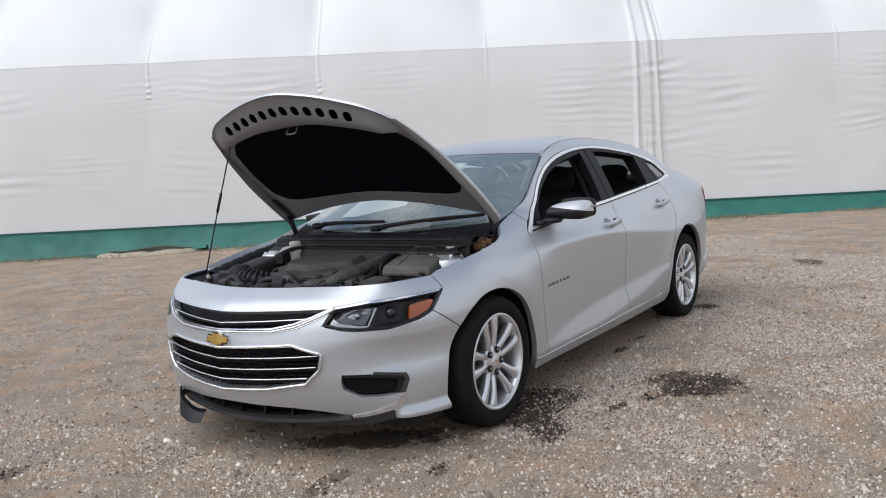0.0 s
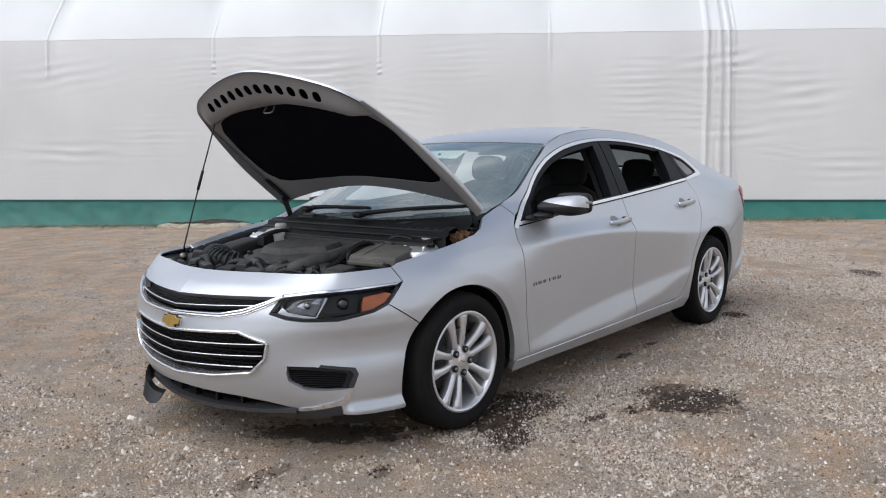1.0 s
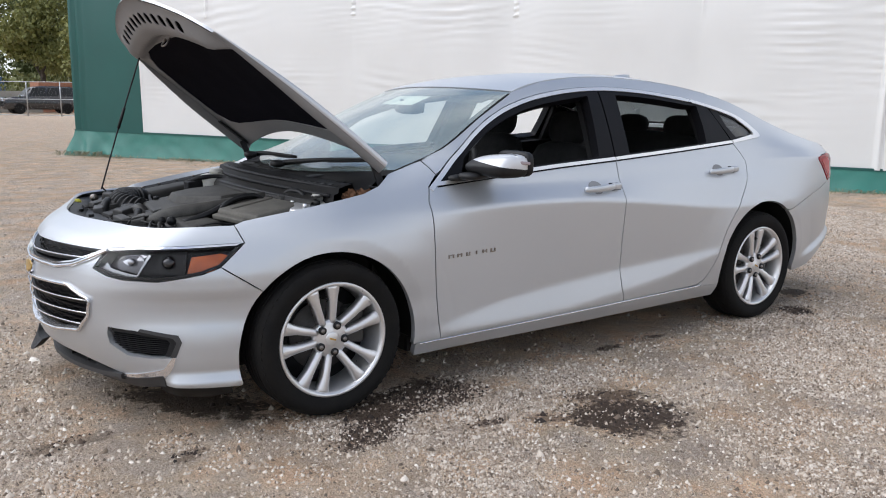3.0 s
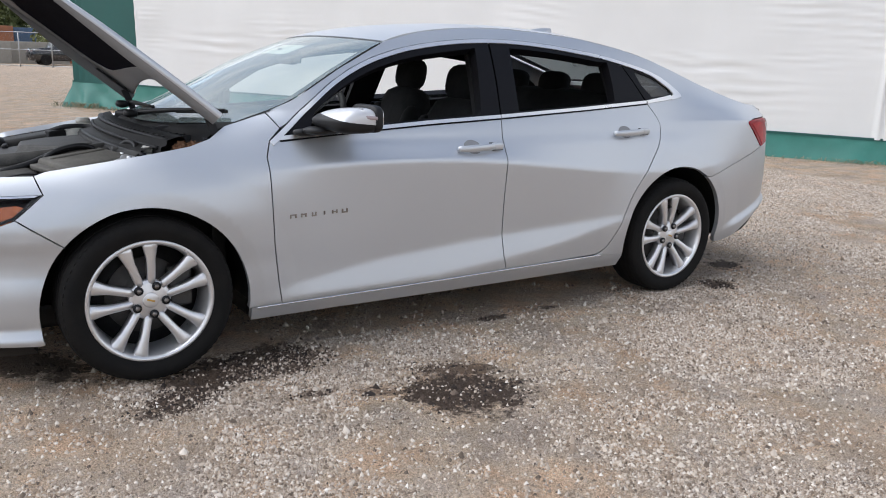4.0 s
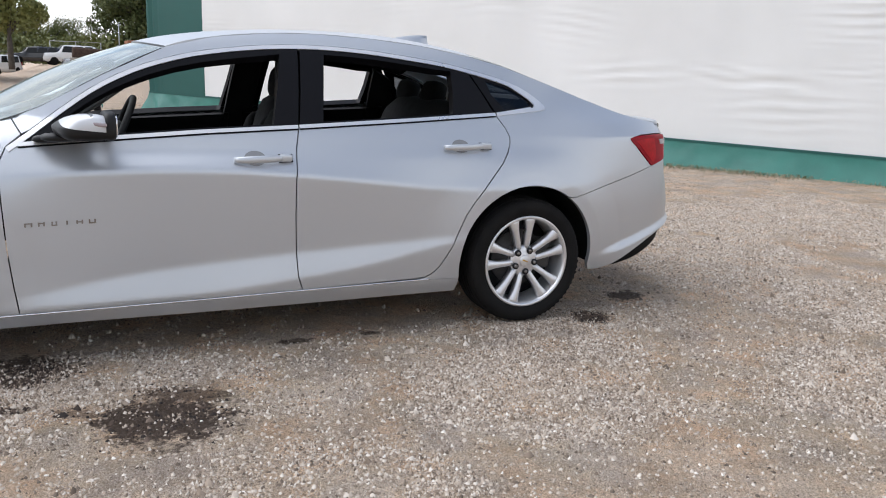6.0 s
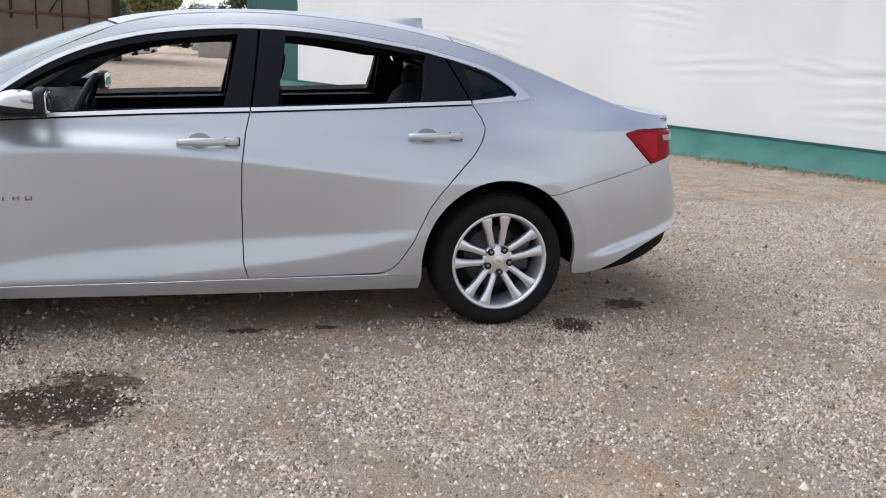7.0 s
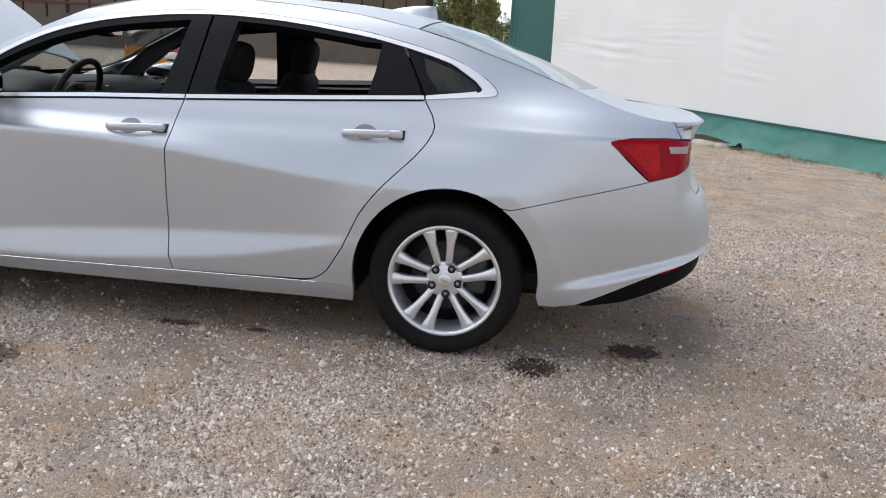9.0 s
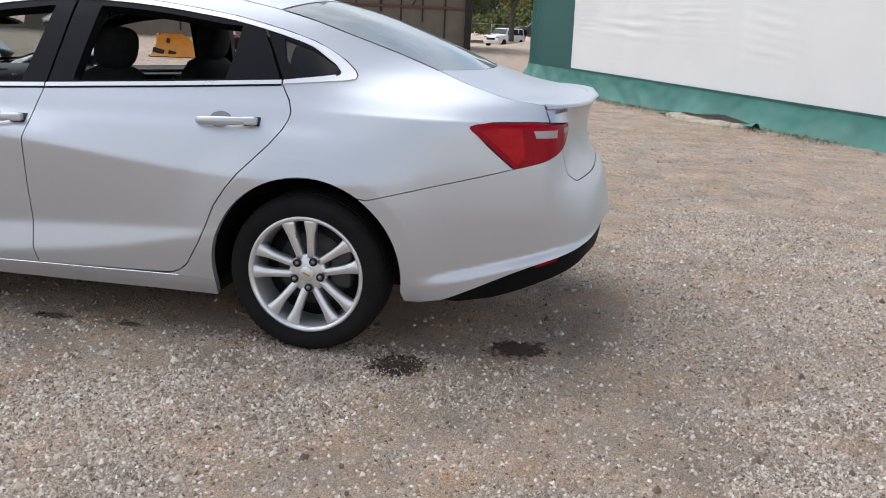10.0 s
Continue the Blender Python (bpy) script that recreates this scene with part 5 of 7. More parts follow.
wheel = wheel_parts()
for wx, sy, wz in ((0, -1, .321), (2.829, -1, .323), (0, 1, .321), (2.829, 1, .323)):
    turn_ = pose(wx, .797 * sy, wz - .0, 0, 0 if wx == 0 else 3, 0 if sy < 0 else 180)
    if (wx, sy) == (0, -1):
        wheel.matrix_basis = turn_
        wheel.parent = car
    else:
        copy_thing(wheel, turn_)
for o in bpy.data.objects:
    if o.name.startswith("wheel") and o.parent is None:
        o.parent = car
tagged(wheel, "silver ten-spoke alloy wheel with a worn black tyre")
for wx, cz in ((0, .30), (2.829, .335)):
    for side in (1, -1):
        bm = bmesh.new()
        v0 = []
        for a in np.linspace(-6, 186, 30):
            lx, lz = wx + .40 * math.cos(radians(a)), cz + .40 * math.sin(radians(a))
            y0 = max(-.885, float(shell(U_OF_X(lx), lz, -.02)[1]))
            ring_ = [bm.verts.new((lx, y * side, lz)) for y in (y0, -.75, -.54)]
            v0.append(ring_)
        for q, w in zip(v0, v0[1:]):
            for j in range(2):
                bm.faces.new((q[j], q[j + 1], w[j + 1], w[j]))
        bm.faces.new([r[2] for r in v0])
        part("wheel_liner", bm, BLACK, car)

# ---- underside and inner shell ----
bm = bmesh.new()
box(bm, (2.02, 1.62, .08), (1.41, 0, .215), bevel=.02)
box(bm, (.55, 1.05, .10), (-.42, 0, .20), bevel=.02)
# unseen slab added to keep light off the ground below the front end
box(bm, (.16, 1.34, .07), (-.47, 0, .185), bevel=.02)
box(bm, (.80, 1.05, .22), (2.85, 0, .30), bevel=.03)
box(bm, (.42, 1.1, .24), (3.50, 0, .43), bevel=.03)
box(bm, (.06, 1.36, .62), (.33, 0, .56), bevel=.01)
part("underbody", bm, BLACK, car, smooth_=False)

# ---- engine bay ----
def blob(bm, size, at, rot=(0, 0, 0), p=3.0, nu=20, nv=12):
    """A rounded-box lump (superellipsoid)."""
    g = bmesh.ops.create_uvsphere(bm, u_segments=nu, v_segments=nv, radius=1)
    for v in g["verts"]:
        c = v.co
        k = (abs(c.x)**p + abs(c.y)**p + abs(c.z)**p)**(-1 / p)
        v.co = c * k
    bmesh.ops.transform(bm, matrix=pose(*at, *rot) @ Matrix.Diagonal((*[s / 2 for s in size], 1)), verts=g["verts"])
    return bm


bay = new("engine_bay")
bay.parent = car
tagged(bay, "dusty engine bay with black covers, hoses and reservoirs")
for side in (1, -1):
    bm = bmesh.new()
    vs = []
    for u in np.linspace(1.12, 1.86, 12):
        zt = float(np.interp(u, [1.13, 1.41, 1.692, 1.86], [.795, .84, .885, .945]))
        a = shell(u, zt, -.012)
        vs.append([bm.verts.new((a[0], a[1] * side, a[2] - .012)), bm.verts.new((a[0] + .01, (a[1] + .05) * side, a[2] - .02)), bm.verts.new((a[0] + .01, (a[1] + .075) * side, a[2] - .06)), bm.verts.new((a[0] + .01, (a[1] + .13) * side, .45))])
    for q, w in zip(vs, vs[1:]):
        for j in range(3):
            bm.faces.new((q[j], q[j + 1], w[j + 1], w[j]) if side > 0 else (w[j], w[j + 1], q[j + 1], q[j]))
    part("inner_fender", bm, BLACK, bay)
PALEGREY = mat("pale_grey_plastic", (.055, .054, .052), .6, var=.15, scale=20)
DUSTCOVER = mat("dust_covered_plastic", (.016, .0155, .015), .6, spec=.35, var=.2, scale=16, other=(.085, .081, .073), bump=.0008, bscale=180)
# radiator support along the front edge
us = np.linspace(-1.12, 1.12, 40)
v, f = [], []
for u in us:
    e = shell(u, .788, -.004)
    g2 = shell(u, .788, -.07)
    for q in ((e[0], e[1], .772), (e[0] + .3 * (g2[0] - e[0]), e[1] + .3 * (g2[1] - e[1]), .766), (g2[0], g2[1], .752), (g2[0] + .02, g2[1], .66)):
        v.append(q)
for k in range(len(us) - 1):
    for j in range(3):
        a = k * 4 + j
        f.append((a, a + 1, a + 5, a + 4))
part("radiator_support", (v, f), BLACK, bay)
bm = bmesh.new()
box(bm, (.10, .86, .05), (-.68, 0, .725), bevel=.012)
box(bm, (.06, .95, .35), (-.64, 0, .55), bevel=.01)
for y in (-.42, -.2, .0, .2, .42):
    cyl(bm, .011, .012, (-.70, y, .764), n=10)
part("radiator", bm, BLACK, bay, smooth_=False)
bm = bmesh.new()
box(bm, (.95, 1.28, .04), (-.25, 0, .50), bevel=.01)
box(bm, (.62, .74, .22), (-.28, .02, .60), bevel=.03)
part("engine_block", bm, mat("oily_dark_metal", (.012, .0115, .011), .6, .4, var=.3, scale=14, bump=.004, bscale=60), bay)
# moulded engine cover: a slab with a stepped outline and a raised middle
def slab(bm, poly, z0, slope, thick, bevel, shrink=.94):
    """A plate over an (x, y) outline; its top rises by slope towards the rear and is a little smaller than its foot."""
    c = np.mean(poly, 0)
    top = [bm.verts.new((c[0] + (x - c[0]) * shrink, c[1] + (y - c[1]) * shrink, z0 + slope * x)) for x, y in poly]
    low = [bm.verts.new((x, y, z0 + slope * x - thick)) for x, y in poly]
    n_ = len(poly)
    fs = [bm.faces.new(top), bm.faces.new(low[::-1])] + [bm.faces.new((low[i], low[(i + 1) % n_], top[(i + 1) % n_], top[i])) for i in range(n_)]
    bmesh.ops.recalc_face_normals(bm, faces=fs)
    bmesh.ops.bevel(bm, geom=[e for e in {e for v in top for e in v.link_edges}], offset=bevel, segments=2, affect="EDGES", profile=.6)
    return bm


bm = slab(bmesh.new(), [(-.47, -.02), (-.44, .22), (-.27, .33), (.06, .35), (.10, .18), (.03, -.24), (-.20, -.28), (-.38, -.30), (-.49, -.22)][::-1], .818, .075, .09, .012)
slab(bm, [(-.34, .02), (-.32, .20), (-.20, .27), (.02, .28), (.05, .14), (.0, -.14), (-.18, -.18)][::-1], .845, .06, .04, .008, .88)
cover_ = part("engine_cover", bm, DUSTCOVER, bay, "dusty black moulded engine cover", smooth_=False)
bm = bmesh.new()
box(bm, (.40, .20, .13), (-.26, .50, .752), (0, -8, 6), .04, .88, 3)
part("air_cleaner_box", bm, DUSTY, bay, "black air cleaner box")
bm = bmesh.new()
path = spline([(-.36, .44, .765), (-.45, .40, .775), (-.49, .33, .77), (-.48, .25, .755), (-.42, .18, .735)], 8)
tube(bm, path[::6], [.055, .06, .058, .055, .05], 16)
bellows = part("intake_hose", bm, BLACK, bay, "ribbed black intake hose")
for i in range(3, 30, 2):
    bm = bmesh.new()
    d = Vector(path[i + 1] - path[i - 1]).normalized()
    g = bmesh.ops.create_cone(bm, cap_ends=True, segments=18, radius1=.064, radius2=.064, depth=.009)
    bmesh.ops.transform(bm, matrix=Matrix.Translation(path[i]) @ d.to_track_quat("Z", "Y").to_matrix().to_4x4(), verts=g["verts"])
    part("rib", bm, BLACK, bellows)
bm = bmesh.new()
box(bm, (.26, .25, .16), (-.16, -.53, .715), (0, -4, 8), .014, .95)
part("battery_box", bm, BLACK, bay)
bm = bmesh.new()
box(bm, (.28, .25, .04), (-.14, -.525, .812), (3, -6, 20), .010, .92)
box(bm, (.22, .02, .012), (-.16, -.47, .835), (3, -6, 20), .004)
box(bm, (.03, .18, .02), (-.29, -.56, .79), (3, -6, 20), .005)
part("fuse_box_lid", bm, mat("dusty_grey_plastic", (.07, .066, .058), .75, var=.15, scale=12, other=(.14, .13, .11)), bay, "dusty fuse box lid")
for y0, x0, w in ((-.28, -.46, .30), (-.44, -.40, .22)):
    bm = bmesh.new()
    box(bm, (.16, w, .05), (x0, y0, .755), (4, -6, 14), .014, .85)
    part("front_cover", bm, DUSTCOVER, bay)
bm = bmesh.new()
blob(bm, (.16, .14, .10), (.08, -.60, .80))
cyl(bm, .036, .03, (.09, -.60, .86), n=20, bevel=.006)
part("brake_reservoir", bm, TANK, bay, "milky brake fluid reservoir")
for side in (1, -1):
    bm = bmesh.new()
    lathe(bm, [(.0, .03), (.05, .03), (.06, .02), (.085, .015), (.095, 0), (.10, -.04), (.11, -.12)], 24, "z")
    bmesh.ops.translate(bm, vec=(.03, -.60 * side, .81 + (.0 if side > 0 else .01)), verts=bm.verts)
    for i in range(3):
        a = i * 2.09
        cyl(bm, .010, .02, (.03 + .07 * math.cos(a), -.60 * side + .07 * math.sin(a), .835), n=6)
    part("strut_tower", bm, ALLOY, bay, "bare metal strut tower")
bm = bmesh.new()
blob(bm, (.17, .15, .11), (.0, .43, .83))
cyl(bm, .034, .03, (.01, .43, .893), n=18, bevel=.005)
part("coolant_tank", bm, TANK, bay, "milky coolant tank")
bm = bmesh.new()
cyl(bm, .022, .03, (-.66, .50, .765), n=16, bevel=.005)
part("washer_cap", bm, YELLOWCAP, bay, "yellow washer filler cap")
for size_, at_ in (((.12, .16, .09), (-.55, .30, .735)), ((.10, .12, .08), (-.58, .08, .725)), ((.09, .16, .07), (-.52, -.1, .735))):
    part("pump_housing", box(bmesh.new(), size_, at_, (0, -6, 8), .014, .88), DUSTY, bay, smooth_=False)
bm = bmesh.new()
cyl(bm, .05, .05, (-.50, -.02, .755), (0, 70, 20), 20, bevel=.008)
part("pump_body", bm, CAST, bay)
rnd = random.Random(11)
for i in range(26):
    bm = bmesh.new()
    x0, y0 = rnd.uniform(-.60, .0), rnd.uniform(-.62, .55)
    x1, y1 = x0 + rnd.uniform(-.3, .3), y0 + rnd.uniform(-.35, .35)
    x1, y1 = min(max(x1, -.62), .05), min(max(y1, -.64), .6)
    z0 = rnd.uniform(.70, .775)
    tube(bm, [(x0, y0, z0 - .06), (x0 + .02, y0, z0 + .01), ((x0 + x1) / 2, (y0 + y1) / 2, z0 + rnd.uniform(.01, .05)), (x1, y1, z0 + .005), (x1, y1 + .02, z0 - .07)], rnd.choice((.005, .006, .008, .010)), 8)
    part("hose", bm, BLACK if i % 4 else DUSTY, bay)
for i in range(12):
    bm = bmesh.new()
    x0, y0 = rnd.uniform(-.62, -.34), rnd.uniform(-.55, .4)
    box(bm, (rnd.uniform(.03, .09), rnd.uniform(.04, .11), rnd.uniform(.04, .07)), (x0, y0, rnd.uniform(.70, .745)), (rnd.uniform(-12, 12), rnd.uniform(-12, 12), rnd.uniform(0, 90)), .007, .9)
    part("connector_block", bm, rnd.choice((BLACK, DUSTY, CAST)), bay, smooth_=False)
# slots and bolts of the engine cover, ducts, wires and clamps
for x_, y_, w_ in ((-.485, -.13, .07), (-.475, .06, .05), (-.40, .27, .05)):
    bm = bmesh.new()
    box(bm, (.03, w_, .035), (x_, y_, .768), (0, -10, 4), .004)
    part("cover_slot", bm, BLACK, cover_, smooth_=False)
for i in range(4):
    bm = bmesh.new()
    cyl(bm, .014, .014, (-.36 + .36 * (i % 2), -.20 + .42 * (i // 2), .798 + .027 * (i % 2)), n=12, bevel=.002)
    part("cover_bolt", bm, GREY, cover_)
for nm, pts, r_, m_ in (("air_duct", [(-.56, -.26, .72), (-.47, -.33, .785), (-.27, -.335, .805), (-.02, -.275, .825), (.06, -.12, .83)], .036, DUSTCOVER),
                        ("crossover_pipe", [(.02, .47, .835), (.08, .32, .85), (.10, .0, .86), (.07, -.34, .845), (.0, -.50, .82)], .017, GREY),
                        ("coolant_hose", [(-.54, .20, .70), (-.53, .13, .77), (-.50, .02, .775), (-.53, -.10, .765), (-.56, -.16, .70)], .018, BLACK),
                        ("coolant_hose", [(-.60, .42, .72), (-.55, .36, .775), (-.58, .26, .78), (-.62, .18, .72)], .020, BLACK),
                        ("coolant_hose", [(-.06, -.34, .78), (-.10, -.38, .85), (-.2, -.39, .845), (-.32, -.42, .80), (-.44, -.44, .77)], .013, BLACK),
                        ("coolant_hose", [(-.02, -.38, .80), (.03, -.42, .87), (.05, -.52, .87), (.03, -.58, .84)], .011, BLACK),
                        ("vent_pipe", [(-.16, .42, .84), (-.08, .38, .87), (.02, .36, .87), (.06, .26, .86)], .012, GREY)):
    part(nm, tube(bmesh.new(), pts, r_, 10), m_, bay)
for at_, sz_, rz_, m_ in (((-.60, .34, .765), (.07, .05, .03), 20, PALEGREY), ((-.62, .22, .755), (.05, .09, .03), -15, CAST), ((-.57, -.02, .768), (.08, .06, .035), 30, CAST), ((-.61, -.16, .755), (.05, .10, .03), 10, PALEGREY),
                          ((-.52, .43, .785), (.05, .07, .04), 40, CAST), ((-.58, -.30, .765), (.06, .09, .03), -20, DUSTCOVER), ((-.02, -.36, .815), (.07, .05, .05), 15, CAST), ((.0, -.44, .82), (.05, .06, .06), -10, PALEGREY),
                          ((-.47, -.18, .775), (.05, .05, .04), 0, CAST), ((-.12, .40, .83), (.09, .05, .04), 10, GREY)):
    bm = bmesh.new()
    box(bm, (sz_[0], sz_[1], sz_[2] * 1.3), at_, (6, -8, rz_), .006, .85)
    part("connector_block", bm, m_, bay, smooth_=False)
for i in range(34):
    bm = bmesh.new()
    x0, y0 = rnd.uniform(-.64, .02), rnd.uniform(-.66, .60)
    a_ = rnd.uniform(0, 6.28)
    pts = [np.array([x0, y0, rnd.uniform(.74, .77)])]
    for k in range(4):
        a_ += rnd.uniform(-.9, .9)
        p_ = pts[-1] + (math.cos(a_) * .07, math.sin(a_) * .07, rnd.uniform(-.012, .014))
        pts.append(np.array([min(max(p_[0], -.66), .03), min(max(p_[1], -.68), .62), min(max(p_[2], .72), .80)]))
    tube(bm, pts, rnd.choice((.003, .004, .006)), 6)
    part("wire_loom", bm, rnd.choice((BLACK, BLACK, GREY, DUSTY)), bay)
for i in range(16):
    bm = bmesh.new()
    cyl(bm, rnd.uniform(.012, .02), rnd.uniform(.008, .03), (rnd.uniform(-.62, -.02), rnd.uniform(-.6, .56), rnd.uniform(.745, .79)), (rnd.uniform(0, 90), rnd.uniform(0, 90), 0), 12, bevel=.002)
    part("hose_clamp" if i % 2 else "sensor_plug", bm, STEEL if i % 3 == 0 else BLACK, bay)
for side in (1, -1):
    for i in range(6):
        u = 1.2 + i * .1
        zt = float(np.interp(u, [1.13, 1.41, 1.692, 1.86], [.795, .84, .885, .945]))
        a = shell(u, zt, -.012)
        bm = bmesh.new()
        cyl(bm, .009, .008, (a[0] + .01, (a[1] + .035) * side, a[2] - .012), n=6)
        part("fender_bolt", bm, STEEL, bay)
bm = bmesh.new()
box(bm, (.16, .12, .05), (-.52, .50, .755), (0, -12, 20), .015, .8)
part("intake_duct", bm, BLACK, bay)
bm = bmesh.new()
box(bm, (.13, .20, .035), (-.60, -.42, .735), (0, -8, 24), .01, .9)
part("relay_cover", bm, BLACK, bay)
# battery cable loop and a pale one near the front
bm = bmesh.new()
tube(bm, [(-.05, -.42, .74), (-.08, -.40, .84), (-.16, -.40, .86), (-.27, -.42, .82), (-.30, -.44, .72)], .010, 8)
part("cable_bracket", bm, BLACK, bay)

COWLBLACK = mat("weathered_black_plastic", (.010, .010, .011), .65, spec=.15, var=.2, scale=14, other=(.022, .021, .020), bump=.0008, bscale=220)
# cowl below the windshield
v, f = [], []
NV = 31
for i, vv in enumerate(np.linspace(-.97, .97, NV)):
    b0 = Top(-.004)(np.array([[.0, vv * .7]]))[0]
    y = b0[1]
    k_ = (y / .72)**2
    for q in ((b0[0], y, b0[2] - .004), (b0[0] - .06, y, b0[2] - .03), (.19 + .08 * k_, y, .895), (.135 + .08 * k_, y, .888), (.115 + .08 * k_, y, .932 - .012 * k_), (.085 + .08 * k_, y, .915), (.055 + .08 * k_, y, .905), (.05 + .08 * k_, y, .885), (.02 + .09 * k_, y, .878), (.015 + .09 * k_, y, .80)):
        v.append(q)
for i in range(NV - 1):
    for j in range(9):
        a = i * 10 + j
        f.append((a, a + 1, a + 11, a + 10))
cowl = part("cowl_panel", (v, f), COWLBLACK, car, "dark plastic cowl panel with a ribbed front edge")
for x_, z_, r_ in ((.06, .912, .009), (.022, .884, .008), (-.03, .855, .012)):
    bm = bmesh.new()
    tube(bm, [(x_ + .085 * (y / .72)**2, y, z_ - .01 * (y / .72)**2) for y in np.linspace(-.68, .68, 9)], r_, 8)
    part("cowl_seal", bm, GREY if r_ < .01 else BLACK, cowl)
bm = bmesh.new()
for i, y in enumerate(np.linspace(-.66, .66, 22)):
    k_ = (y / .72)**2
    q = [bm.verts.new((x_ + .085 * k_, y, z_)) for x_, z_ in ((.02, .874), (-.03, .862), (-.05, .845), (-.05, .79))]
    if i:
        for j in range(3):
            bm.faces.new((last_[j], last_[j + 1], q[j + 1], q[j]))
    last_ = q
part("cowl_shelf", bm, DUSTY, cowl)
for i in range(26):
    y = -.60 + i * .048
    k_ = (y / .72)**2
    bm = bmesh.new()
    box(bm, (.06, .008, .02), (.165 + .08 * k_, y, .902), (0, -9, 0))
    part("cowl_slat", bm, GREY, cowl, smooth_=False)
# lumps in the trough behind the cowl's front bar, and dusty covers low in the bay
for size_, at_, rot_, m_ in (((.10, .16, .05), (.185, .14, .915), (0, -10, 12), DUSTY), ((.09, .10, .045), (.19, -.36, .91), (0, -8, -10), GREY), ((.07, .22, .03), (.20, -.10, .912), (0, -14, 0), DUSTY), ((.08, .12, .05), (.22, .44, .92), (0, -6, 20), BLACK)):
    bm = bmesh.new()
    box(bm, size_, at_, rot_, .012, .85)
    part("trough_cover", bm, m_, cowl, smooth_=False)
for y in np.arange(-.62, .63, .052):
    bm = bmesh.new()
    k_ = (y / .72)**2
    box(bm, (.02, .03, .004), (.07 + .08 * k_, y, .913), (0, -12, 0))
    part("cowl_clip", bm, BLACK, cowl, smooth_=False)
for y0, y1, dx in ((-.10, -.62, 0), (.40, -.06, .0)):
    bm = bmesh.new()

    def on_glass(y, k):
        e = Top(.010)(np.array([[k * .25, 0.0], [k * .25, .7]]))
        vv = y / e[1][1] * 1.0
        return Top(.016)(np.array([[k * .25, vv * .7]]))[0]
    a = on_glass(y0, .02)
    mid_, b = on_glass((y0 + y1) / 2, .16), on_glass(y1, .2)
    tube(bm, [a + (-.06, .02, .0), a + (0, 0, .012), mid_ + (0, 0, .012), b + (0, 0, .01)], [.016, .013, .009, .006], 8)
    part("wiper_arm", bm, BLACK, car)
    bm = bmesh.new()
    pts = [on_glass(yy, kk) for yy, kk in zip(np.linspace(y0 * .55 + y1 * .45, y1 * 1.0 - .12 * 0, 6), np.linspace(.19, .24, 6))]
    tube(bm, pts, .008, 6)
    part("wiper_blade", bm, BLACK, car)
    bm = bmesh.new()
    blob(bm, (.06, .07, .035), a + (-.05, .02, .006))
    part("wiper_pivot", bm, BLACK, car)
# dry leaves caught in the corner by the hinge
bm = bmesh.new()
for i in range(110):
    p = (rnd.uniform(.16, .26), rnd.uniform(-.76, -.69), rnd.uniform(.85, .89))
    g = bmesh.ops.create_grid(bm, x_segments=1, y_segments=1, size=rnd.uniform(.007, .015))
    bmesh.ops.transform(bm, matrix=pose(*p, rnd.uniform(0, 180), rnd.uniform(0, 180), rnd.uniform(0, 180)), verts=g["verts"])
tagged(part("dry_leaves", bm, COPPER, label="clump of dry brown leaves caught beside the hood hinge", smooth_=False), category="leaves", kind="stuff")

# ---- cabin ----
def seat(name, y, x, w=.50, label="", drop=0.0):
    s = new(name)
    s.parent = car
    s.location.z = -drop
    bm = bmesh.new()
    blob(bm, (.54, w, .17), (x, y, .50), (0, -6, 0), 4)
    for k in (-1, 1):
        blob(bm, (.50, .10, .16), (x, y + k * (w / 2 - .045), .54), (0, -6, 0), 3)
    part("seat_cushion", bm, CLOTH, s)
    bm = bmesh.new()
    blob(bm, (.16, w, .66), (x + .30, y, .80), (0, 14, 0), 4)
    for k in (-1, 1):
        blob(bm, (.14, .10, .50), (x + .24, y + k * (w / 2 - .05), .78), (0, 14, 0), 3)
    part("backrest", bm, CLOTH, s)
    bm = bmesh.new()
    blob(bm, (.11, .27, .19), (x + .39, y, 1.20), (0, 10, 0), 3)
    part("headrest", bm, CLOTH, s)
    for k in (-.06, .06):
        bm = bmesh.new()
        cyl(bm, .006, .12, (x + .375, y + k, 1.09), (0, 12, 0), 8)
        part("headrest_post", bm, STEEL, s)
    return tagged(s, label)


seat("front_seat", -.37, 1.35, label="black cloth driver seat with its headrest pushed down", drop=.07)
seat("front_seat", .37, 1.46, label="black cloth front seat with a headrest", drop=.045)
bench = new("rear_bench")
bench.parent = car
tagged(bench, "black cloth rear bench")
bm = bmesh.new()
blob(bm, (.52, 1.28, .18), (2.18, 0, .52), (0, -5, 0), 5, 32)
part("seat_cushion", bm, CLOTH, bench)
bm = bmesh.new()
blob(bm, (.18, 1.26, .62), (2.56, 0, .80), (0, 22, 0), 5, 32)
part("backrest", bm, CLOTH, bench)
for y in (-.40, 0, .40):
    bm = bmesh.new()
    blob(bm, (.10, .25, .14), (2.66, y, 1.13), (0, 15, 0), 3)
    part("headrest", bm, CLOTH, bench)
bm = bmesh.new()
box(bm, (.62, 1.2, .03), (2.98, 0, 1.04), (0, 4, 0), .01)
part("parcel_shelf", bm, TRIM, car)
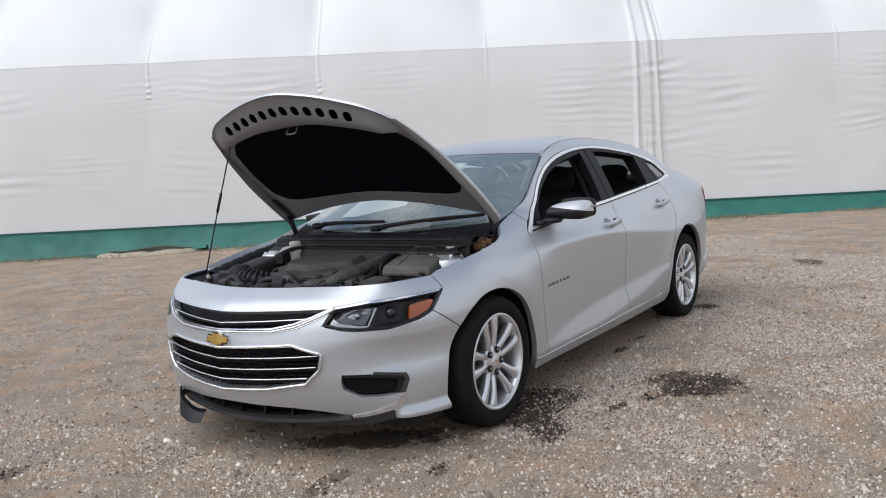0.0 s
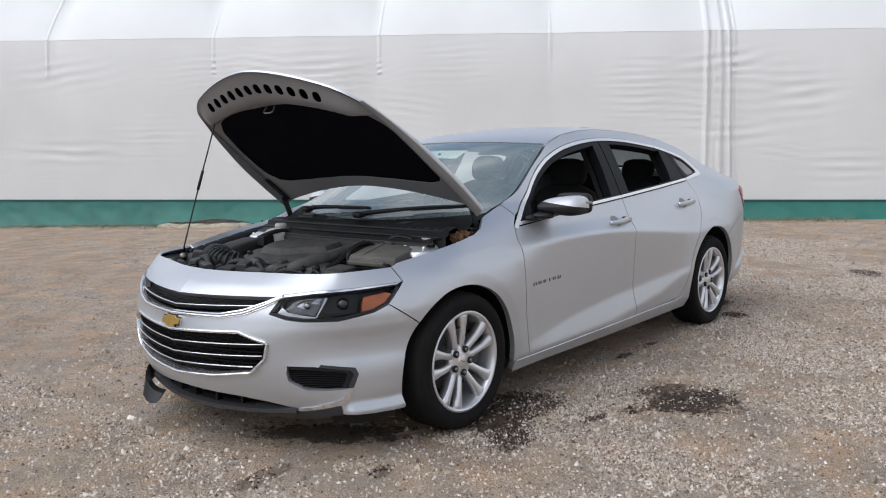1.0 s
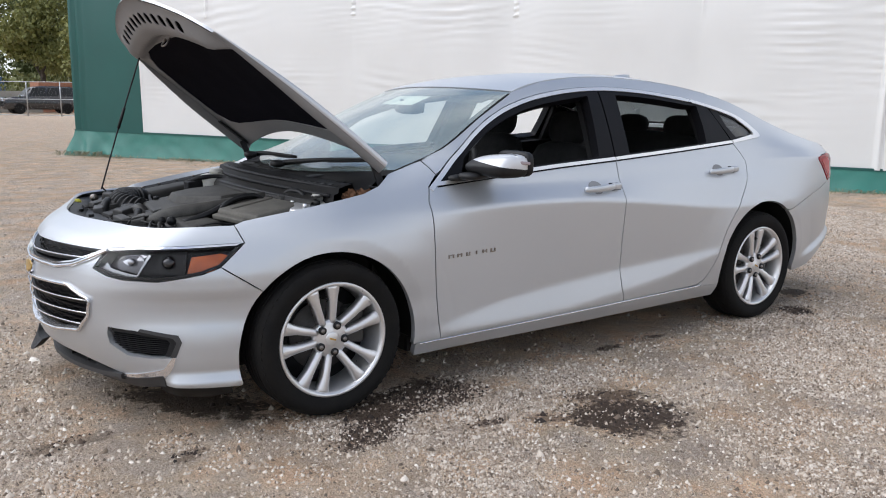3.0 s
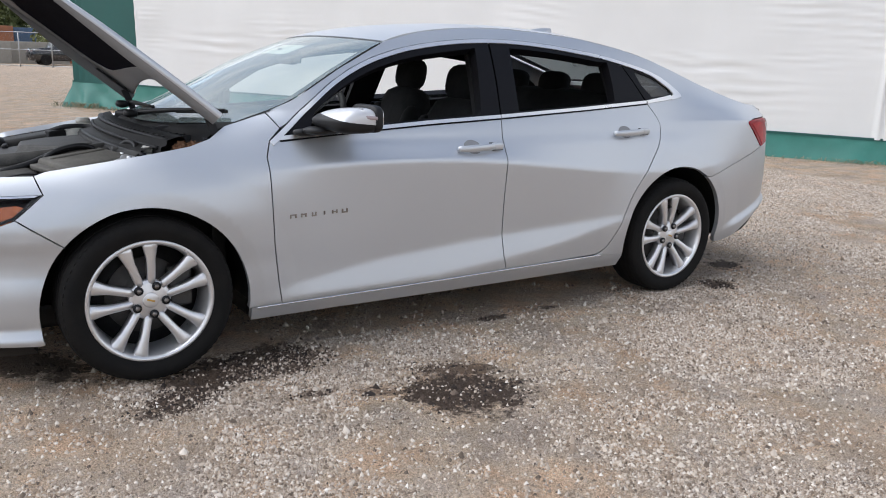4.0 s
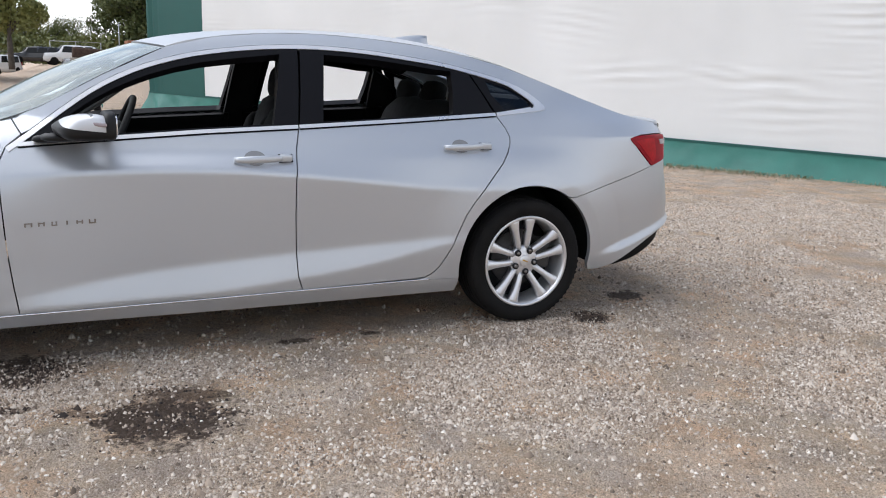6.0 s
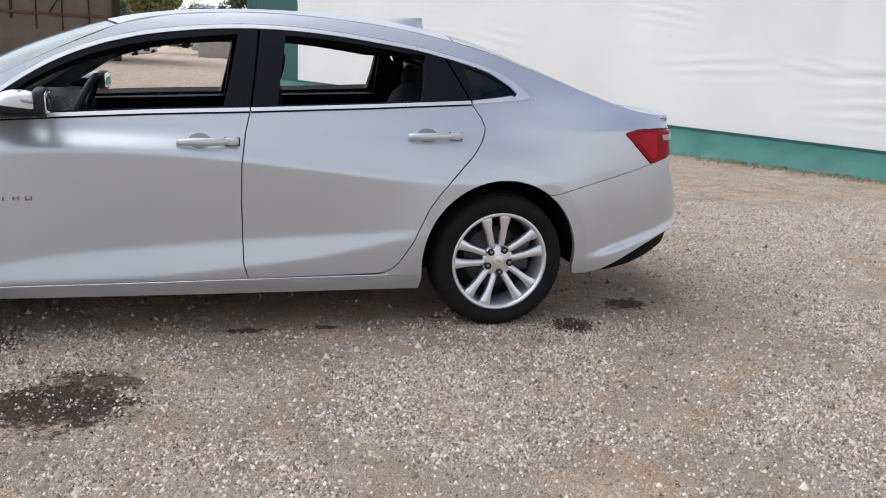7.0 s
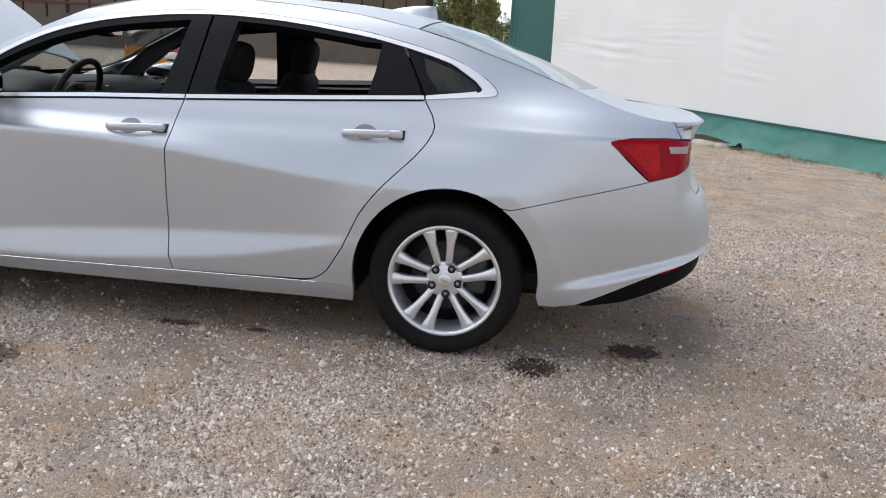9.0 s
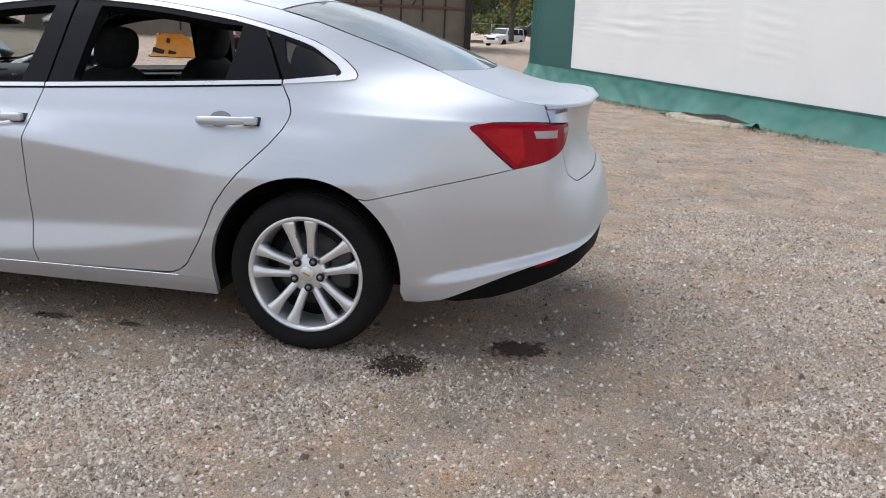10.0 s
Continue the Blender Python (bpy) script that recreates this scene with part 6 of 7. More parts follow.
# dashboard
v, f = [], []
prof = [(.36, .95), (.48, .975), (.66, .985), (.78, .965), (.83, .93), (.84, .88), (.82, .80), (.78, .72), (.76, .55)]
ys = np.linspace(-.72, .72, 25)
for y in ys:
    for j, (x, z) in enumerate(prof):
        hump = .035 * math.exp(-((y + .37) / .17)**4) * (1 if 1 <= j <= 4 else 0)
        v.append((x + .10 * (y / .72)**2 * (1 if j < 3 else .3), y, z + hump - .02 * (y / .72)**2))
kk = len(prof)
for i in range(len(ys) - 1):
    for j in range(kk - 1):
        a = i * kk + j
        f.append((a, a + kk, a + kk + 1, a + 1))
dash = part("dashboard", (v, f), TRIM, car, "dark grey dashboard")
bm = bmesh.new()
box(bm, (.02, .24, .14), (.80, 0.0, .90), (0, -18, 0), .01)
part("centre_screen", bm, SATIN, dash)
for y in (-.12, .12):
    part("vent_trim", box(bmesh.new(), (.012, .035, .12), (.835, y, .88), (0, -18, 0), .004), CHROME, dash)
bm = bmesh.new()
ringp = [(0, .185 * math.cos(a), .185 * math.sin(a)) for a in np.linspace(0, 2 * math.pi, 40)]
tube(bm, ringp, .0155, 10)
blob(bm, (.05, .15, .13), (-.01, 0, 0))
for a in (0, 180, 270):
    box(bm, (.02, .13, .032), (-.005, .11 * math.cos(radians(a)), .11 * math.sin(radians(a))), (a, 0, 0), .006)
bmesh.ops.transform(bm, matrix=pose(.93, -.37, .915, 0, 24, 0), verts=bm.verts)
part("steering_wheel", bm, TRIM, car, "dark three-spoke steering wheel")
bm = bmesh.new()
tube(bm, [(.93, -.37, .91), (.78, -.37, .84)], .045, 12)
tube(bm, [(.88, -.37, .90), (.87, -.56, .93)], .009, 8)
tube(bm, [(.88, -.37, .90), (.87, -.19, .93)], .009, 8)
part("steering_column", bm, TRIM, car)
bm = bmesh.new()
box(bm, (.95, .24, .30), (1.15, 0, .45), (0, -4, 0), .03)
part("centre_console", bm, TRIM, car)
for side in (1, -1):
    # inside of the doors and pillars
    tr = panel("door_trim", [(2.06, .30), (3.12, .30), (3.12, .965), (2.06, .90)], Shell(-.085), TRIM, car, thick=.02, h=.06, side=side)
    panel("door_trim", [(3.2, .30), (3.75, .30), (3.95, .6), (4.12, .98), (4.1, 1.02), (3.2, .97)], Shell(-.085), TRIM, car, thick=.02, h=.06, side=side)
    panel("pillar_trim", [(2.08, .97), (2.30, 1.14), (2.60, 1.285), (2.62, 1.27), (2.35, 1.08), (2.12, .94)], Shell(-.05), HEADLINER, car, thick=.03, gap=-.01, h=.05, side=side)
    panel("pillar_trim", [(3.02, .60), (3.30, .60), (3.26, .98), (3.30, 1.33), (3.14, 1.33), (3.09, .98)], Shell(-.075), TRIM, car, thick=.03, gap=0, h=.05, side=side)
    panel("pillar_trim", [(3.99, .9), (4.5, .95), (4.55, 1.10), (4.45, 1.15), (4.2, 1.07), (4.12, 1.2), (4.0, 1.26)], Shell(-.06), TRIM, car, thick=.03, gap=0, h=.05, side=side)
    panel("roof_rail_trim", [(2.6, 1.285), (3.1, 1.33), (3.8, 1.31), (4.2, 1.24), (4.25, 1.28), (3.85, 1.36), (3.1, 1.385), (2.65, 1.32)], Shell(-.035), TRIM, car, thick=.03, gap=0, h=.05, side=side)
panel("headliner", rect(3.05, 9, -.93, .93), Top(-.045), HEADLINER, car, h=.07, thick=0, gap=0)
bm = bmesh.new()
blob(bm, (.05, .24, .075), (.91, -.02, 1.235), (0, 10, 0), 3.5)
tube(bm, [(.91, -.02, 1.245), (.86, -.02, 1.268)], .012, 8)
mir = part("rear_view_mirror", bm, TRIM, car)
bm = bmesh.new()
box(bm, (.004, .21, .055), (.938, -.02, 1.233), (0, 10, 0), .002)
part("mirror_glass", bm, CHROME, mir)
for side in (1, -1):
    bm = bmesh.new()
    box(bm, (.015, .30, .11), (1.10, -.32 * side, 1.285), (0, 72, 0), .006)
    part("sun_visor", bm, HEADLINER, car)
# notes stuck behind the windshield
PAPER = mat("paper", (.75, .78, .68), .8, var=.05)
for k0, v0, w_, h_, nm in ((2.35, -.18, .09, .32, PAPER), (2.02, -.72, .07, .05, PAPER)):
    panel("paper_note", [(k0 * .25, v0 * .7), (k0 * .25 + w_, v0 * .7), (k0 * .25 + w_, v0 * .7 + h_), (k0 * .25, v0 * .7 + h_)], Top(-.02), nm, wsh, h=.05, thick=0, gap=0)

# ---- mirrors, handles, lettering, aerial ----
for side in (1, -1):
    door = [o for o in car.children if o.name.startswith("front_door")][0 if side > 0 else 1]
    mr = new("side_mirror")
    mr.parent = door
    tagged(mr, "door mirror with a bright cap and black lower shell")

    def shellform(p, lower):
        """The mirror housing: a rounded wedge, fuller towards its outer end."""
        g = bmesh.new()
        bmesh.ops.create_uvsphere(g, u_segments=36, v_segments=24, radius=1)
        for v_ in list(g.verts):
            c = v_.co
            k = (abs(c.x)**p + abs(c.y)**p + abs(c.z)**p)**(-1 / p)
            c = c * k
            t = (c.y + 1) / 2
            x = .80 + c.x * (.06 + .03 * t) - .085 * (1 - t)**1.3 + (.02 * t if c.x > 0 else .0)
            if c.x < 0:
                x += .045 * max(c.z, 0)
            y = -(.835 + .212 * t)
            up = .056 - .024 * (1 - t)**2
            z = .995 + (c.z * up if c.z > 0 else c.z * (.034 + .024 * t))
            v_.co = (x, y * side, z)
        bmesh.ops.bisect_plane(g, geom=g.verts[:] + g.edges[:] + g.faces[:], plane_co=(.8, -.95 * side, .999), plane_no=(.10, -.12 * side, 1) if not lower else (-.10, .12 * side, -1), clear_inner=True)
        bmesh.ops.bisect_plane(g, geom=g.verts[:] + g.edges[:] + g.faces[:], plane_co=(.876, 0, 1), plane_no=(1, 0, 0), clear_outer=True)
        bmesh.ops.recalc_face_normals(g, faces=g.faces)
        return g
    part("mirror_cap", shellform(3.4, False), mat("bright_silver_cap", (.62, .625, .64), .32, .25, var=.02, coat=.3), mr)
    part("lower_shell", shellform(3.4, True), BLACK, mr)
    bm = blob(bmesh.new(), (.05, .205, .112), (.878, -.945 * side, 1.002), (0, 0, 4 * side), 4.5, 28, 16)
    part("mirror_rim", bm, BLACK, mr)
    bm = blob(bmesh.new(), (.012, .178, .088), (.9, -.945 * side, 1.003), (0, 0, 4 * side), 4.5, 28, 16)
    part("mirror_glass", bm, CHROME, mr)
    bm = bmesh.new()
    box(bm, (.075, .012, .014), (.835, -1.043 * side, 1.012), (0, 6, -16 * side), .004)
    part("turn_signal", bm, CLEARLENS, mr)
    bm = bmesh.new()
    blob(bm, (.17, .11, .035), (.715, -.865 * side, .948), (0, 0, 20 * side), 3)
    blob(bm, (.12, .06, .03), (.66, -.83 * side, .938), (0, 0, 10 * side), 3)
    part("mirror_foot", bm, BLACK, mr)
    for nm, u0, z0, dr in (("front_door", 2.985, .857, None), ("rear_door", 3.98, .904, None)):
        dd = [o for o in car.children if o.name.startswith(nm)][0 if side > 0 else 1]
        hd = new("door_handle")
        hd.parent = dd
        us = np.linspace(u0 - .105, u0 + .115, 15)
        v, f = [], []
        for i, u in enumerate(us):
            t = i / 14
            bow_ = math.sin(math.pi * min(max(t, .02), .98))**.5
            c = np.array(shell(u, z0 + .008 * (t - .5), .008 + .030 * bow_))
            hh, dp = .0125 + .005 * math.sin(math.pi * t)**.6, .009
            nn_ = np.array(shell(u, z0, .02)) - np.array(shell(u, z0, .01))
            nn_ /= np.linalg.norm(nn_)
            for a in np.linspace(0, 2 * math.pi, 10, endpoint=False):
                q = c + nn_ * dp * math.cos(a) + np.array([0, 0, 1]) * hh * math.sin(a)
                v.append(q * (1, side, 1))
        for i in range(14):
            for j in range(10):
                a, b = i * 10 + j, i * 10 + (j + 1) % 10
                f.append((a, b, b + 10, a + 10) if side < 0 else (b, a, a + 10, b + 10))
        f += [tuple(range(10)), tuple(140 + j for j in range(10))]
        part("grip", (v, f), PAINT, hd)
        bm = bmesh.new()
        c = shell(u0 + .118, z0 + .004, .018)
        blob(bm, (.058, .03, .033), (c[0], c[1] * side, c[2]), (0, 0, 0), 5)
        part("lock_cap", bm, PAINT, hd)
        loop = [(u0 - .012 + .047 * math.cos(a), z0 + .002 + .030 * math.sin(a)) for a in np.linspace(0, 2 * math.pi, 24, endpoint=False)]
        for u1, u2 in ((.089, .152),):
            panel("gasket", [(u0 + u1, z0 - .0155), (u0 + u2, z0 - .0145), (u0 + u2 + .001, z0 + .0185), (u0 + u1, z0 + .0185)], Shell(.003), BLACK, hd, h=.02, thick=.004, gap=0, side=side)
        # flat darker disc stands in for the shaded hollow behind the grip
        panel("grip_recess", loop, Shell(.0015), UNDERPAINT, hd, h=.02, thick=.0, gap=0, side=side)


fdoor = [o for o in car.children if o.name.startswith("front_door")][0]
p0, p1 = np.array(shell(2.062, .598, .001)), np.array(shell(2.33, .606, .001))
dirx = Vector(p1 - p0).normalized()
up_ = Vector(np.array(shell(2.2, .63)) - np.array(shell(2.2, .59))).normalized()
out_ = dirx.cross(up_)
rot_ = Matrix((dirx, up_, out_)).transposed().to_4x4()
# six small bright marks in a row on the door
for i in range(6):
    q = shell(2.078 + i * .0465, .606 + i * .0016, .0015)
    bm = bmesh.new()
    w_ = (.030, .026, .022, .012, .026, .028)[i]
    for sx in (-1, 1):
        box(bm, (.006, .016, .006), (sx * (w_ / 2 - .0035) if w_ > .013 else 0, 0, 0), bevel=.001)
    if w_ > .013:
        box(bm, (w_, .005, .0055), (0, (.006, .004, -.007, 0, 0, -.007)[i], 0), bevel=.001)
    bmesh.ops.transform(bm, matrix=Matrix.Translation(q) @ rot_, verts=bm.verts)
    part("badge_mark", bm, STEEL, fdoor, smooth_=False)
bm = bmesh.new()
prof = [(2.38, .0), (2.43, .020), (2.50, .042), (2.56, .056), (2.605, .062), (2.618, .0)]
zc = lambda x: float(np.interp(x, [m_[0] for m_ in _mid], [m_[2] for m_ in _mid]))
v, f = [], []
for x, h_ in prof:
    b = zc(min(x, 2.6)) - .006
    wd = .034 if x < 2.6 else .02
    for y, z in ((-wd, b), (-wd * .45, b + h_ * .75), (-.004, b + h_ + .003), (.004, b + h_ + .003), (wd * .45, b + h_ * .75), (wd, b)):
        v.append((x, y, z))
for i in range(len(prof) - 1):
    for j in range(5):
        a = i * 6 + j
        f.append((a, a + 6, a + 7, a + 1))
f.append(tuple(range(30, 36)))
part("roof_aerial", (v, f), PAINT, car, "silver shark-fin aerial")
# small bright marks on the lid
lid = bmesh.new()
for i in range(6):
    c = shell(5.33 + i * .016, 1.003 + i * .001, .003)
    box(lid, (.010, .006, .012), tuple(c), (0, 0, 60))
part("trunk_lettering", lid, STEEL, deck, smooth_=False)

# ---- yard beyond: shed, fence, blocks, vehicles, trees ----
rnd = random.Random(5)
TAN = mat("weathered_tan_cladding", (.19, .155, .12), .8, var=.15, scale=1.5, other=(.135, .11, .086), bump=.003, bscale=12)
DARKWOOD = mat("dark_stained_timber", (.035, .026, .02), .8, var=.25, scale=3)
GIRT = mat("red_oxide_steel", (.16, .055, .04), .6, var=.2, scale=4)
FASCIA = mat("grey_roof_metal", (.20, .195, .19), .55, .2, var=.1)
CONCRETE = mat("grey_concrete", (.36, .34, .30), .9, var=.12, scale=2.5, bump=.006, bscale=30)
GALV = mat("galvanised_steel", (.42, .43, .44), .45, .8, var=.1, scale=10)
WHITEPAINT = mat("white_car_paint", (.75, .75, .74), .25, var=.02, coat=.6)
BLACKPAINT = mat("black_car_paint", (.015, .015, .018), .2, var=.1, coat=.8)
SILVERCAR = mat("far_silver_paint", (.40, .41, .42), .3, .6, var=.02, coat=.5)
DARKGLASS = mat("dark_window_glass", (.012, .014, .016), .25, spec=.3)
ORANGE = mat("faded_orange_paint", (.40, .16, .08), .6, var=.2, scale=3, other=(.28, .13, .08))
BLUE = mat("faded_blue_paint", (.12, .2, .34), .6, var=.2, scale=3)
YELLOWORANGE = mat("machine_orange_paint", (.62, .24, .02), .45, var=.15, scale=4)
REDPAINT = mat("machine_red_paint", (.33, .03, .025), .4, var=.15, scale=4)
BROWNSTUFF = mat("brown_load", (.09, .055, .04), .9, var=.3, scale=5, bump=.02, bscale=9)

# open-fronted shed
shed = tagged(new("storage_shed"), "long tan-clad storage shed with dark posts and overhanging roof", "shed")
A, B = Vector((-3.0, 39.5, 0)), Vector((-48.0, 33.0, 0))
along = (B - A).normalized()
yaw = math.degrees(math.atan2(along.y, along.x))
L = (B - A).length
M = Matrix.Translation(A) @ pose(0, 0, 0, 0, 0, yaw)
bm = bmesh.new()
box(bm, (L, .2, 4.7), (L / 2, .1, 2.35))
bmesh.ops.transform(bm, matrix=M, verts=bm.verts)
part("cladding", bm, TAN, shed, smooth_=False)
for i in range(int(L / 1.15)):
    x = .1 + i * 1.15 + rnd.uniform(-.1, .1)
    bm = bmesh.new()
    box(bm, (.07 if i % 4 else .13, .10, rnd.choice((4.4, 2.4, 1.9, 1.5))), (x, .22, 2.5), bevel=.01)
    bmesh.ops.transform(bm, matrix=M @ Matrix.Translation((0, -.0, 0)), verts=bm.verts)
    part("post", bm, DARKWOOD, shed, smooth_=False)
    if i % 5 == 2:
        bm = bmesh.new()
        tube(bm, [(x, .26, 3.0), (x + .55, .26, 2.1)], .03, 6)
        bmesh.ops.transform(bm, matrix=M, verts=bm.verts)
        part("brace", bm, DARKWOOD, shed)
bm = bmesh.new()
box(bm, (.35, .5, 4.7), (.1, .1, 2.35))
bmesh.ops.transform(bm, matrix=M, verts=bm.verts)
part("corner_post", bm, DARKWOOD, shed, smooth_=False)
bm = bmesh.new()
box(bm, (L, .10, .12), (L / 2, .25, 2.05))
bmesh.ops.transform(bm, matrix=M, verts=bm.verts)
part("girt", bm, GIRT, shed, smooth_=False)
bm = bmesh.new()
box(bm, (L + 2.0, 12.0, .10), (L / 2 - 1.0, -3.4, 4.9), (5, 0, 0))
bmesh.ops.transform(bm, matrix=M, verts=bm.verts)
part("roof", bm, FASCIA, shed, smooth_=False)
bm = bmesh.new()
box(bm, (L + 2.0, .06, .35), (L / 2 - 1.0, 2.6, 5.3))
bmesh.ops.transform(bm, matrix=M, verts=bm.verts)
part("fascia", bm, DARKWOOD, shed, smooth_=False)


def fence_run(a, b, h, step, label, rails=(0.15, 1.0), mesh=True):
    """A steel fence from a to b: posts, rails and a wire net of thin rods."""
    f = tagged(new("wire_fence"), label, "fence", "yard fences")
    a, b = Vector(a), Vector(b)
    n_ = max(1, round((b - a).length / step))
    for i in range(n_ + 1):
        bm = bmesh.new()
        p = a.lerp(b, i / n_)
        cyl(bm, .035, h, (p.x, p.y, p.z + h / 2), n=8)
        part("post", bm, GALV, f)
    for r in rails:
        bm = bmesh.new()
        tube(bm, [a + Vector((0, 0, h * r)), b + Vector((0, 0, h * r))], .025, 6)
        part("rail", bm, GALV, f)
    if mesh:
        bm = bmesh.new()
        d, up = (b - a), Vector((0, 0, h))
        m_ = int(d.length / .22)
        for i in range(m_):
            for s0, s1 in ((0, 1), (1, 0)):
                p, q = a + d * (i / m_) + up * s0, a + d * min(1, (i + 5) / m_) + up * s1
                w = Vector((0, 0, .0028))
                bm.faces.new([bm.verts.new(v) for v in (p - w, q - w, q + w, p + w)])
        tagged(part("wire_net", bm, GALV, f, smooth_=False), kind="stuff")
    return f


fence_run((3.2, 52.5, 0), (14.5, 44.5, 0), 2.0, 1.9, "galvanised steel yard gate with wire net", (.04, .5, 1.0))
fence_run((-1.5, 84.5, .5), (3.0, 84, .5), 2.1, 3.0, "chain-link boundary fence on steel posts", (1.0,))
fence_run((-30, 80, -.65), (-4.5, 80.5, -.65), 2.1, 3.0, "chain-link boundary fence on steel posts behind the shed", (1.0,))
bm = bmesh.new()
cyl(bm, .05, 4.0, (4.6, 82, 2.4), n=10)
tagged(part("light_pole", bm, GALV, label="thin galvanised pole behind the yard wall"), category="pole")


def block(x0, x1, y, h, label):
    bm = bmesh.new()
    box(bm, (x1 - x0, .8, h), ((x0 + x1) / 2, y, h / 2), bevel=.04)
    return tagged(part("concrete_block", bm, CONCRETE, label=label, smooth_=False), category="concrete block", group="concrete blocks")


block(.35, 2.75, 59.2, 1.15, "pale cast concrete block in the yard")
block(2.80, 5.2, 60.6, 1.5, "grey cast concrete block, part of a low wall")
block(5.25, 9.0, 61.5, 1.5, "long grey cast concrete block, part of a low wall")
bm = bmesh.new()
box(bm, (2.1, .9, .75), (1.55, 60.3, 1.45), (0, 3, 4), .12)
box(bm, (1.95, 1.0, 1.1), (1.55, 60.3, .55))
tagged(part("scrap_bin", bm, BROWNSTUFF, label="rusty brown scrap bin behind the concrete block"), category="bin")


def container(at, size, rz, m, label):
    c = tagged(new("shipping_container"), label, "container")
    bm = bmesh.new()
    box(bm, size, (0, 0, size[2] / 2), bevel=.03)
    part("box_body", bm, m, c, smooth_=False)
    for i in range(int(size[0] / .28)):
        bm = bmesh.new()
        box(bm, (.12, .05, size[2] - .3), (-size[0] / 2 + .2 + i * .28, -size[1] / 2 - .02, size[2] / 2))
        part("rib", bm, m, c, smooth_=False)
    c.matrix_world = pose(*at, 0, 0, rz)
    return c


container((6.5, 86, .35), (2.2, 6.0, 2.6), 0, ORANGE, "faded orange shipping container seen end-on")
container((8.6, 86.5, .35), (1.9, 6.0, 2.5), 0, BLUE, "faded blue shipping container seen end-on")
container((10.4, 63, .0), (3.2, 2.4, 2.2), 5, ORANGE, "faded orange shipping container behind the gate")


def vehicle(name, at, rz, length, width, height, m, label, kind="suv"):
    """A parked road vehicle: body lofted from side sections, glass, wheels and lamps."""
    c = tagged(new(name), label, "car", "parked vehicles")
    hood_z, belt = height * .56, height * .60
    if kind == "suv":
        prof = [(-.5, .38), (-.495, .52), (-.47, .58), (-.28, .62), (-.235, .65), (-.13, .96), (.05, 1.0), (.36, .985), (.43, .95), (.48, .64), (.5, .36)]
    else:
        prof = [(-.5, .36), (-.49, .50), (-.28, .58), (-.14, .64), (.0, .97), (.12, 1.0), (.24, .95), (.40, .70), (.49, .64), (.5, .36)]
    top = sorted({p[0]: p[1] for p in prof}.items())
    xs = np.linspace(-.5, .5, 29)
    v, f = [], []
    for x in xs:
        zt = float(np.interp(x, [t[0] for t in top], [t[1] for t in top])) * height
        pinch = 1 - .12 * max(0, abs(x) - .40) / .10
        cab = max(0.0, zt - belt)
        w = width / 2 * pinch
        for yy, zz in ((-.86, .16), (-1, .22), (-1, .40), (-.96, .60), (-.80 if cab > .1 else -.9, None), (0, "t")):
            z = zt if zz == "t" else (min(zt, height) - .02 if zz is None else min(zz * height, zt - .01))
            v.append((x * length, yy * w, z))
        for yy, zz in ((.80 if cab > .1 else .9, None), (.96, .60), (1, .40), (1, .22), (.86, .16)):
            z = min(zt, height) - .02 if zz is None else min(zz * height, zt - .01)
            v.append((x * length, yy * w, z))
    k = 11
    for i in range(len(xs) - 1):
        for j in range(k - 1):
            a = i * k + j
            f.append((a, a + k, a + k + 1, a + 1))
    f += [tuple(range(k)), tuple((len(xs) - 1) * k + j for j in range(k))[::-1]]
    body_ = part("body", (v, f), m, c)
    for sy in (-1, 1):
        for x0, x1 in ((-.15, .03), (.05, .21), (.23, .38)) if kind == "suv" else ((-.06, .09), (.11, .25)):
            bm = bmesh.new()
            q = [(x0 - .03, .63), (x1, .63), (x1, .93), (x0 + .02, .93)]
            bm.faces.new([bm.verts.new((a * length, sy * width / 2 * (.95 - .13 * (b - .6) / .35) + sy * .012, b * height)) for a, b in q])
            part("side_window", bm, DARKGLASS, c)
    for x0, z0, x1, z1 in ((-.225, .66, -.14, .93), (.44, .92, .475, .68)) if kind == "suv" else ((-.13, .66, -.02, .94), (.26, .92, .385, .73)):
        bm = bmesh.new()
        s0 = -.012 if x0 < 0 else .012
        bm.faces.new([bm.verts.new(((x + s0) * length, y * width / 2, z * height)) for x, y, z in ((x0, -.82, z0), (x0, .82, z0), (x1, .76, z1), (x1, -.76, z1))])
        part("windscreen", bm, DARKGLASS, c)
    for x in (-.31, .30):
        for sy in (-1, 1):
            bm = bmesh.new()
            r = .36 if kind == "suv" else .32
            lathe(bm, [(r * .55, -.1), (r * .95, -.11), (r, -.08), (r, .1)], 20)
            lathe(bm, [(0, -.09), (r * .5, -.1), (r * .58, -.08)], 20)
            bmesh.ops.translate(bm, vec=(x * length, sy * (width / 2 - .08), r), verts=bm.verts)
            part("wheel", bm, [RUBBER], c)
    for sy in (-1, 1):
        bm = bmesh.new()
        box(bm, (.06, .34, .14), (-.485 * length, sy * width * .36, .50 * height), bevel=.02)
        part("headlight", bm, CLEARLENS, c)
        bm = bmesh.new()
        box(bm, (.05, .16, .28), (.492 * length, sy * width * .40, .55 * height), bevel=.02)
        part("tail_light", bm, REDLENS, c)
    bm = bmesh.new()
    box(bm, (.05, width * .5, .2), (-.497 * length, 0, .40 * height), bevel=.02)
    part("grille", bm, BLACK, c)
    c.matrix_world = pose(*at, 0, 0, rz)
    return c


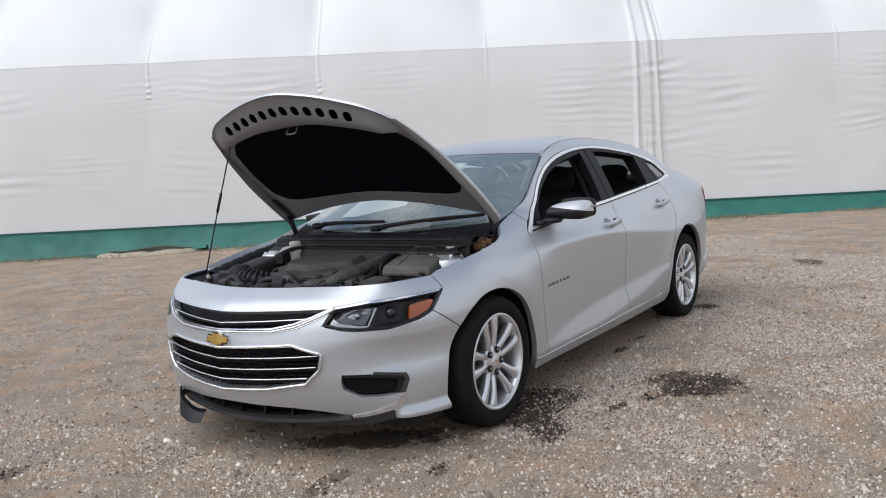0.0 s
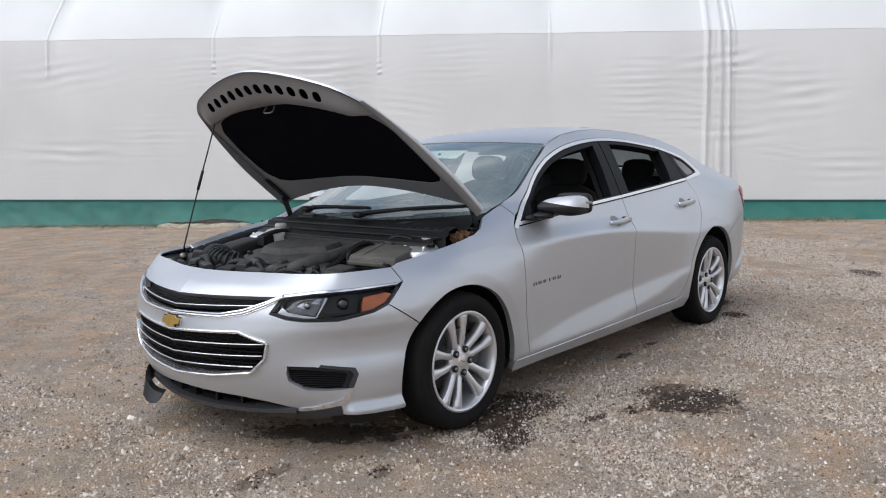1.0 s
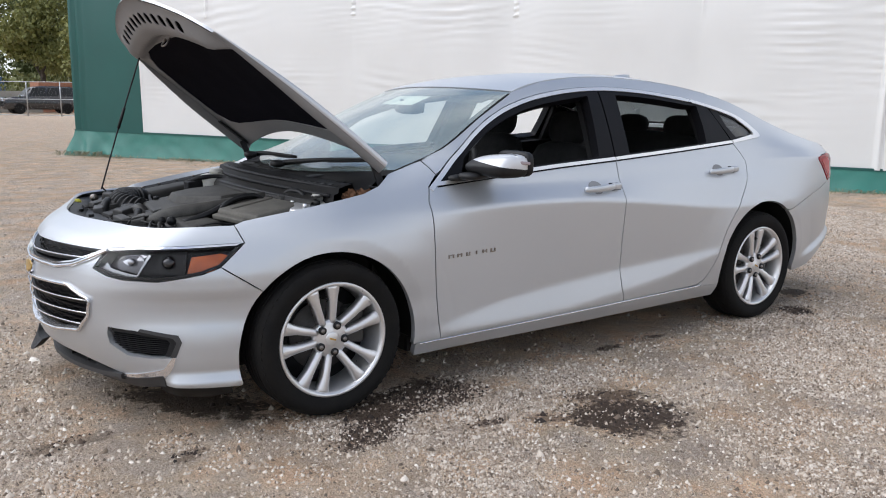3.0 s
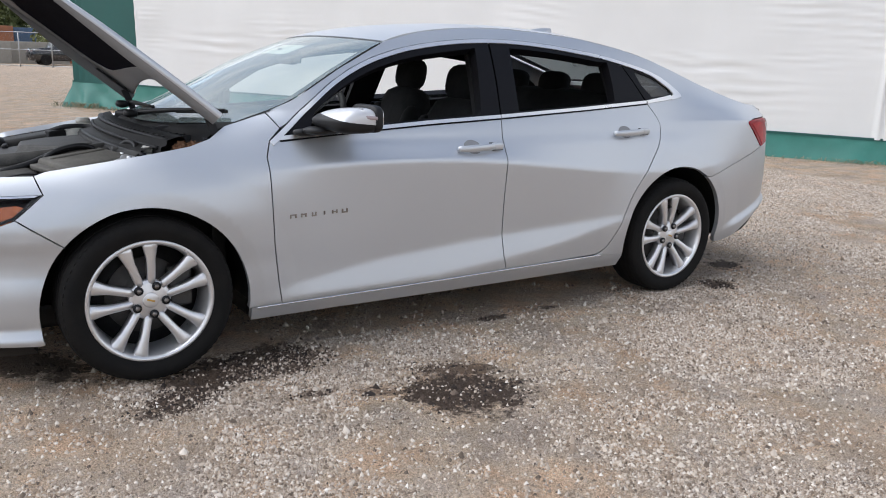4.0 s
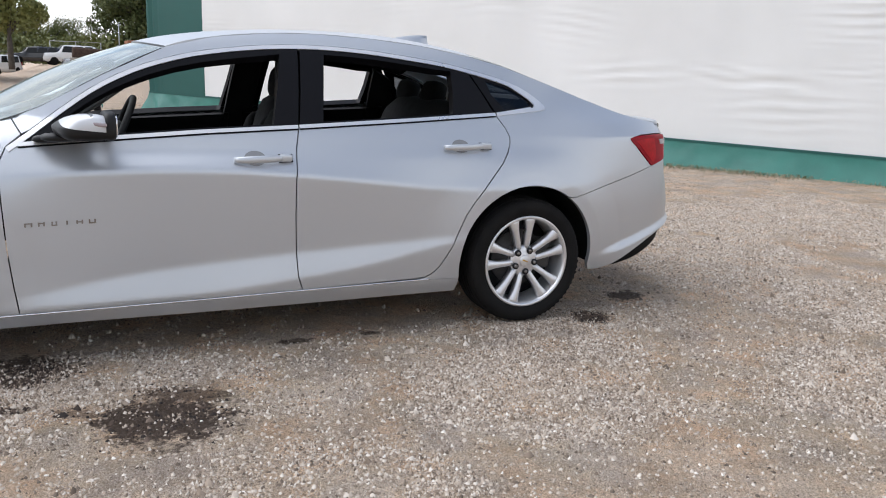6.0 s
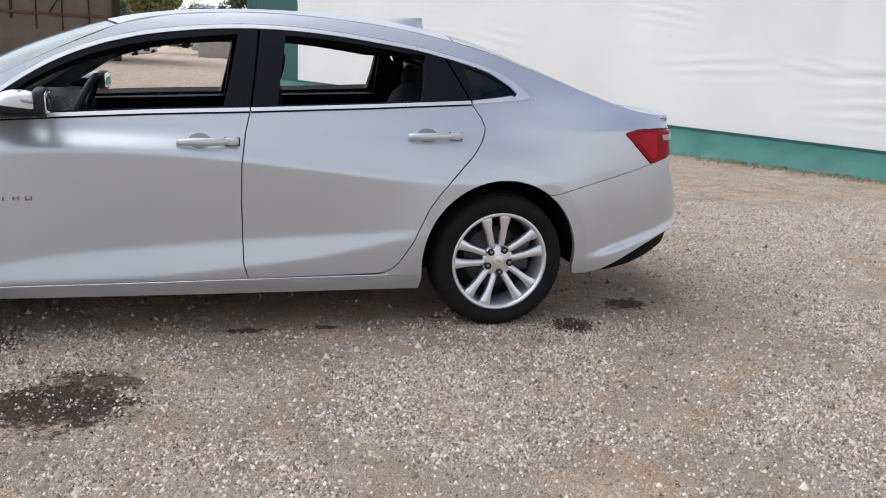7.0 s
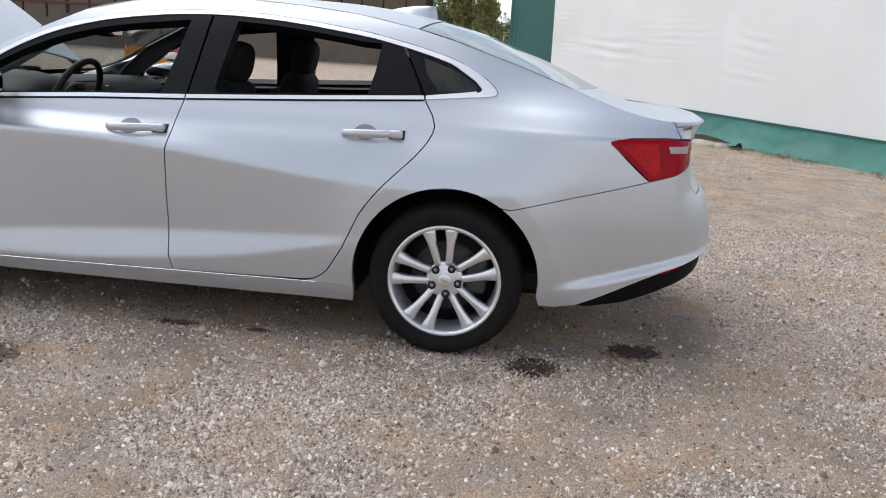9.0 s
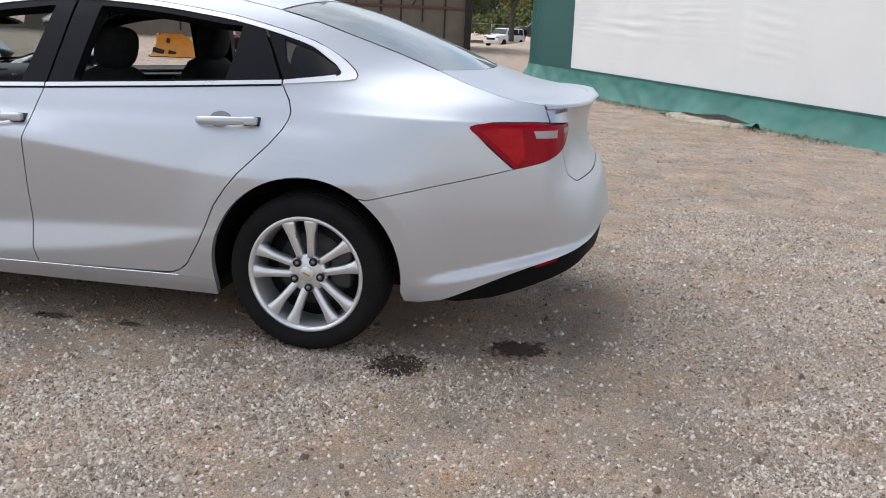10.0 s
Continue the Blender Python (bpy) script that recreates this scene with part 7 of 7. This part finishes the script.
vehicle("parked_suv", (.2, 81, .38), 12, 4.9, 1.95, 1.85, WHITEPAINT, "white sport utility vehicle parked along the boundary fence")
vehicle("parked_car", (-2.7, 80.5, .38), 8, 4.6, 1.85, 1.6, BLACKPAINT, "black car parked along the boundary fence", "suv")
vehicle("parked_suv", (-5.5, 77, -.6), 62, 4.7, 1.9, 1.75, WHITEPAINT, "white sport utility vehicle parked behind the shed")
vehicle("parked_car", (8.3, 57.5, .0), 4, 4.8, 1.9, 1.85, BLACKPAINT, "black car parked behind the yard gate", "suv")
vehicle("parked_car", (2.1, 66.5, .1), 5, 4.7, 1.85, 1.65, SILVERCAR, "silver car parked behind the concrete blocks", "suv")

# loaders in front of the shed
ld = tagged(new("skid_loader"), "red and white skid loader parked on the yard", "loader")
bm = bmesh.new()
box(bm, (1.9, 1.3, .55), (0, 0, .75), bevel=.08)
part("body", bm, REDPAINT, ld)
bm = bmesh.new()
box(bm, (.95, 1.1, 1.0), (.1, 0, 1.5), bevel=.06, taper=.9)
part("cab", bm, WHITEPAINT, ld)
bm = bmesh.new()
box(bm, (.5, .9, .6), (-.25, 0, 1.55), bevel=.02)
part("cab_window", bm, DARKGLASS, ld)
for sy in (-1, 1):
    bm = bmesh.new()
    tube(bm, [(.8, sy * .7, 1.3), (.0, sy * .72, 1.35), (-1.1, sy * .7, .6)], .08, 8)
    part("lift_arm", bm, REDPAINT, ld)
    for x in (-.55, .55):
        bm = bmesh.new()
        lathe(bm, [(0, -.12), (.2, -.13), (.38, -.12), (.42, -.08), (.42, .12)], 18)
        bmesh.ops.translate(bm, vec=(x, sy * .72, .42), verts=bm.verts)
        part("wheel", bm, RUBBER, ld)
bm = bmesh.new()
box(bm, (.5, 1.6, .5), (-1.3, 0, .35), (0, 20, 0), .03)
part("bucket", bm, STEEL, ld)
ld.matrix_world = pose(-9.9, 25.3, 0, 0, 0, 70) @ Matrix.Scale(.52, 4)
dz = tagged(new("loader_attachment"), "orange snow-plough blade standing on the yard", "plough")
bm = bmesh.new()
v0 = []
for t in np.linspace(-1.0, 1.0, 12):
    v0.append([bm.verts.new((x, .35 * math.cos(t * 1.1) - .35 + (0 if s == 0 else .06), .55 + .55 * math.sin(t * 1.2))) for s in (0, 1) for x in ((-1.35 + .28 * (t + 1)), (1.35 - .62 * (t + 1)))])
for q, w in zip(v0, v0[1:]):
    bm.faces.new((q[0], q[1], w[1], w[0]))
    bm.faces.new((q[2], w[2], w[3], q[3]))
part("blade", bm, YELLOWORANGE, dz)
for x in (-1.0, -.2, .6):
    bm = bmesh.new()
    box(bm, (.08, .25, 1.0), (x, .16, .55), bevel=.02)
    part("rib", bm, YELLOWORANGE, dz, smooth_=False)
bm = bmesh.new()
box(bm, (2.4, .12, .08), (-.2, .0, .04))
part("cutting_edge", bm, BLACK, dz, smooth_=False)
for x, z, w_ in ((-.95, .28, .5), (-.35, .18, .35), (-.5, .75, .16)):
    bm = bmesh.new()
    box(bm, (w_, .05, .22), (x, -.07, z), (0, 14, 0), .02)
    part("worn_patch", bm, BLACK, dz, smooth_=False)
dz.matrix_world = pose(-7.95, 18.3, 0, 0, 0, 20) @ Matrix.Scale(.62, 4)

# house beyond the trees
hs = tagged(new("far_house"), "grey-roofed house half hidden among trees", "house")
bm = bmesh.new()
box(bm, (9, 7, 3.2), (0, 0, 1.6))
part("wall", bm, mat("pale_siding", (.5, .48, .44), .8, var=.06), hs, smooth_=False)
bm = bmesh.new()
vv = [bm.verts.new(p) for p in ((-5, -4, 3.1), (5, -4, 3.1), (5, 4, 3.1), (-5, 4, 3.1), (-5, 0, 5.4), (5, 0, 5.4))]
for q in ((0, 1, 5, 4), (2, 3, 4, 5), (1, 2, 5), (3, 0, 4)):
    bm.faces.new([vv[i] for i in q])
part("roof", bm, mat("grey_shingles", (.13, .13, .14), .9, var=.2, scale=3), hs, smooth_=False)
hs.matrix_world = pose(-9.5, 104, .5, 0, 0, 15)

# trees
LEAF = [mat("leaves_%s" % n, c, .6, var=.2, scale=.6, other=o) for n, c, o in (("dark", (.12, .14, .042), (.075, .095, .028)), ("mid", (.16, .175, .050), (.10, .115, .034)), ("bright", (.22, .225, .06), (.14, .15, .042)))]
BARK = mat("grey_bark", (.10, .085, .07), .9, var=.3, scale=6, bump=.02, bscale=20)


def tree(at, h, spread, m, seed, n_leaf=2200, label="broad-leaved tree with a full green crown", low=.22):
    r = random.Random(seed)
    t = tagged(new("tree"), label, "tree", "trees beyond the fence")
    bm = bmesh.new()
    tube(bm, [(0, 0, -.2), (.05 * h * r.uniform(-.3, .3), 0, h * .3), (r.uniform(-.3, .3), r.uniform(-.3, .3), h * .75)], [h * .028, h * .02, h * .006], 8)
    tips = []
    for i in range(9):
        a, z0 = r.uniform(0, 6.28), h * r.uniform(low, .6)
        ln = spread * r.uniform(.45, .9)
        tip = (math.cos(a) * ln, math.sin(a) * ln, z0 + h * r.uniform(.08, .28))
        tube(bm, [(0, 0, z0), (tip[0] * .5, tip[1] * .5, z0 + (tip[2] - z0) * .65), tip], [h * .011, h * .007, h * .002], 5)
        tips.append(tip)
    part("trunk", bm, BARK, t)
    lumps = [(*tip, spread * r.uniform(.28, .5)) for tip in tips] + [(r.uniform(-.4, .4) * spread, r.uniform(-.4, .4) * spread, h * r.uniform(low + .1, .92), spread * r.uniform(.3, .55)) for _ in range(10)]
    v, f = [], []
    for i in range(n_leaf):
        x, y, z, rad = r.choice(lumps)
        d = Vector((r.gauss(0, 1), r.gauss(0, 1), r.gauss(0, .8))).normalized() * rad * r.uniform(.55, 1.08)
        c = Vector((x, y, z)) + d
        s = h * r.uniform(.008, .019)
        q = Euler((r.uniform(0, 6.28), r.uniform(0, 6.28), r.uniform(0, 6.28))).to_matrix()
        k = len(v)
        v += [c + q @ Vector(p) * s for p in ((-1, -.5, 0), (0, -.7, .25), (1, -.2, 0), (.7, .6, -.2), (-.5, .7, .1))]
        f.append(tuple(range(k, k + 5)))
    tagged(part("crown", (v, f), m, t, smooth_=False), kind="stuff")
    t.matrix_world = pose(*at, 0, 0, r.uniform(0, 360))
    return t


for i, (x, y, h, sp, m) in enumerate(((13.5, 62, 8.5, 3.4, 2), (10.5, 70, 9.5, 3.6, 2), (17, 66, 10, 3.8, 2), (7.6, 92, 10.5, 4.0, 0), (12.5, 84, 11, 4.2, 0), (6.4, 96, 10.5, 3.6, 0), (1.6, 99, 4.6, 3.0, 1),
                                      (-1.4, 100, 4.9, 2.6, 1), (-4.6, 97, 6.0, 3.0, 2), (-9, 94, 6.4, 3.2, 0), (-3.7, 66, 8.6, 2.3, 2), (-13, 98, 8, 3.5, 1), (-18, 96, 8, 3.5, 0), (16, 92, 12, 4.5, 1),
                                      (21, 78, 11, 4.2, 0), (25, 88, 12, 4.6, 1), (-24, 100, 9, 4, 1), (-31, 98, 9, 4, 0))):
    tree((x, y, .3), h, sp, LEAF[m], 30 + i, 8000, low=.08 if y > 80 else .22)
# undergrowth along the boundary
v, f = [], []
r = random.Random(9)
for i in range(26000):
    x = r.uniform(-45, 32)
    y = 90 + r.uniform(-2, 10) - (14 if x > 9 else 0)
    hh = 2.3 + 1.6 * hashed(x * .25, 3.0) + r.uniform(0, .8)
    c = Vector((x, y, .4 + hh * r.random()))
    s = r.uniform(.09, .24)
    q = Euler((r.uniform(0, 6.28), r.uniform(0, 6.28), r.uniform(0, 6.28))).to_matrix()
    k = len(v)
    v += [c + q @ Vector(p) * s for p in ((-1, -.5, 0), (0, -.7, .25), (1, -.2, 0), (.7, .6, -.2), (-.5, .7, .1))]
    f.append(tuple(range(k, k + 5)))
tagged(part("undergrowth", (v, f), LEAF[1], label="dense green undergrowth along the boundary", smooth_=False), category="shrubs", kind="stuff")

# ---- loose stones and weeds on the yard ----
def stone_material(name, stops):
    m = bpy.data.materials.new(name)
    m.use_nodes = True
    nt, b = m.node_tree, m.node_tree.nodes["Principled BSDF"]
    geo, rp = nt.nodes.new("ShaderNodeNewGeometry"), nt.nodes.new("ShaderNodeValToRGB")
    while len(rp.color_ramp.elements) < len(stops):
        rp.color_ramp.elements.new(.5)
    for e, (p, c) in zip(rp.color_ramp.elements, stops):
        e.position, e.color = p, (*c, 1)
    nt.links.new(geo.outputs["Random Per Island"], rp.inputs[0])
    nt.links.new(rp.outputs[0], b.inputs["Base Color"])
    b.inputs["Roughness"].default_value = .85
    return m


STONE = stone_material("loose_stone", ((0, (.10, .075, .055)), (.14, (.21, .158, .115)), (.42, (.37, .297, .232)), (.74, (.51, .432, .354)), (.92, (.62, .545, .465)), (.985, (.72, .65, .57)), (1, (.82, .77, .70))))
rs = np.random.RandomState(3)


def scatter(n_, x0, x1, y0, y1, rmin, rmax, power, cut=0.0):
    p = np.stack([rs.uniform(x0, x1, n_), rs.uniform(y0, y1, n_)], 1)
    keep = np.array([stoniness(x, y) + rs.uniform(-.24, .24) > cut for x, y in p])
    p = p[keep]
    return p, rmin + (rmax - rmin) * rs.uniform(0, 1, len(p))**power


sets = [scatter(430000, -3.2, 6.6, -2.9, -.75, .0018, .0085, 2.2, .23), scatter(60000, -3.2, 6.6, -2.9, -.75, .0022, .0095, 2.0, -.6), scatter(70000, -4.2, -.9, -.75, 3.6, .0022, .010, 2.6, -.3),  scatter(120000, 3.9, 8.5, -.75, 2.6, .002, .009, 2.6, -.06), scatter(90000, -5.0, 8.5, -.75, 7.5, .0026, .011, 3.0, -.05), scatter(9000, -4.5, 7.5, -3.6, 2.0, .007, .019, 2.6, -.05),
        scatter(9000, -6, 12, -6, 12, .006, .018, 2.5, 0)]
P2, R2 = np.vstack([s[0] for s in sets]), np.concatenate([s[1] for s in sets])
# each chip: an uneven ring of five corners and a low crown
K_ = 6
fan = np.array([(math.cos(a), math.sin(a), -.25) for a in np.arange(5) * 1.2566] + [(0, 0, 1)])
tri_ = np.array([(i, (i + 1) % 5, 5) for i in range(5)])
N_ = len(P2)
ang = rs.uniform(0, 2 * np.pi, N_)
shape = fan[None] * (R2[:, None, None] * rs.uniform(.6, 1.3, (N_, 1, 3))) * rs.uniform(.6, 1.3, (N_, 6, 3))
shape[:, 5, :2] = R2[:, None] * rs.uniform(-.5, .5, (N_, 2))
shape[:, :, 2] *= .95
ca, sa = np.cos(ang)[:, None], np.sin(ang)[:, None]
V = np.stack([shape[..., 0] * ca - shape[..., 1] * sa + P2[:, :1], shape[..., 0] * sa + shape[..., 1] * ca + P2[:, 1:], shape[..., 2] + (R2 * .2 + ground_z(P2[:, 0], P2[:, 1]))[:, None]], -1).reshape(-1, 3)
soaked = np.zeros(N_, bool)
for x, y, rx, ry, a, k in STAINS:
    c_, s_ = math.cos(radians(a)), math.sin(radians(a))
    dx, dy = P2[:, 0] - x, P2[:, 1] - y
    soaked |= np.hypot((dx * c_ + dy * s_) / rx, (dy * c_ - dx * s_) / ry) + rs.normal(0, .16, N_) < .95
soaked &= rs.uniform(0, 1, N_) < .74
DRENCHED = stone_material("oil_soaked_stone", ((0, (.012, .008, .006)), (.5, (.036, .022, .015)), (.8, (.085, .056, .040)), (1, (.26, .20, .155))))


def stones(name, which, m, label):
    n_ = int(which.sum())
    vv = V.reshape(N_, 6, 3)[which].reshape(-1, 3).astype(np.float32)
    ff = (tri_[None] + (np.arange(n_) * 6)[:, None, None]).reshape(-1, 3).astype(np.int32)
    me = bpy.data.meshes.new(name)
    me.vertices.add(len(vv))
    me.vertices.foreach_set("co", vv.ravel())
    me.loops.add(ff.size)
    me.loops.foreach_set("vertex_index", ff.ravel())
    me.polygons.add(len(ff))
    me.polygons.foreach_set("loop_start", np.arange(0, ff.size, 3, dtype=np.int32))
    me.update(calc_edges=True)
    me.materials.append(m)
    tagged(new(name, me), label, "gravel", kind="stuff")


stones("loose_gravel", ~soaked, STONE, "loose crushed gravel of mixed grey and tan stones")
stones("soaked_gravel", soaked, DRENCHED, "gravel darkened by soaked-in oil and coolant")

STRAW = mat("dry_straw", (.42, .38, .26), .9, var=.3, scale=4)
WEED = mat("dusty_weeds", (.14, .17, .06), .8, var=.3, scale=4)
r = random.Random(21)
for nm, mm, cnt, lab in (("dry_grass", STRAW, 6000, "dry straw-coloured grass along the hall's green skirt"), ("weeds", WEED, 900, "low green weeds along the hall's green skirt")):
    v, f = [], []
    for i in range(cnt):
        s = r.uniform(-10.6, 15)
        if hashed(s * .8, 1.0, 11) + r.uniform(-.5, .5) < 0:
            continue
        c = Vector(wall_point(s, .16 + abs(r.gauss(0, .22)), 0))
        hh = r.uniform(.02, .07) * (2.0 if s < -9.3 else 1.0)
        a = r.uniform(0, 6.28)
        lean = Vector((math.cos(a), math.sin(a), 0)) * hh * r.uniform(.3, 1.4)
        w = Vector((-math.sin(a), math.cos(a), 0)) * .006
        k = len(v)
        v += [c - w, c + w, c + lean * .5 + Vector((0, 0, hh * .7)) + w * .6, c + lean + Vector((0, 0, hh)), c + lean * .5 + Vector((0, 0, hh * .7)) - w * .6]
        f.append(tuple(range(k, k + 5)))
    tagged(part(nm, (v, f), mm, label=lab, smooth_=False), category="grass", kind="stuff")
